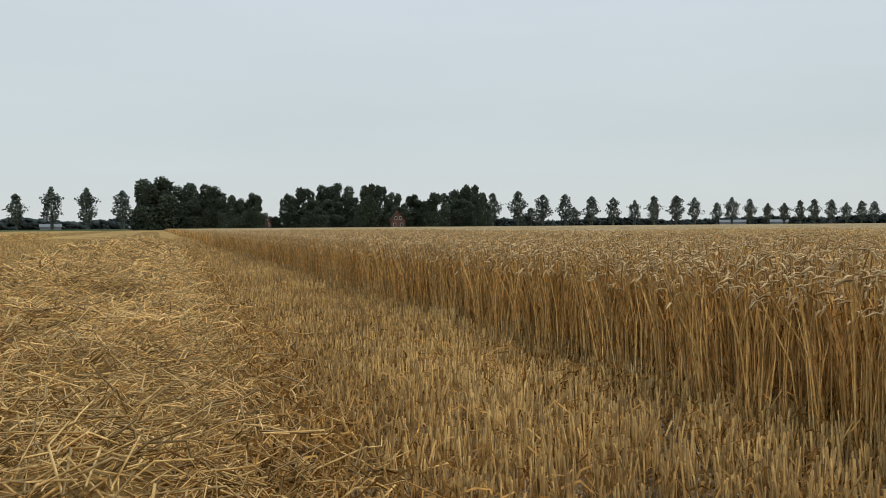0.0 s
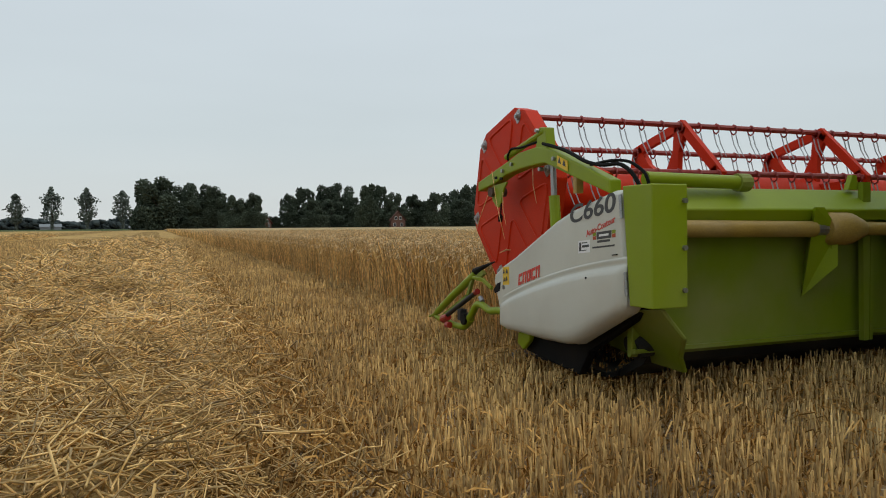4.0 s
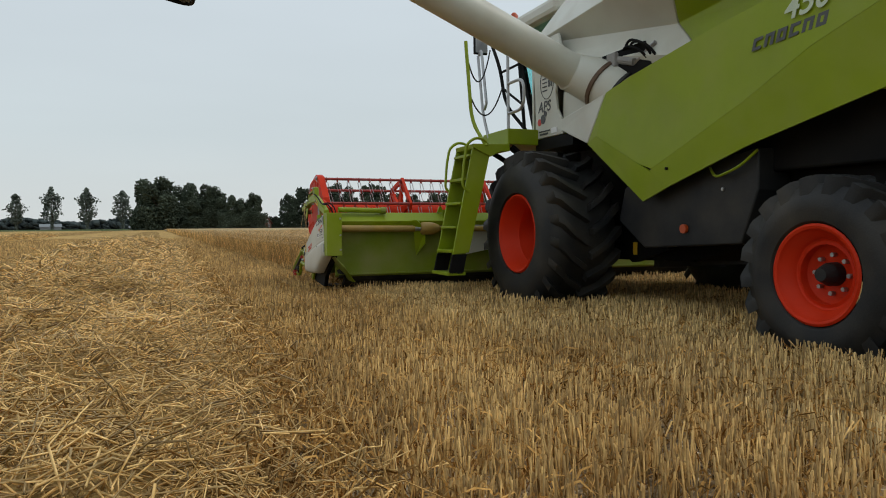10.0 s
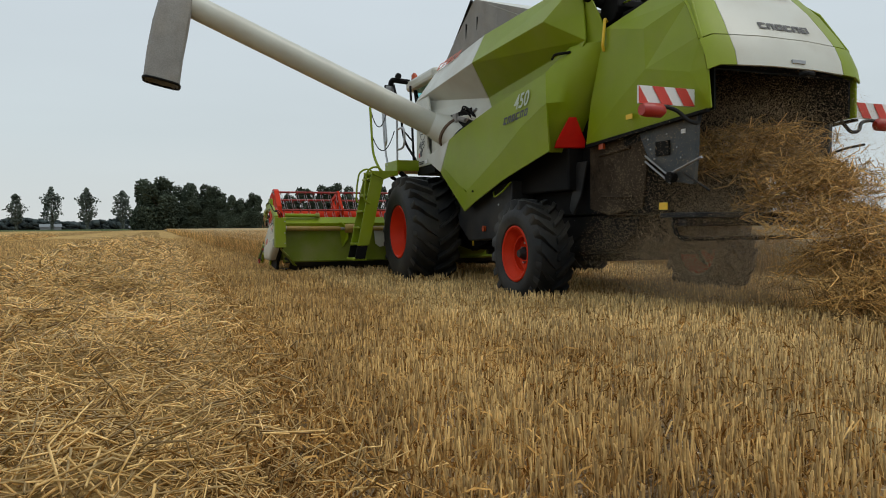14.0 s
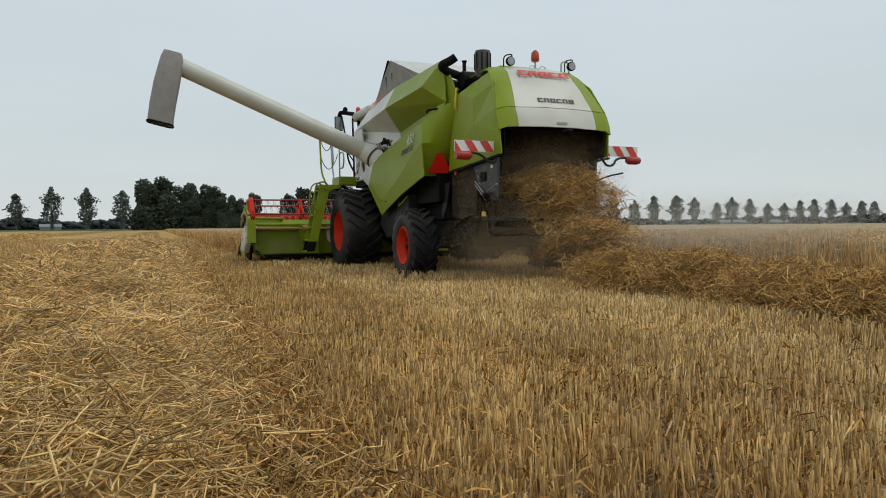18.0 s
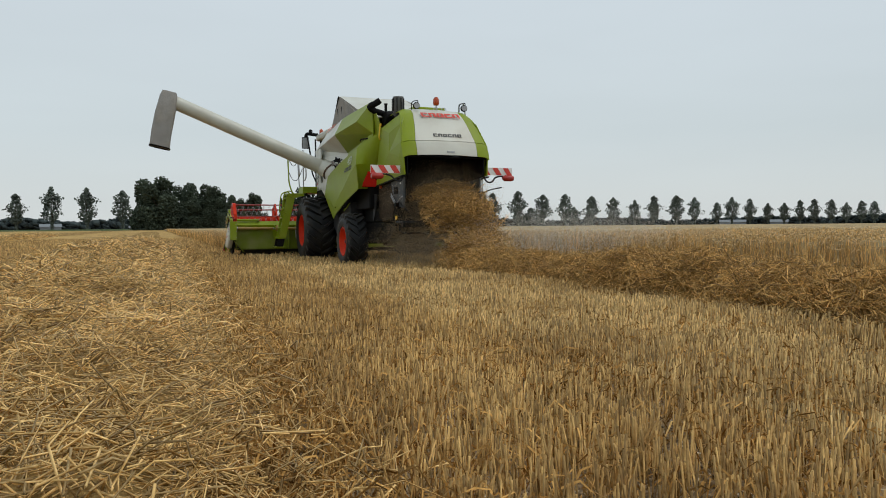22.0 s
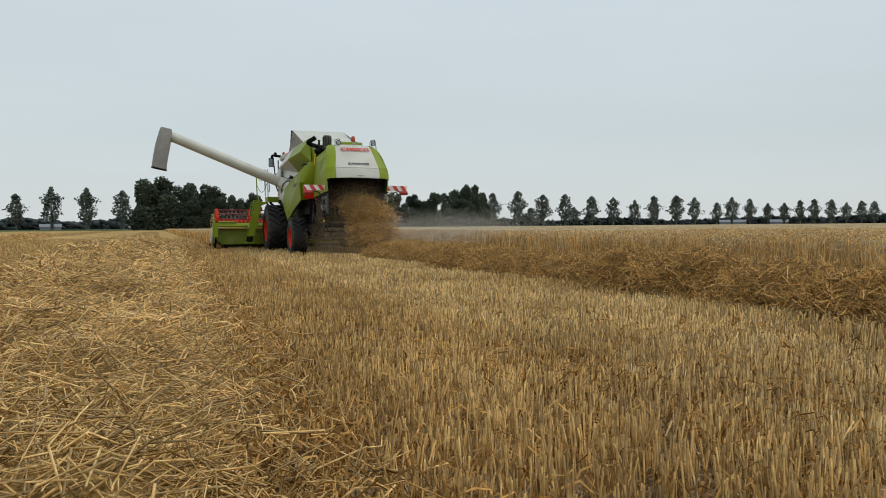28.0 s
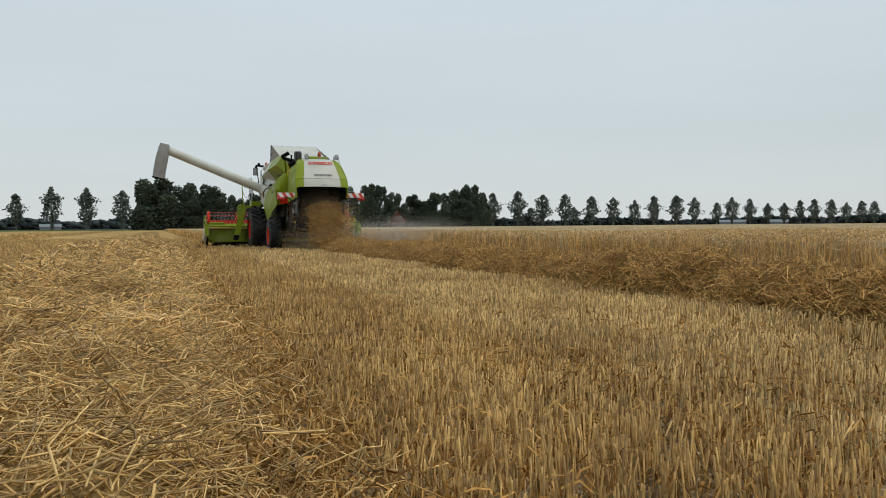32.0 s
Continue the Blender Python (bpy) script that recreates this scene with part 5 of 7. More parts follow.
    part("rake_tine", tube(bmesh.new(), [(-0.88, -5.66, 1.42), (-0.80, -5.92, 1.24)], 0.010, 6), M_DARK, t)
    bm = box(bmesh.new(), -0.85, 0.85, -5.80, -5.30, 1.00, 1.05)
    box(bm, -0.80, 0.80, -5.62, -5.40, 0.92, 1.0)
    part("spreader_table", bm, M_DARK, t, bevel=0.01)
    part("bumper_bar", tube(bmesh.new(), bend([(-0.80, -5.45, 1.05), (-0.84, -5.52, 0.80), (0.84, -5.52, 0.80), (0.80, -5.45, 1.05)]), 0.022, 8), M_BLACK, t, "bent black tube under the outlet")
    part("sticker", box(bmesh.new(), -0.860, -0.850, -5.42, -5.30, 1.08, 1.15), M_YELLOW, t)
    part("lever", tube(bmesh.new(), bend([(0.85, -5.6, 1.55), (1.05, -5.7, 1.68), (1.35, -5.75, 1.74)]), 0.014, 6), M_BLACK, t)
    part("lever", tube(bmesh.new(), bend([(0.85, -5.6, 1.30), (1.0, -5.75, 1.42), (1.18, -5.78, 1.50), (0.95, -5.8, 1.15)]), 0.016, 6), M_STEEL, t)
    part("hose", tube(bmesh.new(), bend([(0.85, -5.55, 1.15), (1.05, -5.62, 1.05), (1.10, -5.6, 0.75), (0.9, -5.58, 0.72)]), 0.018, 6), M_BLACK, t)
    # warning boards on bent arms
    for s in (-1, 1):
        xo, xi = s * 1.53, s * 0.93
        bm = box(bmesh.new(), min(xo, xi), max(xo, xi), -5.87, -5.85, 1.98, 2.135)
        wb = part("warning_board", bm, M_STICKER, t, "red and white striped warning board")
        bm = bmesh.new()
        x0 = min(xo, xi)
        for kk in range(3):
            a = x0 + (0.0, 0.24, 0.48)[kk]
            p = [(a, 1.982), (a + 0.12, 1.982), (a + 0.12 - 0.0, 2.133), (a, 2.133)] if kk == 0 else [(a + 0.0, 1.982), (a + 0.12, 1.982), (a + 0.02, 2.133), (a - 0.10, 2.133)]
            if kk == 0:
                p = [(a, 1.982), (a + 0.10, 1.982), (a, 2.133)]
            slab(bm, [(x, -5.874, z) for x, z in p], (0, -0.003, 0))
        part("stripe", bm, M_PRINT_RED, wb)
        part("tail_lamp", tube(bmesh.new(), [(xo, -5.91, 1.92), (xo - s * 0.05, -5.91, 1.92), (xo - s * 0.20, -5.91, 1.92), (xo - s * 0.24, -5.91, 1.92)], [0.05, 0.062, 0.062, 0.03], 14), M_TIP, wb, "red tail lamp", smooth=True)
        bm = tube(bmesh.new(), bend([(s * 0.86, -5.86, 1.97), (s * 0.93, -5.93, 1.82), (s * 1.05, -5.93, 1.84), (s * 1.12, -5.885, 1.93), (s * 1.22, -5.88, 1.96), (s * 1.45, -5.88, 1.96)]), 0.018, 8)
        part("arm", bm, M_DARK, wb)
    # lamps on the hood
    for x in (-0.40, 0.66):
        bm = tube(bmesh.new(), bend([(x - 0.09, -5.32, 3.33), (x - 0.09, -5.32, 3.50), (x + 0.06, -5.32, 3.53), (x + 0.03, -5.32, 3.44)]), 0.010, 6)
        wl_ = part("lamp_bracket", bm, M_BLACK, t)
        part("work_lamp", tube(bmesh.new(), [(x, -5.29, 3.41), (x, -5.34, 3.41), (x, -5.38, 3.41)], [0.04, 0.068, 0.072], 16), M_BLACK, wl_, "round work lamp", smooth=True)
        part("lens", tube(bmesh.new(), [(x, -5.382, 3.41), (x, -5.392, 3.41)], 0.058, 16), M_STEEL, wl_)
    bm = tube(bmesh.new(), [(0.06, -5.3, 3.34), (0.06, -5.3, 3.47)], 0.014, 8)
    be = part("beacon_post", bm, M_GALV, t)
    part("beacon", tube(bmesh.new(), [(0.06, -5.3, 3.45), (0.06, -5.3, 3.48), (0.06, -5.3, 3.58), (0.06, -5.3, 3.62)], [0.05, 0.065, 0.06, 0.03], 16), M_ORANGE, be, "orange flashing beacon", smooth=True)
    bm = bmesh.new()
    for x in (0.15, 0.33):
        tube(bm, bend([(x - 0.05, -5.05, 3.34), (x - 0.05, -5.05, 3.45), (x + 0.05, -5.05, 3.45), (x + 0.05, -5.05, 3.34)]), 0.008, 6)
    part("rail", bm, M_GALV, t)
    part("rail", tube(bmesh.new(), bend([(0.70, -5.0, 3.25), (0.70, -5.0, 3.56), (0.82, -5.0, 3.58), (0.86, -5.0, 3.25)]), 0.014, 6), M_GALV, t, "bent grey handrail on the deck")
    ld = part("rear_ladder", tube(bmesh.new(), bend([(0.86, -5.3, 2.30), (0.92, -5.34, 2.15), (0.93, -5.36, 0.95)]), 0.015, 6), M_GALV, t, "narrow grey ladder at the rear corner")
    part("stringer", tube(bmesh.new(), [(1.08, -5.34, 2.15), (1.09, -5.36, 0.95)], 0.015, 6), M_GALV, ld)
    for kk in range(5):
        part("step", tube(bmesh.new(), [(0.93, -5.36, 1.02 + kk * 0.26), (1.09, -5.36, 1.02 + kk * 0.26)], 0.013, 6), M_GALV, ld)
    part("handrail", tube(bmesh.new(), bend([(0.88, -5.2, 2.10), (1.02, -5.2, 2.30), (1.02, -5.2, 2.75), (0.90, -5.2, 2.85)]), 0.013, 6), M_GALV, t)
    # unloading auger, swung out
    el = (-1.16, -0.42, 2.46)
    tip = (-5.10, -0.50, 4.08)
    d = (Vector(tip) - Vector(el)).normalized()
    sp = part("auger_tube", tube(bmesh.new(), [Vector(el) + d * 0.12, Vector(el) + d * 0.3, tip], [0.20, 0.182, 0.165], 28), M_WHITE, t, "long pale grey unloading auger tube swung out", smooth=True)
    q = Vector(el) + d * 0.19
    part("clamp_ring", tube(bmesh.new(), [q, q + d * 0.015, q + d * 0.03], [0.19, 0.205, 0.19], 28), M_WHITE, sp, smooth=True)
    ang = [Vector((-0.90, -0.92, 2.12)), Vector((-0.98, -0.78, 2.26)), Vector((-1.08, -0.58, 2.40)), Vector(el) + d * 0.15]
    part("auger_elbow", tube(bmesh.new(), ang, [0.27, 0.28, 0.255, 0.205], 28), M_WHITE, t, "rounded auger elbow", smooth=True)
    bm = bmesh.new()
    fd = (Vector(ang[0]) - Vector(ang[2])).normalized()
    tube(bm, [Vector(ang[1]) + fd * 0.03, Vector(ang[1]) + fd * 0.06], 0.30, 28)
    part("elbow_flange", bm, M_DARK, t, smooth=True)
    part("turret_plate", slab(bmesh.new(), [(-1.19, 0.0, 1.98), (-1.19, -0.62, 1.80), (-1.19, -0.86, 2.22), (-1.19, -0.30, 2.36), (-1.19, -0.02, 2.40)], (0.02, 0, 0)), M_WHITE, t, "pale grey sheet below the auger turret")
    # no hole here: a black slab on the tank side stands for its shade
    part("recess", slab(bmesh.new(), [(-1.115, -0.56, 2.36), (-1.10, -0.64, 2.66), (-1.00, -1.20, 2.70), (-0.99, -1.30, 2.42)], (-0.012, 0, 0)), M_BLACK, t, "black patch for the shaded opening round the auger turret")
    part("clamp_ring", tube(bmesh.new(), [Vector(ang[2]) + fd * 0.03 + Vector((0, 0, 0.01)), Vector(ang[2]) + fd * 0.07 + Vector((0, 0, 0.01))], 0.275, 28), M_RUST, t, "rusty clamp ring of the turret", smooth=True)
    bm = bmesh.new()
    tube(bm, [(-1.04, -1.08, 2.52), (-1.06, -0.80, 2.60)], 0.04, 10)
    part("hydraulic_ram", bm, M_BOOT, t, "dusty grey hydraulic cylinder at the elbow")
    part("ram_rod", tube(bmesh.new(), [(-1.03, -1.05, 2.50), (-0.98, -1.32, 2.66)], 0.022, 8), M_STEEL, t)
    part("turret_lug", box(bmesh.new(), -1.12, -1.00, -0.86, -0.72, 2.52, 2.66), M_BOOT, t, bevel=0.01)
    for kk, (oy, oz) in enumerate(((0.0, 0.0), (-0.06, 0.05), (-0.12, 0.02))):
        part("hose", tube(bmesh.new(), bend([(-1.02, -0.82 + oy, 2.62 + oz), (-1.08, -0.98 + oy, 2.70 + oz), (-1.06, -1.18 + oy, 2.62 + oz), (-0.98, -1.26 + oy, 2.48)]), 0.014, 6), M_BLACK, t)
    # grey boot that hangs from the end of the auger
    bm = bmesh.new()
    rings = []
    for z, cx, wx, wy in ((4.24, -5.04, 0.16, 0.16), (4.10, -5.06, 0.20, 0.20), (3.66, -5.16, 0.225, 0.22), (3.25, -5.24, 0.225, 0.23), (2.90, -5.29, 0.225, 0.23)):
        ring = []
        for kk in range(12):
            a = kk * math.tau / 12 + 0.26
            px, py = math.copysign(abs(math.cos(a)) ** 0.5, math.cos(a)) * wx, math.copysign(abs(math.sin(a)) ** 0.5, math.sin(a)) * wy
            ring.append(bm.verts.new((cx + px, -0.52 + py, z - 0.22 * (px) + random.uniform(-0.008, 0.008))))
        rings.append(ring)
    for p, q2 in zip(rings, rings[1:]):
        for kk in range(12):
            bm.faces.new((p[kk], p[(kk + 1) % 12], q2[(kk + 1) % 12], q2[kk]))
    bm.faces.new(rings[0])
    bt = part("spout_boot", bm, M_BOOT, t, "hanging grey rubber spout boot", thick=0.012, smooth=True)
    part("boot_hem", tube(bmesh.new(), [(-5.29 + 0.229 * math.copysign(abs(math.cos(a)) ** 0.5, math.cos(a)), -0.52 + 0.234 * math.copysign(abs(math.sin(a)) ** 0.5, math.sin(a)), 2.905 - 0.050 * math.copysign(abs(math.cos(a)) ** 0.5, math.cos(a))) for a in np.linspace(0, math.tau, 24, endpoint=False)], 0.018, 6, closed=True), M_BLACK, bt)
    # cab
    frame_bars = [((-0.85, 0.68, 2.05), (-0.85, 0.68, 3.50)), ((0.85, 0.68, 2.05), (0.85, 0.68, 3.50)), ((-0.84, 1.20, 2.05), (-0.84, 1.74, 3.50)), ((0.84, 1.20, 2.05), (0.84, 1.74, 3.50))]
    cabp = part("cab_frame", box(bmesh.new(), -0.86, 0.86, 0.66, 1.24, 1.95, 2.08), M_BLACK, t, "dark cab frame")
    for a, b in frame_bars:
        part("pillar", tube(bmesh.new(), [a, b], 0.042, 8), M_BLACK, cabp)
    part("cab_roof", box(bmesh.new(), -0.95, 0.95, 0.55, 2.0, 3.48, 3.68), M_WHITE, t, "pale grey cab roof", bevel=0.06)
    for s in (-1, 1):
        pn = part("cab_window", side(bmesh.new(), [(0.72, 2.10), (1.19, 2.10), (1.70, 3.46), (0.72, 3.46)], s * 0.855, s * 0.862), M_GLASS, t, "blue-green tinted cab window")
        pn.visible_shadow = False
    pn = part("windscreen", slab(bmesh.new(), [(-0.80, 1.22, 2.1), (0.80, 1.22, 2.1), (0.80, 1.73, 3.46), (-0.80, 1.73, 3.46)], (0, 0.008, 0)), M_GLASS, t)
    pn.visible_shadow = False
    st = part("steering_column", tube(bmesh.new(), [(0, 1.18, 2.05), (0, 1.22, 2.60)], 0.04, 8), M_BLACK, t)
    part("steering_wheel", tube(bmesh.new(), [(0.2 * math.cos(a), 1.20 + 0.14 * math.sin(a), 2.62 + 0.12 * math.sin(a)) for a in np.linspace(0, math.tau, 24, endpoint=False)], 0.016, 6, closed=True), M_BLACK, st)
    se = part("seat", box(bmesh.new(), -0.27, 0.27, 0.74, 1.08, 2.20, 2.34), M_BLACK, t, bevel=0.04)
    part("backrest", box(bmesh.new(), -0.25, 0.25, 0.70, 0.80, 2.34, 2.80), M_BLACK, se, bevel=0.04)
    # platform and ladder
    bm = box(bmesh.new(), -1.64, -0.86, 0.45, 1.12, 1.87, 2.05)
    part("platform", bm, M_GREEN, t, "lime-green platform beside the cab", bevel=0.008)
    bm = slab(bmesh.new(), [(-1.62, 0.44, 1.87), (-2.08, 0.44, 1.86), (-2.07, 0.44, 1.81), (-1.86, 0.44, 1.72), (-1.74, 0.44, 1.78), (-1.62, 0.44, 1.79)], (0, 0.52, 0))
    part("ladder_head", bm, M_GREEN, t, bevel=0.008)

    def rung_x(z):
        """Front edge of the ladder at the height z."""
        return -2.32 + 0.21 * (z - 0.64)

    def stringer_bar(y):
        return slab(bmesh.new(), [(rung_x(0.62), y, 0.62), (rung_x(0.62) + 0.20, y, 0.64), (rung_x(1.85) + 0.23, y, 1.85), (rung_x(1.85), y, 1.85)], (0, 0.028, 0))

    lad = part("ladder", stringer_bar(0.47), M_GREEN, t, "lime-green access ladder", bevel=0.004)
    part("stringer", stringer_bar(0.93), M_GREEN, lad, bevel=0.004)
    part("stringer", slab(bmesh.new(), [(rung_x(0.66) + 0.185, 0.50, 0.66), (rung_x(0.66) + 0.20, 0.50, 0.66), (rung_x(1.84) + 0.22, 0.50, 1.84), (rung_x(1.84) + 0.205, 0.50, 1.84)], (0, 0.43, 0)), M_GREEN_SHADED, lad, "closed back of the ladder")
    for k in range(5):
        z = 0.64 + k * 0.27
        part("step", box(bmesh.new(), rung_x(z) - 0.02, rung_x(z) + 0.19, 0.50, 0.93, z, z + 0.03), M_GREEN, lad, bevel=0.005)
    for y in (0.47, 0.93):
        part("rubber_flap", slab(bmesh.new(), [(rung_x(0.62), y, 0.62), (rung_x(0.62) + 0.17, y, 0.62), (-2.20, y, 0.40), (-2.37, y, 0.40)], (0, 0.03, 0)), M_BLACK, lad)
    part("step", box(bmesh.new(), -2.39, -2.17, 0.47, 0.96, 0.385, 0.42), M_GREEN, lad, bevel=0.005)
    part("sticker", slab(bmesh.new(), [(rung_x(0.98) + 0.180, 0.56, 0.98), (rung_x(0.98) + 0.180, 0.70, 0.98), (rung_x(1.15) + 0.180, 0.70, 1.15), (rung_x(1.15) + 0.180, 0.56, 1.15)], (-0.006, 0, 0.002)), M_YELLOW, lad)
    part("extinguisher", tube(bmesh.new(), [(-1.99, 0.62, 1.36), (-1.97, 0.62, 1.40), (-1.93, 0.62, 1.62)], [0.05, 0.065, 0.065], 14), M_RED, lad, "red extinguisher seen between the rungs")
    for y0 in (0.455, 0.965):
        part("handrail", tube(bmesh.new(), bend([(-2.12, y0, 1.32), (-2.21, y0, 1.38), (-2.19, y0, 1.66), (-2.15, y0, 1.86), (-2.04, y0, 1.93), (-1.93, y0, 1.91), (-1.88, y0, 1.82)]), 0.016, 8), M_GREEN, lad)
    part("handrail", tube(bmesh.new(), bend([(-1.92, 0.44, 1.84), (-1.98, 0.70, 2.14), (-1.98, 0.86, 3.10)]), 0.021, 8), M_GREEN, t, "tall lime-green handrail post")
    part("handrail", tube(bmesh.new(), [(-1.62, 0.48, 2.05), (-1.62, 0.49, 3.05)], 0.018, 8), M_GALV, t, "grey tube handrail")
    part("handrail", tube(bmesh.new(), bend([(-1.62, 0.48, 2.22), (-1.62, 0.10, 2.22), (-1.62, 0.10, 2.56), (-1.62, 0.48, 2.56)]), 0.018, 8), M_GALV, t, "grey tube door handle rail")
    part("handrail", tube(bmesh.new(), bend([(-1.63, 0.98, 2.0), (-1.63, 1.14, 2.3), (-1.63, 1.28, 3.05)]), 0.018, 8), M_GALV, t)
    part("handrail", tube(bmesh.new(), bend([(-1.63, 1.24, 3.05), (-1.63, 1.18, 3.10), (-1.63, 1.04, 2.42), (-1.63, 1.10, 2.36)]), 0.018, 8), M_GALV, t)
    part("mirror_arm", tube(bmesh.new(), bend([(-1.10, 0.96, 2.08), (-1.20, 1.39, 2.49), (-1.20, 1.52, 2.97), (-1.20, 1.79, 3.37), (-1.20, 1.95, 3.6)]), 0.022, 8), M_BLACK, t, "black bent mirror arm")
    bm = tube(bmesh.new(), [(-1.18, 0.90, 2.06), (-1.12, 1.22, 3.45)], 0.022, 8)
    tube(bm, [(-1.20, 1.50, 2.92), (-1.14, 1.05, 2.96)], 0.015, 6)
    tube(bm, [(-1.20, 1.44, 2.70), (-1.16, 0.97, 2.42)], 0.015, 6)
    part("mirror_strut", bm, M_BLACK, t)
    mr = part("mirror", box(bmesh.new(), -1.36, -1.16, 1.98, 2.03, 3.26, 3.60), M_BLACK, t, "black rear-view mirror", bevel=0.015)
    part("mirror_glass", box(bmesh.new(), -1.345, -1.175, 1.972, 1.979, 3.28, 3.58), M_STEEL, mr)
    bm = tube(bmesh.new(), bend([(-1.24, 2.02, 3.6), (-1.22, 1.98, 3.70), (-0.9, 1.9, 3.66)]), 0.05, 10)
    part("lamp_bar", bm, M_BLACK, t)
    part("work_lamp", tube(bmesh.new(), [(-1.12, 1.95, 3.76), (-1.12, 1.89, 3.76)], [0.05, 0.06], 14), M_BLACK, t, "round work lamp on the cab")
    part("beacon", tube(bmesh.new(), [(-0.80, 1.9, 3.66), (-0.80, 1.9, 3.70), (-0.80, 1.9, 3.80), (-0.80, 1.9, 3.84)], [0.05, 0.06, 0.055, 0.025], 14), M_ORANGE, t, "orange flashing beacon", smooth=True)
    bm = bmesh.new()
    for p, q2, sag in (((-1.98, 0.84, 2.95), (-1.62, 0.95, 3.05), 0.35), ((-1.97, 0.80, 2.50), (-1.63, 0.60, 2.55), 0.30)):
        p, q2 = Vector(p), Vector(q2)
        pts = [p.lerp(q2, k / 14) - Vector((0, 0, sag * 4 * (k / 14) * (1 - k / 14))) for k in range(15)]
        tube(bm, pts, 0.009, 6)
    part("chain", bm, M_DARK, t, "sagging safety chain")
    # feeder house
    bm = side(bmesh.new(), [(0.55, 1.75), (0.55, 1.05), (2.15, 0.35), (2.15, 1.05), (1.6, 1.55)], -0.70, 0.70)
    part("feeder_house", bm, M_GREEN_SHADED, t, "dusty lime-green feeder house", bevel=0.02)
    part("under_deck", box(bmesh.new(), -1.25, 0.9, -0.3, 0.5, 1.80, 1.93), M_BLACK, t)
    bm = tube(bmesh.new(), [(-1.55, 0.55, 1.85), (-1.05, 0.35, 1.40)], 0.04, 8)
    tube(bm, [(-1.60, 0.9, 1.80), (-0.9, 0.55, 1.30)], 0.03, 8)
    part("strut", bm, M_BLACK, t)
    # wheels
    wheels = []
    for s in (-1, 1):
        wheels.append((wheel("front_wheel", t, s * 1.40, 0.0, 0.851, 0.84, 0.895, 0.413, 22, 0.074, -0.12, 0.12, s), s * 1.40, 0.0, 0.851, 0.88))
        wheels.append((wheel("rear_wheel", t, s * 1.32, -3.57, 0.613, 0.48, 0.636, 0.314, 20, 0.042, 0.02, 0.078, s), s * 1.32, -3.57, 0.613, 0.62))
    return t, wheels


REEL_Y, REEL_Z, REEL_R = 3.377, 1.130, 0.512


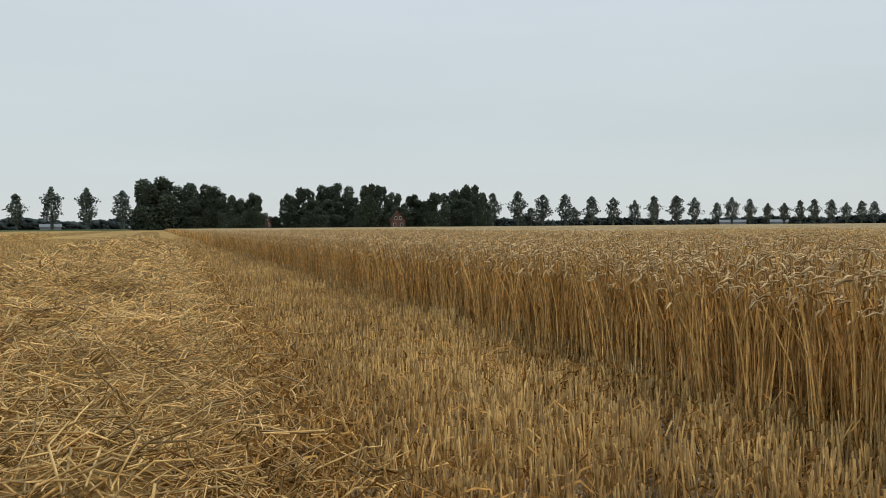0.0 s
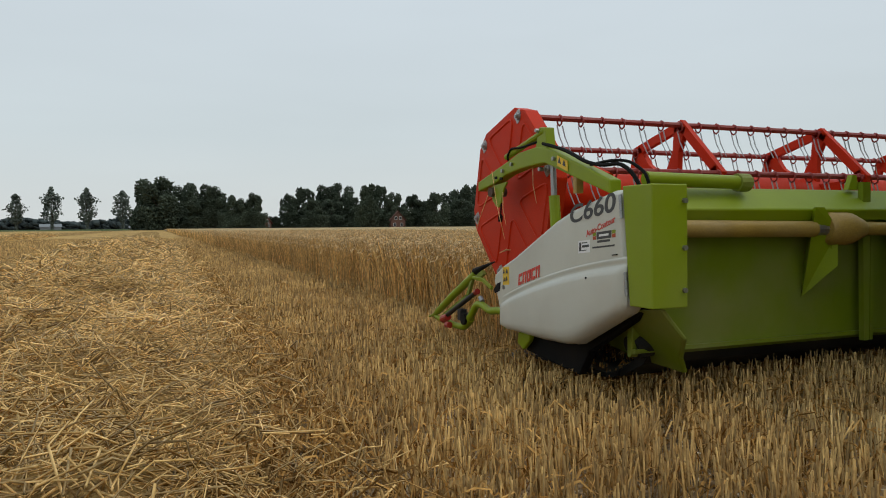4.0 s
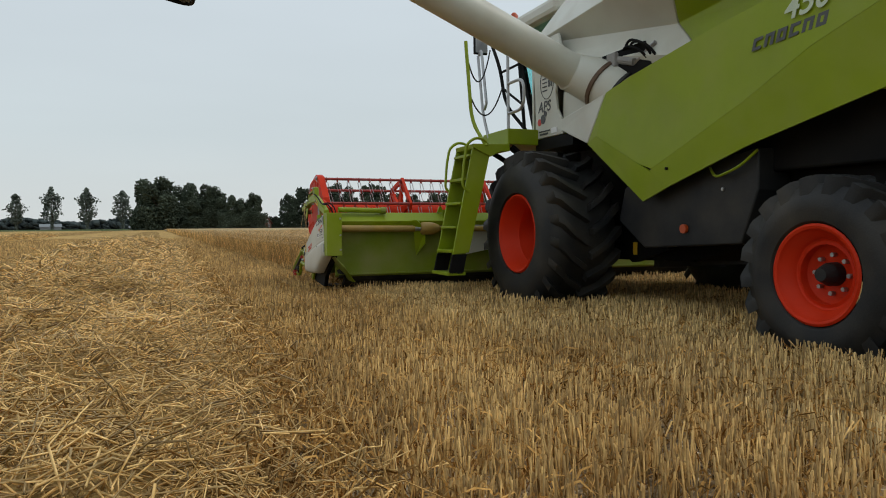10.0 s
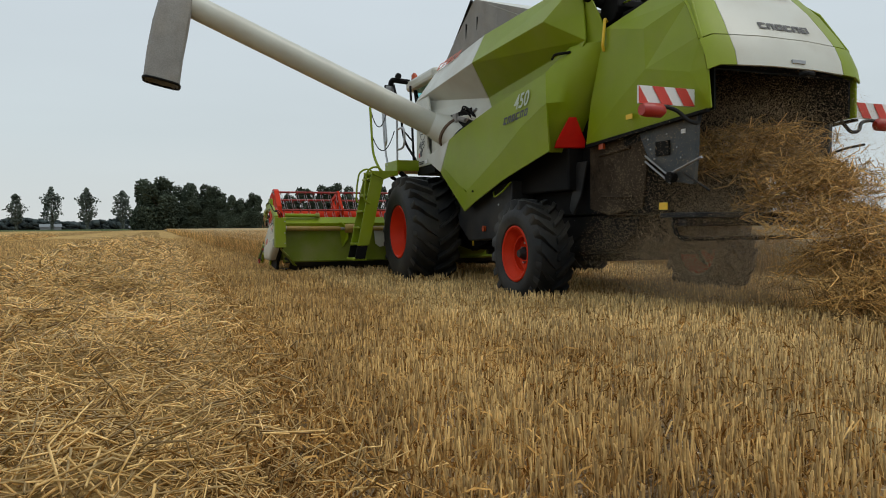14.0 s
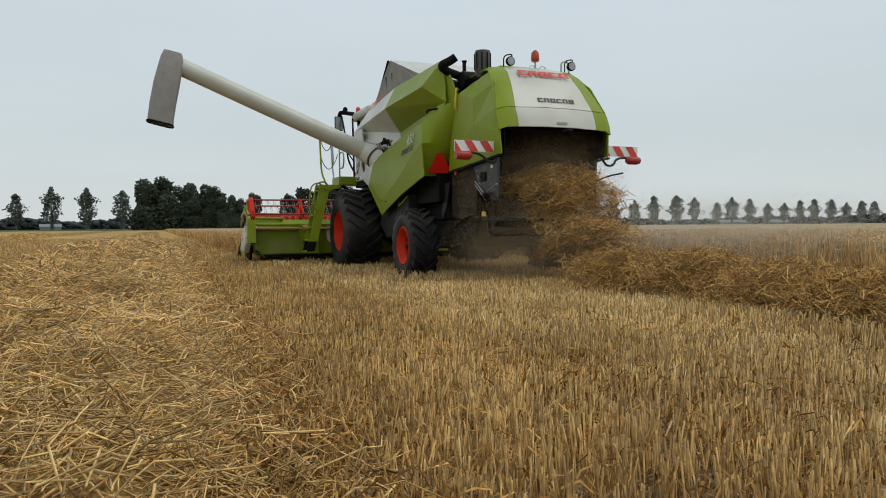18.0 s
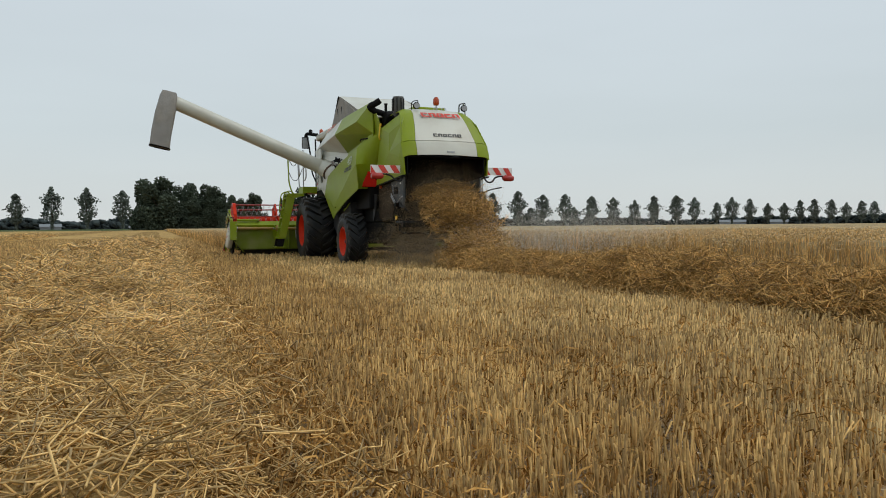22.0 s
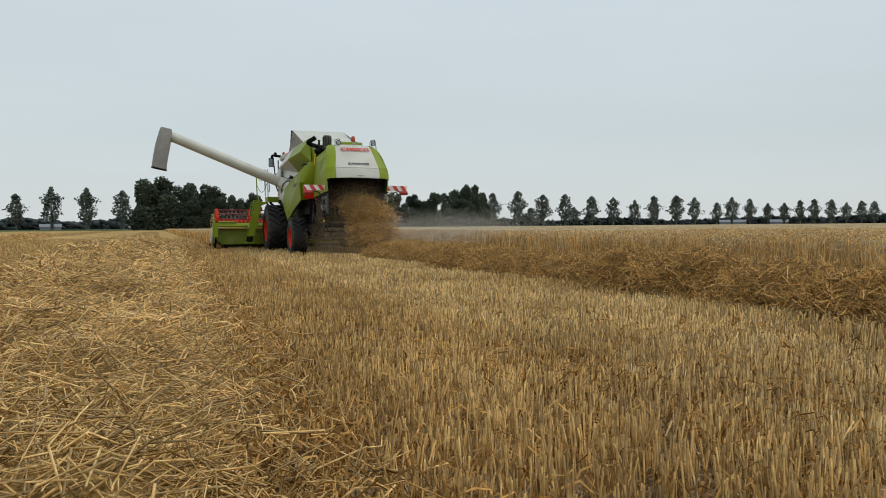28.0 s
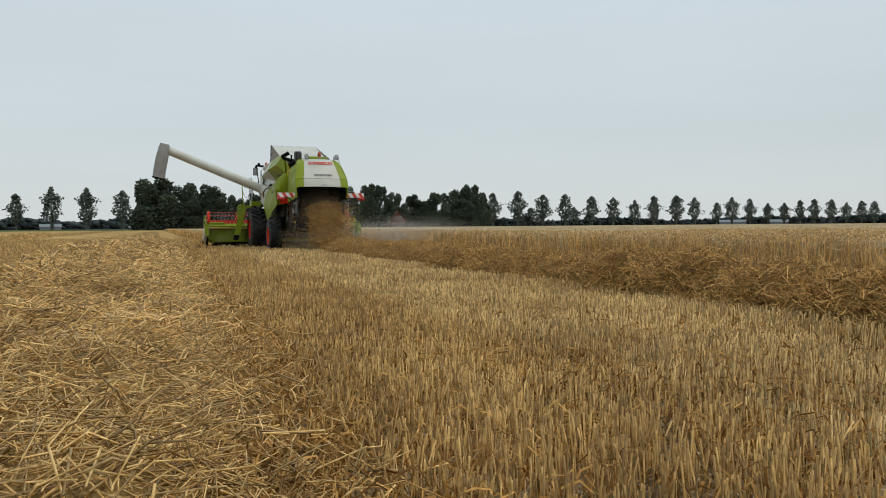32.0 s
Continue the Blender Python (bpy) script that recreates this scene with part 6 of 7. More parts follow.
def build_header():
    t = thing("cutting_header", "wide lime-green cutting header with a red reel and pale end panel", "header")
    # trough
    bm = side(bmesh.new(), [(2.36, 0.145), (2.36, 0.17), (3.00, 0.15), (3.42, 0.105), (3.42, 0.085), (3.00, 0.125)], -3.22, 3.22)
    part("floor_pan", bm, M_DARK, t, "worn dark floor of the header")
    bm = side(bmesh.new(), [(2.10, 0.33), (2.10, 1.12), (2.06, 1.12), (2.06, 0.32), (2.08, 0.30), (2.10, 0.30)], -3.28, 3.28)
    trough = part("trough", bm, M_GREEN_SHADED, t, "lime-green back wall of the header", bevel=0.006)
    # down-facing sheet in dark grey: its shade is put into the colour
    part("underside", side(bmesh.new(), [(2.11, 0.325), (2.11, 0.298), (2.16, 0.24), (2.35, 0.145), (2.355, 0.18)], -3.14, 3.14), M_DARK, trough, "underside of the trough, dark for its shade")
    part("hem", side(bmesh.new(), [(2.035, 0.345), (2.057, 0.345), (2.057, 0.318), (2.035, 0.325)], -3.28, 3.0), M_GREEN_SHADED, trough)
    bm = side(bmesh.new(), [(1.93, 1.01), (2.06, 1.12), (2.06, 0.98), (1.96, 0.95)], -3.30, 3.38)
    part("top_beam", bm, M_GREEN, t, bevel=0.008)
    for x in (-1.75, 1.75):
        part("rib", box(bmesh.new(), x - 0.012, x + 0.012, 1.99, 2.055, 0.30, 0.96), M_GREEN_SHADED, t)
    # end panels and rear end boxes
    for s in (-1, 1):
        yz = [(1.875, 1.095), (1.95, 1.095), (2.284, 1.017), (2.438, 0.965), (2.911, 0.755), (3.07, 0.695), (3.165, 0.645), (3.185, 0.60), (3.13, 0.47), (3.07, 0.345), (3.02, 0.332), (2.60, 0.330), (2.28, 0.345), (1.87, 0.545), (1.826, 0.60)]
        bm = bmesh.new()
        inner = [bm.verts.new((s * 3.38, y, z)) for y, z in yz]
        outer = [bm.verts.new((s * 3.45, y, z)) for y, z in yz]
        cy, cz = 2.40, 0.70
        crown = [bm.verts.new((s * 3.475, cy + (y - cy) * 0.97, cz + (z - cz) * 0.95)) for y, z in yz]
        n = len(yz)
        bm.faces.new(inner)
        for i in range(n):
            k = (i + 1) % n
            bm.faces.new((inner[i], inner[k], outer[k], outer[i]))
            bm.faces.new((outer[i], outer[k], crown[k], crown[i]))
        bm.faces.new(crown)
        ep = part("end_panel", bm, M_WHITE, t, "pale grey moulded end panel", bevel=0.012)
        # lower half pressed out below a curved crease, rolled under at its bottom edge
        bm = bmesh.new()
        cols = []
        for y in np.concatenate([[1.834, 1.838, 1.846, 1.858, 1.872, 1.89], np.arange(1.93, 3.06, 0.06), [3.07, 3.09]]):
            crease = 0.772 - 0.1139 * (y - 1.856) - 0.0982 * (y - 1.856) ** 2
            foot = float(np.interp(y, (1.826, 1.87, 2.20, 2.28, 2.36, 2.60, 3.02, 3.10), (0.590, 0.543, 0.380, 0.350, 0.338, 0.329, 0.331, 0.350)))
            depth = 0.036 * min(1.0, (y - 1.834) / 0.030) ** 0.6 * min(1.0, max(0.0, (3.09 - y) / 0.22)) ** 0.7
            drop = crease - foot
            prof = [(crease + 0.026, -0.02), (crease + 0.020, 0.16), (crease + 0.014, 0.20), (crease + 0.004, 0.10), (crease - 0.006, 0.04), (crease - 0.012, 0.10), (crease - 0.024, 0.60), (crease - 0.036, 0.92), (crease - 0.052, 0.98), (crease - 0.30 * drop, 1.0), (crease - 0.55 * drop, 1.0),
                    (foot + 0.22 * drop, 0.98), (foot + 0.12 * drop, 0.86), (foot + 0.05 * drop, 0.45), (foot - 0.001, -0.35), (foot - 0.004, -1.6)]
            cols.append([bm.verts.new((s * (3.4735 + depth * d), y, z)) for z, d in prof])
        for p, q in zip(cols, cols[1:]):
            for k in range(len(p) - 1):
                bm.faces.new((p[k], p[k + 1], q[k + 1], q[k]))
        bmesh.ops.recalc_face_normals(bm, faces=bm.faces)
        part("bulge", bm, M_WHITE, ep, "pressed-out lower half of the end panel", smooth=True)
        bm = side(bmesh.new(), [(1.66, 0.585), (1.816, 0.585), (1.869, 1.11), (1.665, 1.11)], min(s * 3.29, s * 3.475), max(s * 3.29, s * 3.475))
        eb = part("end_box", bm, M_GREEN, t, "lime-green box at the rear corner", bevel=0.006)
        part("end_wall", box(bmesh.new(), min(s * 3.29, s * 3.375), max(s * 3.29, s * 3.375), 1.875, 2.10, 0.62, 1.09), M_GREEN, t)
        bolts = bolt_row(bmesh.new(), [(s * 3.31, 1.657, z, "y") for z in (0.66, 0.84, 1.04)])
        part("bolt", bolts, M_STEEL, eb)
        bm = slab(bmesh.new(), [(s * (2.84 + 0.90 * z), y, z) for y, z in ((1.72, 0.575), (1.91, 0.555), (2.30, 0.40), (2.49, 0.30), (2.28, 0.25), (1.93, 0.235), (1.87, 0.32), (1.72, 0.44))], (s * 0.03, 0, 0))
        wall = [(1.80, 0.95), (2.30, 0.95), (2.95, 0.66), (3.06, 0.55), (3.02, 0.28), (2.96, 0.20), (2.40, 0.16), (2.30, 0.30), (1.80, 0.58)]
        # wall coloured black: the shadow under the end panel is put into it
        part("side_wall", slab(bmesh.new(), [(s * 3.31, y, z) for y, z in wall], (s * 0.05, 0, 0)), M_BLACK, t, "side wall of the header, black for the shadow below the panel", bevel=0.006)
        part("lip", slab(bmesh.new(), [(s * 3.385, 3.20, 0.605), (s * 3.455, 3.20, 0.605), (s * 3.455, 3.075, 0.32), (s * 3.385, 3.075, 0.32)], (0, -0.022, 0.004)), M_GREEN, t, "lime-green front lip of the end panel", bevel=0.004)
        part("runner", slab(bmesh.new(), [(s * 3.37, 3.00, 0.31), (s * 3.37, 2.84, 0.32), (s * 3.37, 2.86, 0.27), (s * 3.37, 2.94, 0.21), (s * 3.37, 3.01, 0.24)], (s * 0.03, 0, 0)), M_GREEN, t, "lime-green runner shoe", bevel=0.01)
        sk = part("skid", bm, M_GREEN_SHADED, t, "dusty green skid under the header end", bevel=0.01)
        part("pivot", tube(bmesh.new(), [(s * 3.17, 2.10, 0.37), (s * 3.25, 2.10, 0.34)], [0.078, 0.062], 16), M_DARK, sk)
        for y, z in ((1.871, 1.02), (1.834, 0.68)):
            hg = [(s * 3.480, y + 0.1 * dz, z + dz) for dz in (-0.052, -0.020, -0.018, -0.016, 0.016, 0.018, 0.020, 0.052)]
            part("hinge", tube(bmesh.new(), hg, [0.008, 0.008, 0.005, 0.008, 0.008, 0.005, 0.008, 0.008], 10), M_STEEL, ep, "bright steel hinge")
        if s < 0:
            side_pose = lambda y, z, tilt=0.0: Matrix.LocRotScale((-3.4764, y, z), Euler((radians(90), 0, radians(-90))), None) @ pose(0, 0, 0, 0, 0, tilt)
            lettering("letters", "C660", 0.136, side_pose(2.118, 1.010, 8.5) @ Matrix.Diagonal((1.30, 0.88, 1, 1)), ep, M_PRINT_DARK, "dark grey model letters")
            lettering("letters", "Auto-Contour", 0.041, side_pose(2.037, 0.930, 17), ep, M_PRINT_RED, "red script")
            word_blocks("maker_mark", ep, (-3.4748, 2.850, 0.596), (0, -1, 0.27), (0, 0.12, 1), 5, 0.26, 0.062, M_PRINT_RED, gap=0.12)
            for y0, y1, z0, z1, m in ((2.122, 2.222, 0.812, 0.872, M_STICKER), (1.948, 2.066, 0.868, 0.902, M_PRINT_DARK), (1.960, 2.060, 0.852, 0.863, M_PRINT_DARK), (1.925, 2.100, 0.828, 0.836, M_PRINT_DARK), (1.917, 1.944, 0.886, 0.902, M_GREEN), (2.070, 2.097, 0.886, 0.902, M_GREEN),
                                      (1.917, 1.944, 0.868, 0.885, M_ORANGE), (2.070, 2.097, 0.868, 0.885, M_ORANGE), (2.130, 2.188, 0.838, 0.850, M_PRINT_DARK), (2.142, 2.190, 0.858, 0.863, M_PRINT_DARK), (2.150, 2.195, 0.822, 0.826, M_PRINT_DARK), (2.196, 2.214, 0.822, 0.864, M_PRINT_DARK), (1.97, 2.046, 0.880, 0.890, M_STICKER), (2.962, 3.045, 0.672, 0.778, M_YELLOW)):
                rise = 0.0008 if y0 > 2.125 and m is M_PRINT_DARK or y0 == 1.97 else 0.0
                part("sticker", slab(bmesh.new(), [(-3.4742, y, z + 0.09 * (2.1 - y)) for y, z in ((y0, z0), (y1, z0), (y1, z1), (y0, z1))], (-0.0014 - rise, 0, 0)), m, ep)
            part("slot", slab(bmesh.new(), [(-3.474, 1.90, 0.810), (-3.474, 1.94, 0.805), (-3.474, 1.94, 0.801), (-3.474, 1.90, 0.806)], (-0.006, 0, 0)), M_BLACK, ep)
            part("plug", tube(bmesh.new(), [(-3.505, 2.105, 0.69), (-3.512, 2.105, 0.69)], 0.006, 8), M_BLACK, ep)
            part("lock_recess", slab(bmesh.new(), [(-3.474, 3.165, 0.552), (-3.474, 3.150, 0.528), (-3.474, 3.085, 0.548), (-3.474, 3.072, 0.604), (-3.474, 3.120, 0.590)], (-0.005, 0, 0)), M_BLACK, ep, "dark grip recess", bevel=0.003)
            for yy, zz in ((3.022, 0.668), (2.985, 0.672), (3.018, 0.622), (2.988, 0.628)):
                part("pictogram", slab(bmesh.new(), [(-3.480, yy + 0.013, zz - 0.014), (-3.480, yy - 0.013, zz - 0.010), (-3.480, yy, zz + 0.014)], (-0.001, 0, 0)), M_PRINT_DARK, ep)
            part("bolt", tube(bmesh.new(), [(-3.47, 3.03, 0.575), (-3.485, 3.03, 0.575)], 0.012, 8), M_STEEL, ep)
        # crop divider
        dv = part("divider", tube(bmesh.new(), bend([(s * 3.42, 3.05, 0.425), (s * 3.44, 3.21, 0.415), (s * 3.44, 3.30, 0.400), (s * 3.44, 3.42, 0.432), (s * 3.44, 3.50, 0.425), (s * 3.44, 3.57, 0.360), (s * 3.43, 3.70, 0.270)]), 0.024, 10), M_GREEN, t, "lime-green crop divider", smooth=True)
        part("divider_bar", tube(bmesh.new(), bend([(s * 3.43, 3.62, 0.315), (s * 3.43, 3.72, 0.245), (s * 3.42, 3.90, 0.232), (s * 3.42, 4.06, 0.238), (s * 3.42, 4.30, 0.250)]), [0.026] * 6 + [0.022] * 10 + [0.016], 10), M_GREEN, dv, "scuffed lower divider tube", smooth=True)
        part("divider_bar", tube(bmesh.new(), [(s * 3.42, 4.43, 0.238), (s * 3.42, 4.33, 0.262), (s * 3.42, 4.24, 0.302), (s * 3.41, 3.96, 0.448), (s * 3.40, 3.59, 0.622)], [0.007, 0.014, 0.026, 0.027, 0.027], 16), M_GREEN, dv, "lime-green pointed upper bar", smooth=True)
        part("divider_cap", tube(bmesh.new(), [(s * 3.40, 3.61, 0.628), (s * 3.39, 3.50, 0.668), (s * 3.37, 3.37, 0.708)], [0.028, 0.014, 0.004], 10), M_BLACK, dv, "thin black rubber flap", smooth=True)
        part("divider_plate", slab(bmesh.new(), [(s * 3.40, 3.60, 0.592), (s * 3.40, 3.46, 0.650), (s * 3.40, 3.43, 0.628), (s * 3.40, 3.54, 0.575)], (s * 0.02, 0, 0)), M_GREEN_SHADED, dv)
        part("divider_bar", slab(bmesh.new(), [(s * 3.43, 3.56, 0.606), (s * 3.43, 3.40, 0.604), (s * 3.45, 3.23, 0.566), (s * 3.45, 3.23, 0.542), (s * 3.43, 3.40, 0.578), (s * 3.43, 3.56, 0.590)], (s * 0.018, 0, 0)), M_GREEN, dv, "flat pale stay of the divider", bevel=0.004)
        part("divider_bar", tube(bmesh.new(), [(s * 3.45, 4.05, 0.276), (s * 3.45, 3.50, 0.499)], 0.017, 10), M_DARK, dv, "dark spring rod", smooth=True)
        part("divider_bar", slab(bmesh.new(), [(s * 3.405, 4.22, 0.262), (s * 3.405, 3.71, 0.475), (s * 3.405, 3.70, 0.448), (s * 3.405, 4.20, 0.248)], (s * 0.015, 0, 0)), M_GREEN_SHADED, dv)
        part("divider_bar", slab(bmesh.new(), [(s * 3.40, 3.66, 0.56), (s * 3.40, 3.62, 0.575), (s * 3.40, 3.70, 0.44), (s * 3.40, 3.74, 0.43)], (s * 0.02, 0, 0)), M_GREEN_SHADED, dv)
        part("spring_seat", box(bmesh.new(), min(s * 3.42, s * 3.47), max(s * 3.42, s * 3.47), 3.70, 3.765, 0.29, 0.37), M_DARK, dv, bevel=0.008)
        part("spring_seat", tube(bmesh.new(), [(s * 3.41, 3.67, 0.31), (s * 3.47, 3.67, 0.31)], 0.042, 12), M_BLACK, dv)
        part("reflector", tube(bmesh.new(), [(s * 3.45, 3.49, 0.503), (s * 3.45, 3.465, 0.513)], 0.020, 10), M_TIP, dv)
        part("reflector", tube(bmesh.new(), [(s * 3.45, 4.07, 0.262), (s * 3.45, 3.98, 0.288)], [0.030, 0.026], 12), M_TIP, dv, "red plastic spring end")
        part("reflector", tube(bmesh.new(), [(s * 3.46, 3.98, 0.232), (s * 3.46, 3.92, 0.236)], 0.022, 12), M_TIP, dv)
        part("bolt", tube(bmesh.new(), [(s * 3.44, 3.445, 0.475), (s * 3.44, 3.41, 0.452)], 0.016, 8), M_STEEL, dv)
        # reel arm
        ar = part("reel_arm", slab(bmesh.new(), [(s * 3.36, 3.49, 1.224), (s * 3.36, 3.061, 1.325), (s * 3.36, 2.927, 1.360), (s * 3.36, 2.72, 1.374), (s * 3.36, 2.61, 1.358), (s * 3.36, 2.445, 1.303), (s * 3.36, 2.03, 1.150), (s * 3.36, 2.03, 1.085), (s * 3.36, 2.382, 1.195), (s * 3.36, 2.614, 1.272), (s * 3.36, 2.668, 1.276), (s * 3.36, 2.906, 1.266), (s * 3.36, 3.085, 1.245), (s * 3.36, 3.257, 1.200), (s * 3.36, 3.49, 1.162)], (s * 0.07, 0, 0)), M_GREEN, t, "bent lime-green reel arm", bevel=0.008)
        part("gusset", slab(bmesh.new(), [(s * 3.365, 2.61, 1.34), (s * 3.365, 2.632, 1.470), (s * 3.365, 2.700, 1.478), (s * 3.365, 2.745, 1.36)], (s * 0.058, 0, 0)), M_GREEN, ar, bevel=0.005)
        for yy, zz in ((3.22, 1.235), (3.15, 1.225)):
            part("slot", box(bmesh.new(), min(s * 3.428, s * 3.434), max(s * 3.428, s * 3.434), yy - 0.016, yy + 0.016, zz - 0.008, zz + 0.008), M_BLACK, ar)
        part("bearing", tube(bmesh.new(), [(s * 3.33, 3.30, REEL_Z + 0.02), (s * 3.44, 3.29, REEL_Z + 0.02)], 0.030, 14), M_RUST, ar, "worn dark shaft end", smooth=True)
        part("gusset", slab(bmesh.new(), [(s * 3.405, 3.325, 1.135), (s * 3.405, 3.30, 1.095), (s * 3.405, 3.255, 1.06), (s * 3.405, 3.215, 1.05), (s * 3.405, 3.19, 1.075), (s * 3.405, 3.15, 1.16), (s * 3.405, 3.10, 1.205), (s * 3.405, 3.30, 1.19)], (s * 0.012, 0, 0)), M_GREEN, ar, "slotted quadrant plate", bevel=0.003)
        part("slide_rod", tube(bmesh.new(), [(s * 3.41, 2.66, 1.450), (s * 3.41, 3.115, 1.352)], 0.019, 10), M_GREEN, ar)
        part("lift_ram", tube(bmesh.new(), [(s * 3.36, 2.62, 0.88), (s * 3.36, 2.645, 1.10)], 0.030, 10), M_GREEN, ar)
        part("ram_rod", tube(bmesh.new(), [(s * 3.36, 2.645, 1.10), (s * 3.36, 2.655, 1.28)], 0.017, 10), M_STEEL, ar)
        part("link", tube(bmesh.new(), [(s * 3.34, 2.50, 1.28), (s * 3.30, 2.22, 1.17)], 0.03, 8), M_RED, ar)
        part("hose", tube(bmesh.new(), bend([(s * 3.42, 2.66, 1.385), (s * 3.42, 2.42, 1.325), (s * 3.42, 2.23, 1.245), (s * 3.41, 2.10, 1.220), (s * 3.38, 2.02, 1.228), (s * 3.36, 1.95, 1.18), (s * 3.34, 1.91, 1.10)]), 0.010, 6), M_BLACK, ar)
        part("hose", tube(bmesh.new(), bend([(s * 3.40, 2.23, 1.235), (s * 3.38, 2.08, 1.245), (s * 3.35, 1.98, 1.235), (s * 3.32, 1.90, 1.17), (s * 3.31, 1.89, 1.10)]), 0.008, 6), M_BLACK, ar)
        part("hose", tube(bmesh.new(), bend([(s * 3.42, 2.72, 1.40), (s * 3.43, 2.90, 1.385), (s * 3.43, 3.02, 1.395), (s * 3.43, 3.07, 1.35), (s * 3.42, 3.06, 1.31)]), 0.007, 6), M_BLACK, ar)
        part("knob", tube(bmesh.new(), [(s * 3.41, 3.19, 1.08), (s * 3.41, 3.20, 1.01), (s * 3.41, 3.203, 0.998), (s * 3.41, 3.207, 0.965)], [0.005, 0.005, 0.016, 0.014], 8), M_BLACK, ar)
        part("clip", box(bmesh.new(), s * 3.40 - 0.02, s * 3.40 + 0.02, 2.325, 2.355, 1.10, 1.19), M_GUARD, ar)
        for yy, zz in ((2.665, 1.245), (2.70, 1.46), (3.0, 1.30), (3.12, 1.27), (2.52, 1.29)):
            part("bolt", tube(bmesh.new(), [(s * 3.42, yy, zz), (s * 3.445, yy, zz)], 0.011, 8), M_STEEL, ar)
        for a, c in (((3.25, 1.28), (3.07, 0.86)), ((3.31, 1.13), (3.53, 0.82)), ((3.10, 1.14), (3.05, 0.94)), ((2.73, 1.26), (2.68, 1.06))):
            part("caught_straw", tube(bmesh.new(), [(s * 3.445, *a), (s * 3.452, (a[0] + c[0]) / 2 + 0.01, (a[1] + c[1]) / 2), (s * 3.45, *c)], [0.0022, 0.002, 0.0012], 5), M_STRAW, ar, "straw caught on the arm")
        for yy in (2.46, 2.415):
            part("pictogram", slab(bmesh.new(), [(s * 3.4365, yy + 0.014, 1.238 + (yy - 2.385) * 0.37), (s * 3.4365, yy - 0.014, 1.238 + (yy - 2.413) * 0.37), (s * 3.4365, yy, 1.268 + (yy - 2.40) * 0.37)], (s * 0.002, 0, 0)), M_PRINT_DARK, ar)
        part("sticker", slab(bmesh.new(), [(s * 3.432, 2.485, 1.303), (s * 3.432, 2.385, 1.266), (s * 3.432, 2.385, 1.213), (s * 3.432, 2.485, 1.250)], (s * 0.004, 0, 0)), M_YELLOW, ar)
        part("top_tube", tube(bmesh.new(), [(s * 3.25, 2.0, 1.155), (s * 2.66, 2.0, 1.145)], 0.034, 14), M_GREEN, t, "lime-green tube on the back beam", smooth=True)
        part("tube_end", tube(bmesh.new(), [(s * 2.70, 2.0, 1.145), (s * 2.63, 2.0, 1.145)], 0.045, 12), M_GREEN_SHADED, t)
    # drive shaft along the back
    dr = part("drive_shaft", tube(bmesh.new(), [(-3.25, 1.93, 0.92), (-2.26, 1.93, 0.91)], 0.042, 14), M_GUARD, t, "ochre plastic guard of the drive shaft", smooth=True)
    part("shaft_cone", tube(bmesh.new(), [(-2.18, 1.93, 0.91), (-2.15, 1.93, 0.91), (-2.02, 1.93, 0.91), (-1.92, 1.93, 0.91)], [0.06, 0.085, 0.085, 0.05], 16), M_GUARD, dr, smooth=True)
    part("shaft_guard", tube(bmesh.new(), [(-1.90, 1.93, 0.91), (-0.85, 1.88, 0.89)], 0.036, 12), M_GUARD, dr, smooth=True)
    part("shaft_joint", tube(bmesh.new(), [(-2.27, 1.93, 0.91), (-2.17, 1.93, 0.91)], 0.034, 10), M_STEEL, dr)
    part("shaft_collar", tube(bmesh.new(), [(-3.29, 1.93, 0.92), (-3.24, 1.93, 0.92)], 0.05, 12), M_STEEL, dr)
    part("bracket", slab(bmesh.new(), [(-2.30, 1.88, 1.02), (-2.24, 1.88, 1.02), (-2.12, 1.90, 0.90), (-2.12, 1.90, 0.72), (-2.20, 2.05, 0.55), (-2.20, 2.0, 0.90)], (0.02, 0.03, 0.0)), M_GREEN, t, "lime-green shaft bracket")
    part("bracket", slab(bmesh.new(), [(-1.90, 2.02, 1.12), (-1.82, 2.02, 1.12), (-1.84, 2.02, 1.20), (-1.87, 2.02, 1.20)], (0, 0.03, 0)), M_GREEN, t)
    part("hook", slab(bmesh.new(), [(-1.84, 1.98, 1.16), (-1.78, 1.98, 1.16), (-1.78, 1.98, 0.30), (-1.82, 1.98, 0.30)], (0, 0.03, 0)), M_GREEN_SHADED, t)
    part("centre_plate", slab(bmesh.new(), [(-1.62, 1.96, 0.98), (-0.6, 1.96, 1.02), (-0.6, 1.96, 0.72), (-1.50, 1.96, 0.56), (-1.58, 1.96, 0.62)], (0, 0.02, 0)), M_WHITE, t, "pale grey plate beside the feeder")
    bm = bmesh.new()
    for k in range(5):
        tube(bm, bend([(-0.98 - k * 0.03, 1.92, 1.25 - k * 0.02), (-1.08 - k * 0.02, 1.84, 1.18), (-1.12 + k * 0.03, 1.86, 1.05), (-0.95, 1.8 - k * 0.02, 1.0)]), 0.012, 6)
    part("hose", bm, M_BLACK, t, "bundle of black hydraulic hoses")
    # knife, feeding auger
    bm = bmesh.new()
    box(bm, -3.24, 3.24, 3.38, 3.45, 0.08, 0.105)
    for k in range(88):
        x = -3.22 + k * 0.074
        slab(bm, [(x - 0.012, 3.44, 0.085), (x + 0.012, 3.44, 0.085), (x, 3.56, 0.09)], (0, 0, 0.018))
    part("cutter_bar", bm, M_STEEL, t, "steel cutter bar with fingers")
    bm = tube(bmesh.new(), [(-3.32, 2.62, 0.48), (3.32, 2.62, 0.48)], 0.16, 20)
    part("feed_auger", bm, M_GREEN_SHADED, t)
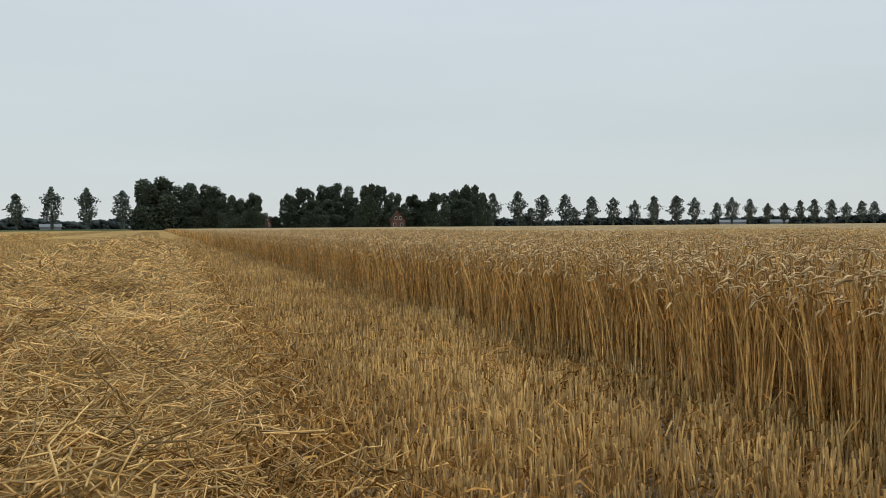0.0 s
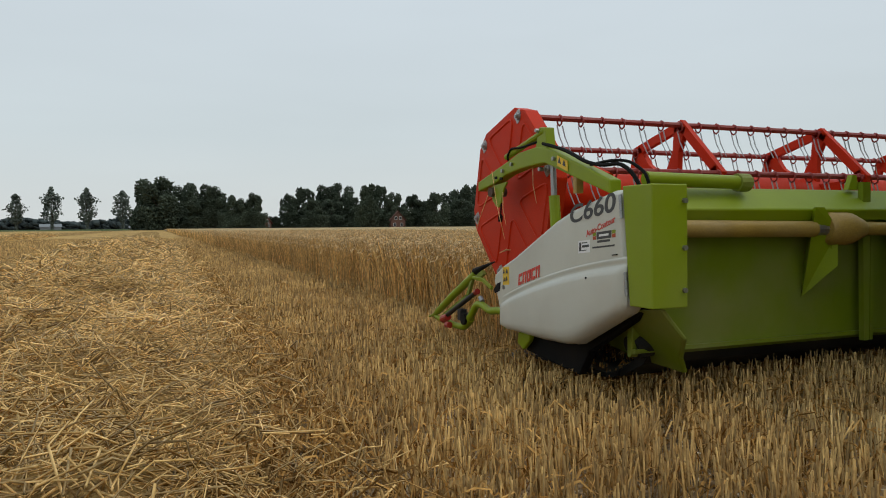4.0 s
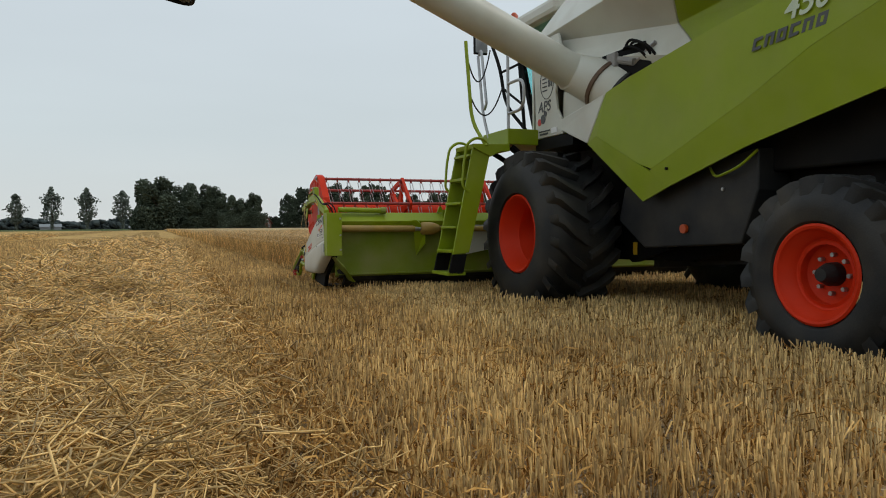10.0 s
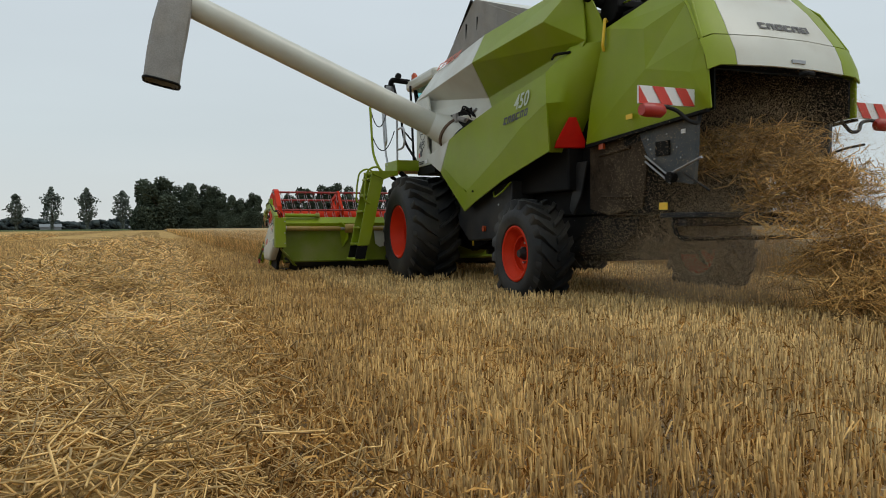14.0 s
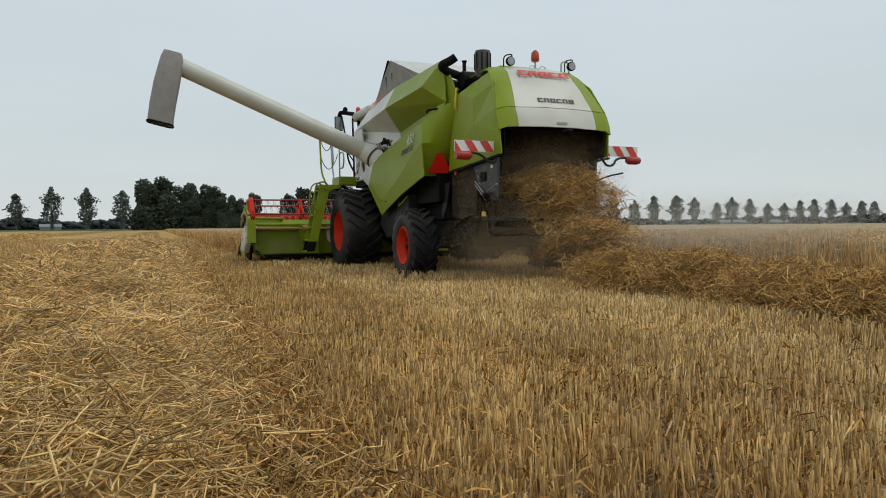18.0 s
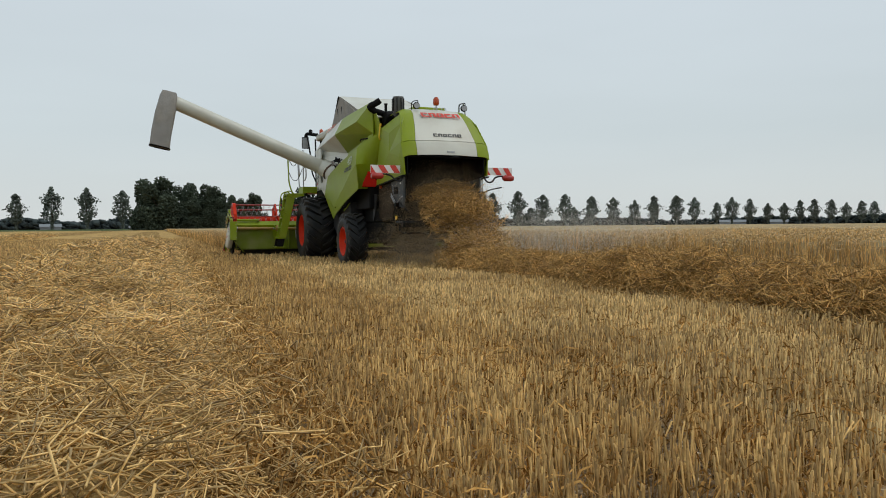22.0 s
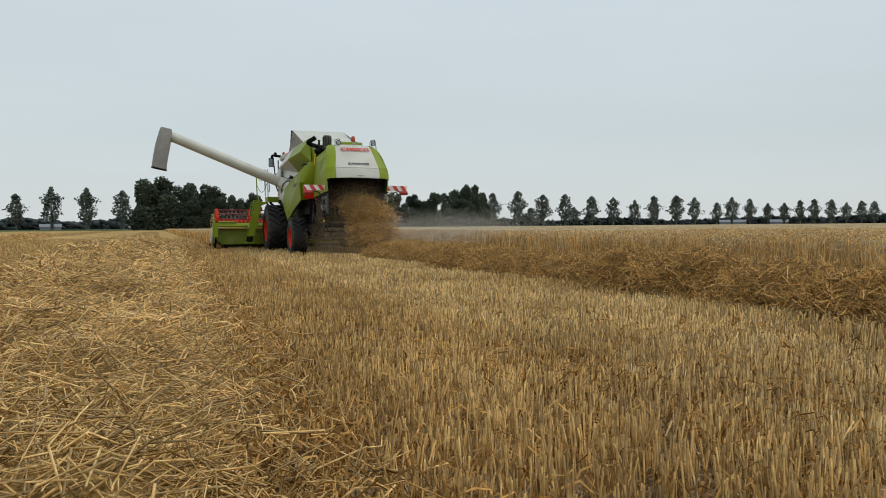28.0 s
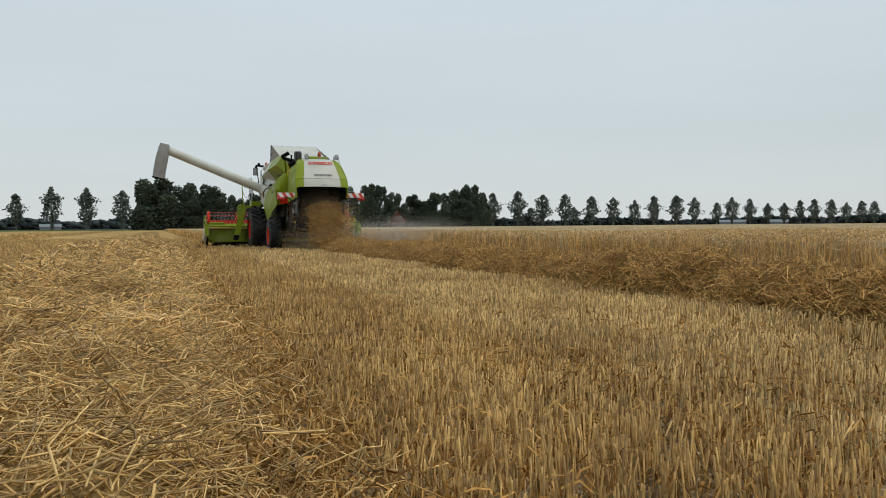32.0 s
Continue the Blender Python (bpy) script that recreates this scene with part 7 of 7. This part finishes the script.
    # reel
    bm = bmesh.new()
    tube(bm, [(-3.255, 0, 0), (3.255, 0, 0)], 0.165, 24)
    reel = part("reel", bm, M_RED, t, "red reel tube", smooth=True)
    for s in (-1, 1):
        bm = bmesh.new()
        oct_ = []
        for k in range(6):
            for da in (-7, 7):
                a = k * math.pi / 3 + radians(da)
                oct_.append((REEL_R * 1.10 * math.cos(a), REEL_R * 1.10 * math.sin(a)))
        slab(bm, [(s * 3.245, y, z) for y, z in oct_], (s * 0.014, 0, 0))
        slab(bm, [(s * 3.165, y, z) for y, z in oct_], (s * 0.012, 0, 0))
        for (y0, z0), (y1, z1) in zip(oct_, oct_[1:] + oct_[:1]):
            slab(bm, [(s * 3.175, y0, z0), (s * 3.175, y1, z1), (s * 3.175, y1 * 0.97, z1 * 0.97), (s * 3.175, y0 * 0.97, z0 * 0.97)], (s * 0.075, 0, 0))
        for k in range(6):
            mid = (k + 0.5) * math.pi / 3
            tri = [Vector((0.13 * math.cos(mid), 0.13 * math.sin(mid)))] + [Vector((0.505 * math.cos(mid + d), 0.505 * math.sin(mid + d))) for d in (-0.385, 0.385)]
            ring = []
            for n_ in range(3):
                a, b, c = tri[n_ - 1], tri[n_], tri[(n_ + 1) % 3]
                p0, p1 = b + (a - b).normalized() * 0.075, b + (c - b).normalized() * 0.075
                ring += [(s * 3.258, *(p0.lerp(b, u).lerp(b.lerp(p1, u), u))) for u in (0.0, 0.25, 0.5, 0.75, 1.0)]
            tube(bm, ring, 0.0095, 6, closed=True)
        part("end_plate", bm, M_RED, reel, "red hexagonal reel end plate with pressed ribs", bevel=0.003)
        bm = slab(bmesh.new(), [(0, 0.048 * math.cos(a) * w, 0.048 * math.sin(a) * w) for a, w in zip(np.linspace(0, math.tau, 8, endpoint=False), (1.0, 0.78, 0.66, 0.78, 1.0, 0.78, 0.66, 0.78))], (s * 0.008, 0, 0))
        tube(bm, [(s * 0.008, 0, 0), (s * 0.020, 0, 0)], 0.024, 14)
        tube(bm, [(s * 0.020, 0, 0), (s * 0.030, 0, 0)], 0.013, 6)
        first_bearing = part("bearing", bm, M_STEEL, reel, "steel bearing at a corner of the end plate")
        for k in range(6):
            ob = first_bearing if k == 0 else new("bearing", first_bearing.data)
            ob.parent = reel
            ob.location = (s * 3.255, REEL_R * math.cos(k * math.pi / 3), REEL_R * math.sin(k * math.pi / 3))
    for x in (-1.98, -0.66, 0.66, 1.98):
        bm = bmesh.new()
        off = Vector((x - 0.02, 0, 0))
        corner = [Vector((0, 0.55 * math.cos(k * math.pi / 3), 0.55 * math.sin(k * math.pi / 3))) for k in range(6)]
        for p, q in zip(corner, corner[1:] + corner[:1]):
            slab(bm, [off + p, off + q, off + q * 0.87, off + p * 0.87], (0.04, 0, 0))
        for p in corner:
            tan_ = p.normalized().cross(Vector((1, 0, 0)))
            slab(bm, [off + p * 0.22 + tan_ * 0.075, off + p * 0.60 + tan_ * 0.030, off + p * 0.92 + tan_ * 0.060, off + p * 0.92 - tan_ * 0.060, off + p * 0.60 - tan_ * 0.030, off + p * 0.22 - tan_ * 0.075], (0.042, 0, 0))
        part("spider", bm, M_RED, reel, "red reel spider of triangular frames")
    bars = []
    bm = bmesh.new()
    tube(bm, [(-3.24, 0, 0), (3.24, 0, 0)], 0.019, 8)
    n_t = 40
    for k in range(n_t):
        x = -3.12 + k * 6.24 / (n_t - 1)
        tube(bm, [(x, 0.03 * math.cos(a), -0.012 + 0.034 * math.sin(a)) for a in np.linspace(0, math.tau, 8, endpoint=False)], 0.007, 4, closed=True)
        done = set(bm.faces)
        for dx in (-0.02, 0.02):
            tube(bm, [(x + dx, 0.0, -0.045), (x + dx + 0.012, -0.012, -0.12), (x + dx + 0.03, -0.05, -0.21)], [0.0055, 0.005, 0.0035], 4)
        for face in set(bm.faces) - done:
            face.material_index = 1
    first = part("tine_bar", bm, M_BAR_RED, reel, "dark red bar with spring tines")
    first.data.materials.append(M_GALV)
    for k in range(6):
        ob = first if k == 0 else new("tine_bar", first.data)
        ob.parent = reel
        bars.append(ob)
    return t, reel, bars


HARVESTER, WHEELS = build_harvester()
HEADER, REEL, TINE_BARS = build_header()


# ---- straw that leaves the hood and lies down as a windrow ----
def straw_clump_mesh(seed, n=920):
    rng = np.random.default_rng(seed)
    x = np.clip(rng.normal(size=n) * 0.36, -0.70, 0.70)
    y = np.clip(rng.normal(size=n) * 0.22, -0.5, 0.5)
    u = np.clip(np.abs(x) / 0.80, 0, 1)
    z = 0.05 + (0.335 + 0.07 * rng.normal()) * np.sqrt(1 - u ** 2) * np.sqrt(rng.uniform(0.02, 1, n))
    p, r = strands(rng, x, y, z, 0.20, 0.0038, flat=0.50, sag=0.26)
    p[:, :, 2] = np.maximum(p[:, :, 2], 0.02)
    v, f = stalks(p, r, rng)
    return raw_mesh("straw_clump", v, f, M_FRESH_STRAW)


WINDROW_FROM, WINDROW_STEP, CLUMPS = 0.0, 0.185, 146


def windrow():
    meshes = [straw_clump_mesh(80 + i) for i in range(7)]
    made = []
    for i in range(CLUMPS):
        ob = new("straw_clump", meshes[(i * 5) % 7])
        tagged(ob, "tangled clump of fresh golden straw of the windrow", "straw", "straw of the new windrow")
        made.append(ob)
    return made


CLUMP_OBJECTS = windrow()


# ---- dust and chaff that hang behind the machine ----
def speck_cloud(name, label, category, seed, n, spread, size, material):
    rng = np.random.default_rng(seed)
    c = rng.normal(size=(n, 3))
    c *= np.where(np.linalg.norm(c, axis=1) > 2.3, 0.5, 1.0)[:, None]
    c *= spread
    v = (c[:, None, :] + rng.normal(size=(n, 3, 3)) * (0.6 * size * rng.uniform(0.5, 1.5, (n, 1, 1)))).reshape(-1, 3)
    f = np.arange(n * 3).reshape(-1, 3)
    return tagged(new(name, raw_mesh(name, v, f, material)), label, category, kind="stuff")


dust = speck_cloud("dust_cloud", "fine tan dust thrown out below the hood", "dust", 4, 250000, (0.60, 0.60, 0.42), 0.0041, M_DUST)
dust_b = tagged(new("dust_cloud", dust.data), "fine tan dust round the falling straw", "dust", kind="stuff")
dust_c = speck_cloud("dust_cloud", "thin pale dust that drifts over the wheat beside the machine", "dust", 7, 520000, (1.6, 1.6, 0.30), 0.0029, M_HAZE)
CLOUDS = [
    (speck_cloud("chaff_cloud", "flying chaff behind the rear wheel", "chaff", 1, 6000, (0.38, 0.40, 0.32), 0.0034, M_CHAFF), -0.40, -4.9, 0.85),
    (speck_cloud("chaff_cloud", "flying chaff round the falling straw", "chaff", 2, 4000, (0.48, 0.34, 0.40), 0.0036, M_CHAFF), 0.1, -6.1, 1.0),
    (dust, -0.10, -5.25, 0.52), (dust_b, 0.20, -5.25, 1.50), (dust_c, 2.7, -6.0, 0.80),
]


# ---- what moves ----
def machine_pose(t, lift=0.0, nod=0.0):
    return pose(LANE, axle(t), lift, nod, 0, 0)


def motions():
    beats = [float(t) for t in range(0, 33)]
    walk(HARVESTER, [(t, machine_pose(t)) for t in beats])
    walk(HEADER, [(t, machine_pose(t)) for t in beats])
    for ob, x, y, z, r in WHEELS:
        walk(ob, [(t, pose(x, y, z, -math.degrees((axle(t) - axle(0.0)) / r))) for t in np.arange(0, 32.01, 0.5)])
    steps = np.arange(0, 32.01, 0.2)
    turn = [34.0 - 150.0 * (t - 5.67) + float(np.interp(t, (0.0, 1.0, 1.5, 2.0, 2.5), (-28.0, -13.5, -6.5, -2.0, 0.0))) for t in steps]
    # the reel is drawn back a little as the header comes in
    walk(REEL, [(t, pose(0, REEL_Y + float(np.interp(t, (0.0, 1.0, 2.0), (0.10, 0.065, 0.0))), REEL_Z, a)) for t, a in zip(steps, turn)])
    for k, ob in enumerate(TINE_BARS):
        b = k * math.pi / 3
        walk(ob, [(t, pose(0, REEL_R * math.cos(b), REEL_R * math.sin(b), -a)) for t, a in zip(steps, turn)])
    for ob, x, y, z in CLOUDS:
        walk(ob, [(t, pose(LANE + x, axle(t) + y, z + 0.12 * math.sin(t * 1.9), 0, 0, 14 * math.sin(t * 1.3))) for t in np.arange(0, 32.01, 0.5)])
    # standing strips are cut, lie back on the header floor and ride along
    for i, ob in enumerate(STRIPS):
        y = CROP_FROM + i * STRIP
        cut = when(y - 3.42)
        stand = pose(EDGE, y, 0)
        inside = lambda t: pose(EDGE, axle(t) + 3.14, 0.16, 76)
        if cut <= -0.9:
            walk(ob, [(t, inside(t)) for t in beats])
            continue
        rows = [(0.0, stand)] if cut > 0.05 else [(0.0, pose(EDGE, axle(0.0) + 3.1, 0.06, 25))]
        if cut > 0.05:
            rows.append((cut, stand))
        a = cut + 0.9
        if a < 31.9:
            if cut + 0.45 > 0.05:
                rows.append((cut + 0.45, pose(EDGE, axle(cut + 0.45) + 3.12, 0.08, 28)))
            rows += [(t, inside(t)) for t in np.arange(max(a, 0.1), 31.5, 0.8)]
            rows.append((32.0, inside(32.0)))
        elif cut < 31.9:
            rows.append((32.0, pose(EDGE, axle(32.0) + 3.12, 0.08, 28)))
        else:
            rows = [(0.0, stand), (32.0, stand)]
        walk(ob, rows)
    # clumps ride inside the hood, fall out and stay
    rng = np.random.default_rng(5)
    for i, ob in enumerate(CLUMP_OBJECTS):
        y = WINDROW_FROM + i * WINDROW_STEP
        land = when(y + 6.85)
        dx, rz = rng.normal() * 0.06, rng.uniform(-20, 20) + 180 * (i % 2)
        lump = 0.055 * math.sin(y * 2.3 + 1.8 * math.sin(y * 0.9)) + 0.035 * math.sin(y * 5.1)
        lie = pose(LANE + 0.42 + dx + 0.08 * math.sin(y * 1.4), y, 0.04 + lump + rng.uniform(-0.03, 0.05), rng.uniform(-6, 6), rng.uniform(-6, 6), rz)
        ride = lambda t: pose(LANE, axle(t) - 3.0, 1.45, 0, 0, rz + 80)
        fall = 1.25
        start = land - fall
        rows = []
        if start > 0.6:
            rows = [(t, ride(t)) for t in np.arange(0.0, min(start - 0.5, 31.9), 1.0)]
            if start - 0.5 < 31.9:
                rows.append((start - 0.5, ride(start - 0.5)))
        for u, yy, zz in ((-0.2, -4.9, 1.36), (0.0, -5.38, 1.44), (0.3, -5.80, 1.27), (0.6, -6.10, 0.94), (0.85, -6.36, 0.60), (1.05, -6.58, 0.32)):
            t = start + u
            if 0.0 < t < 31.95:
                rows.append((t, pose(LANE + 0.20 + 0.2 * max(u, 0.0) + dx, axle(t) + yy, zz, -20 * u, 0, rz)))
        if land <= 0.0:
            rows = [(0.0, lie), (32.0, lie)]
        elif land < 31.95:
            if not rows:
                rows = [(0.0, pose(LANE + 0.30 + dx, axle(0.0) - 6.5, 0.5, 0, 0, rz))]
            rows += [(land, lie), (32.0, lie)]
        else:
            rows = [r for r in rows if r[0] < 31.9]
            u = 32.0 - start
            z = ride(32.0) if u < 0 else pose(LANE + 0.20 + dx, axle(32.0) - 5.4 - 1.12 * u, 1.55 - 1.15 * u, 0, 0, rz)
            rows.append((32.0, z))
        if rows[0][0] > 0.0:
            rows = [(0.0, rows[0][1])] + rows
        walk(ob, rows)


motions()
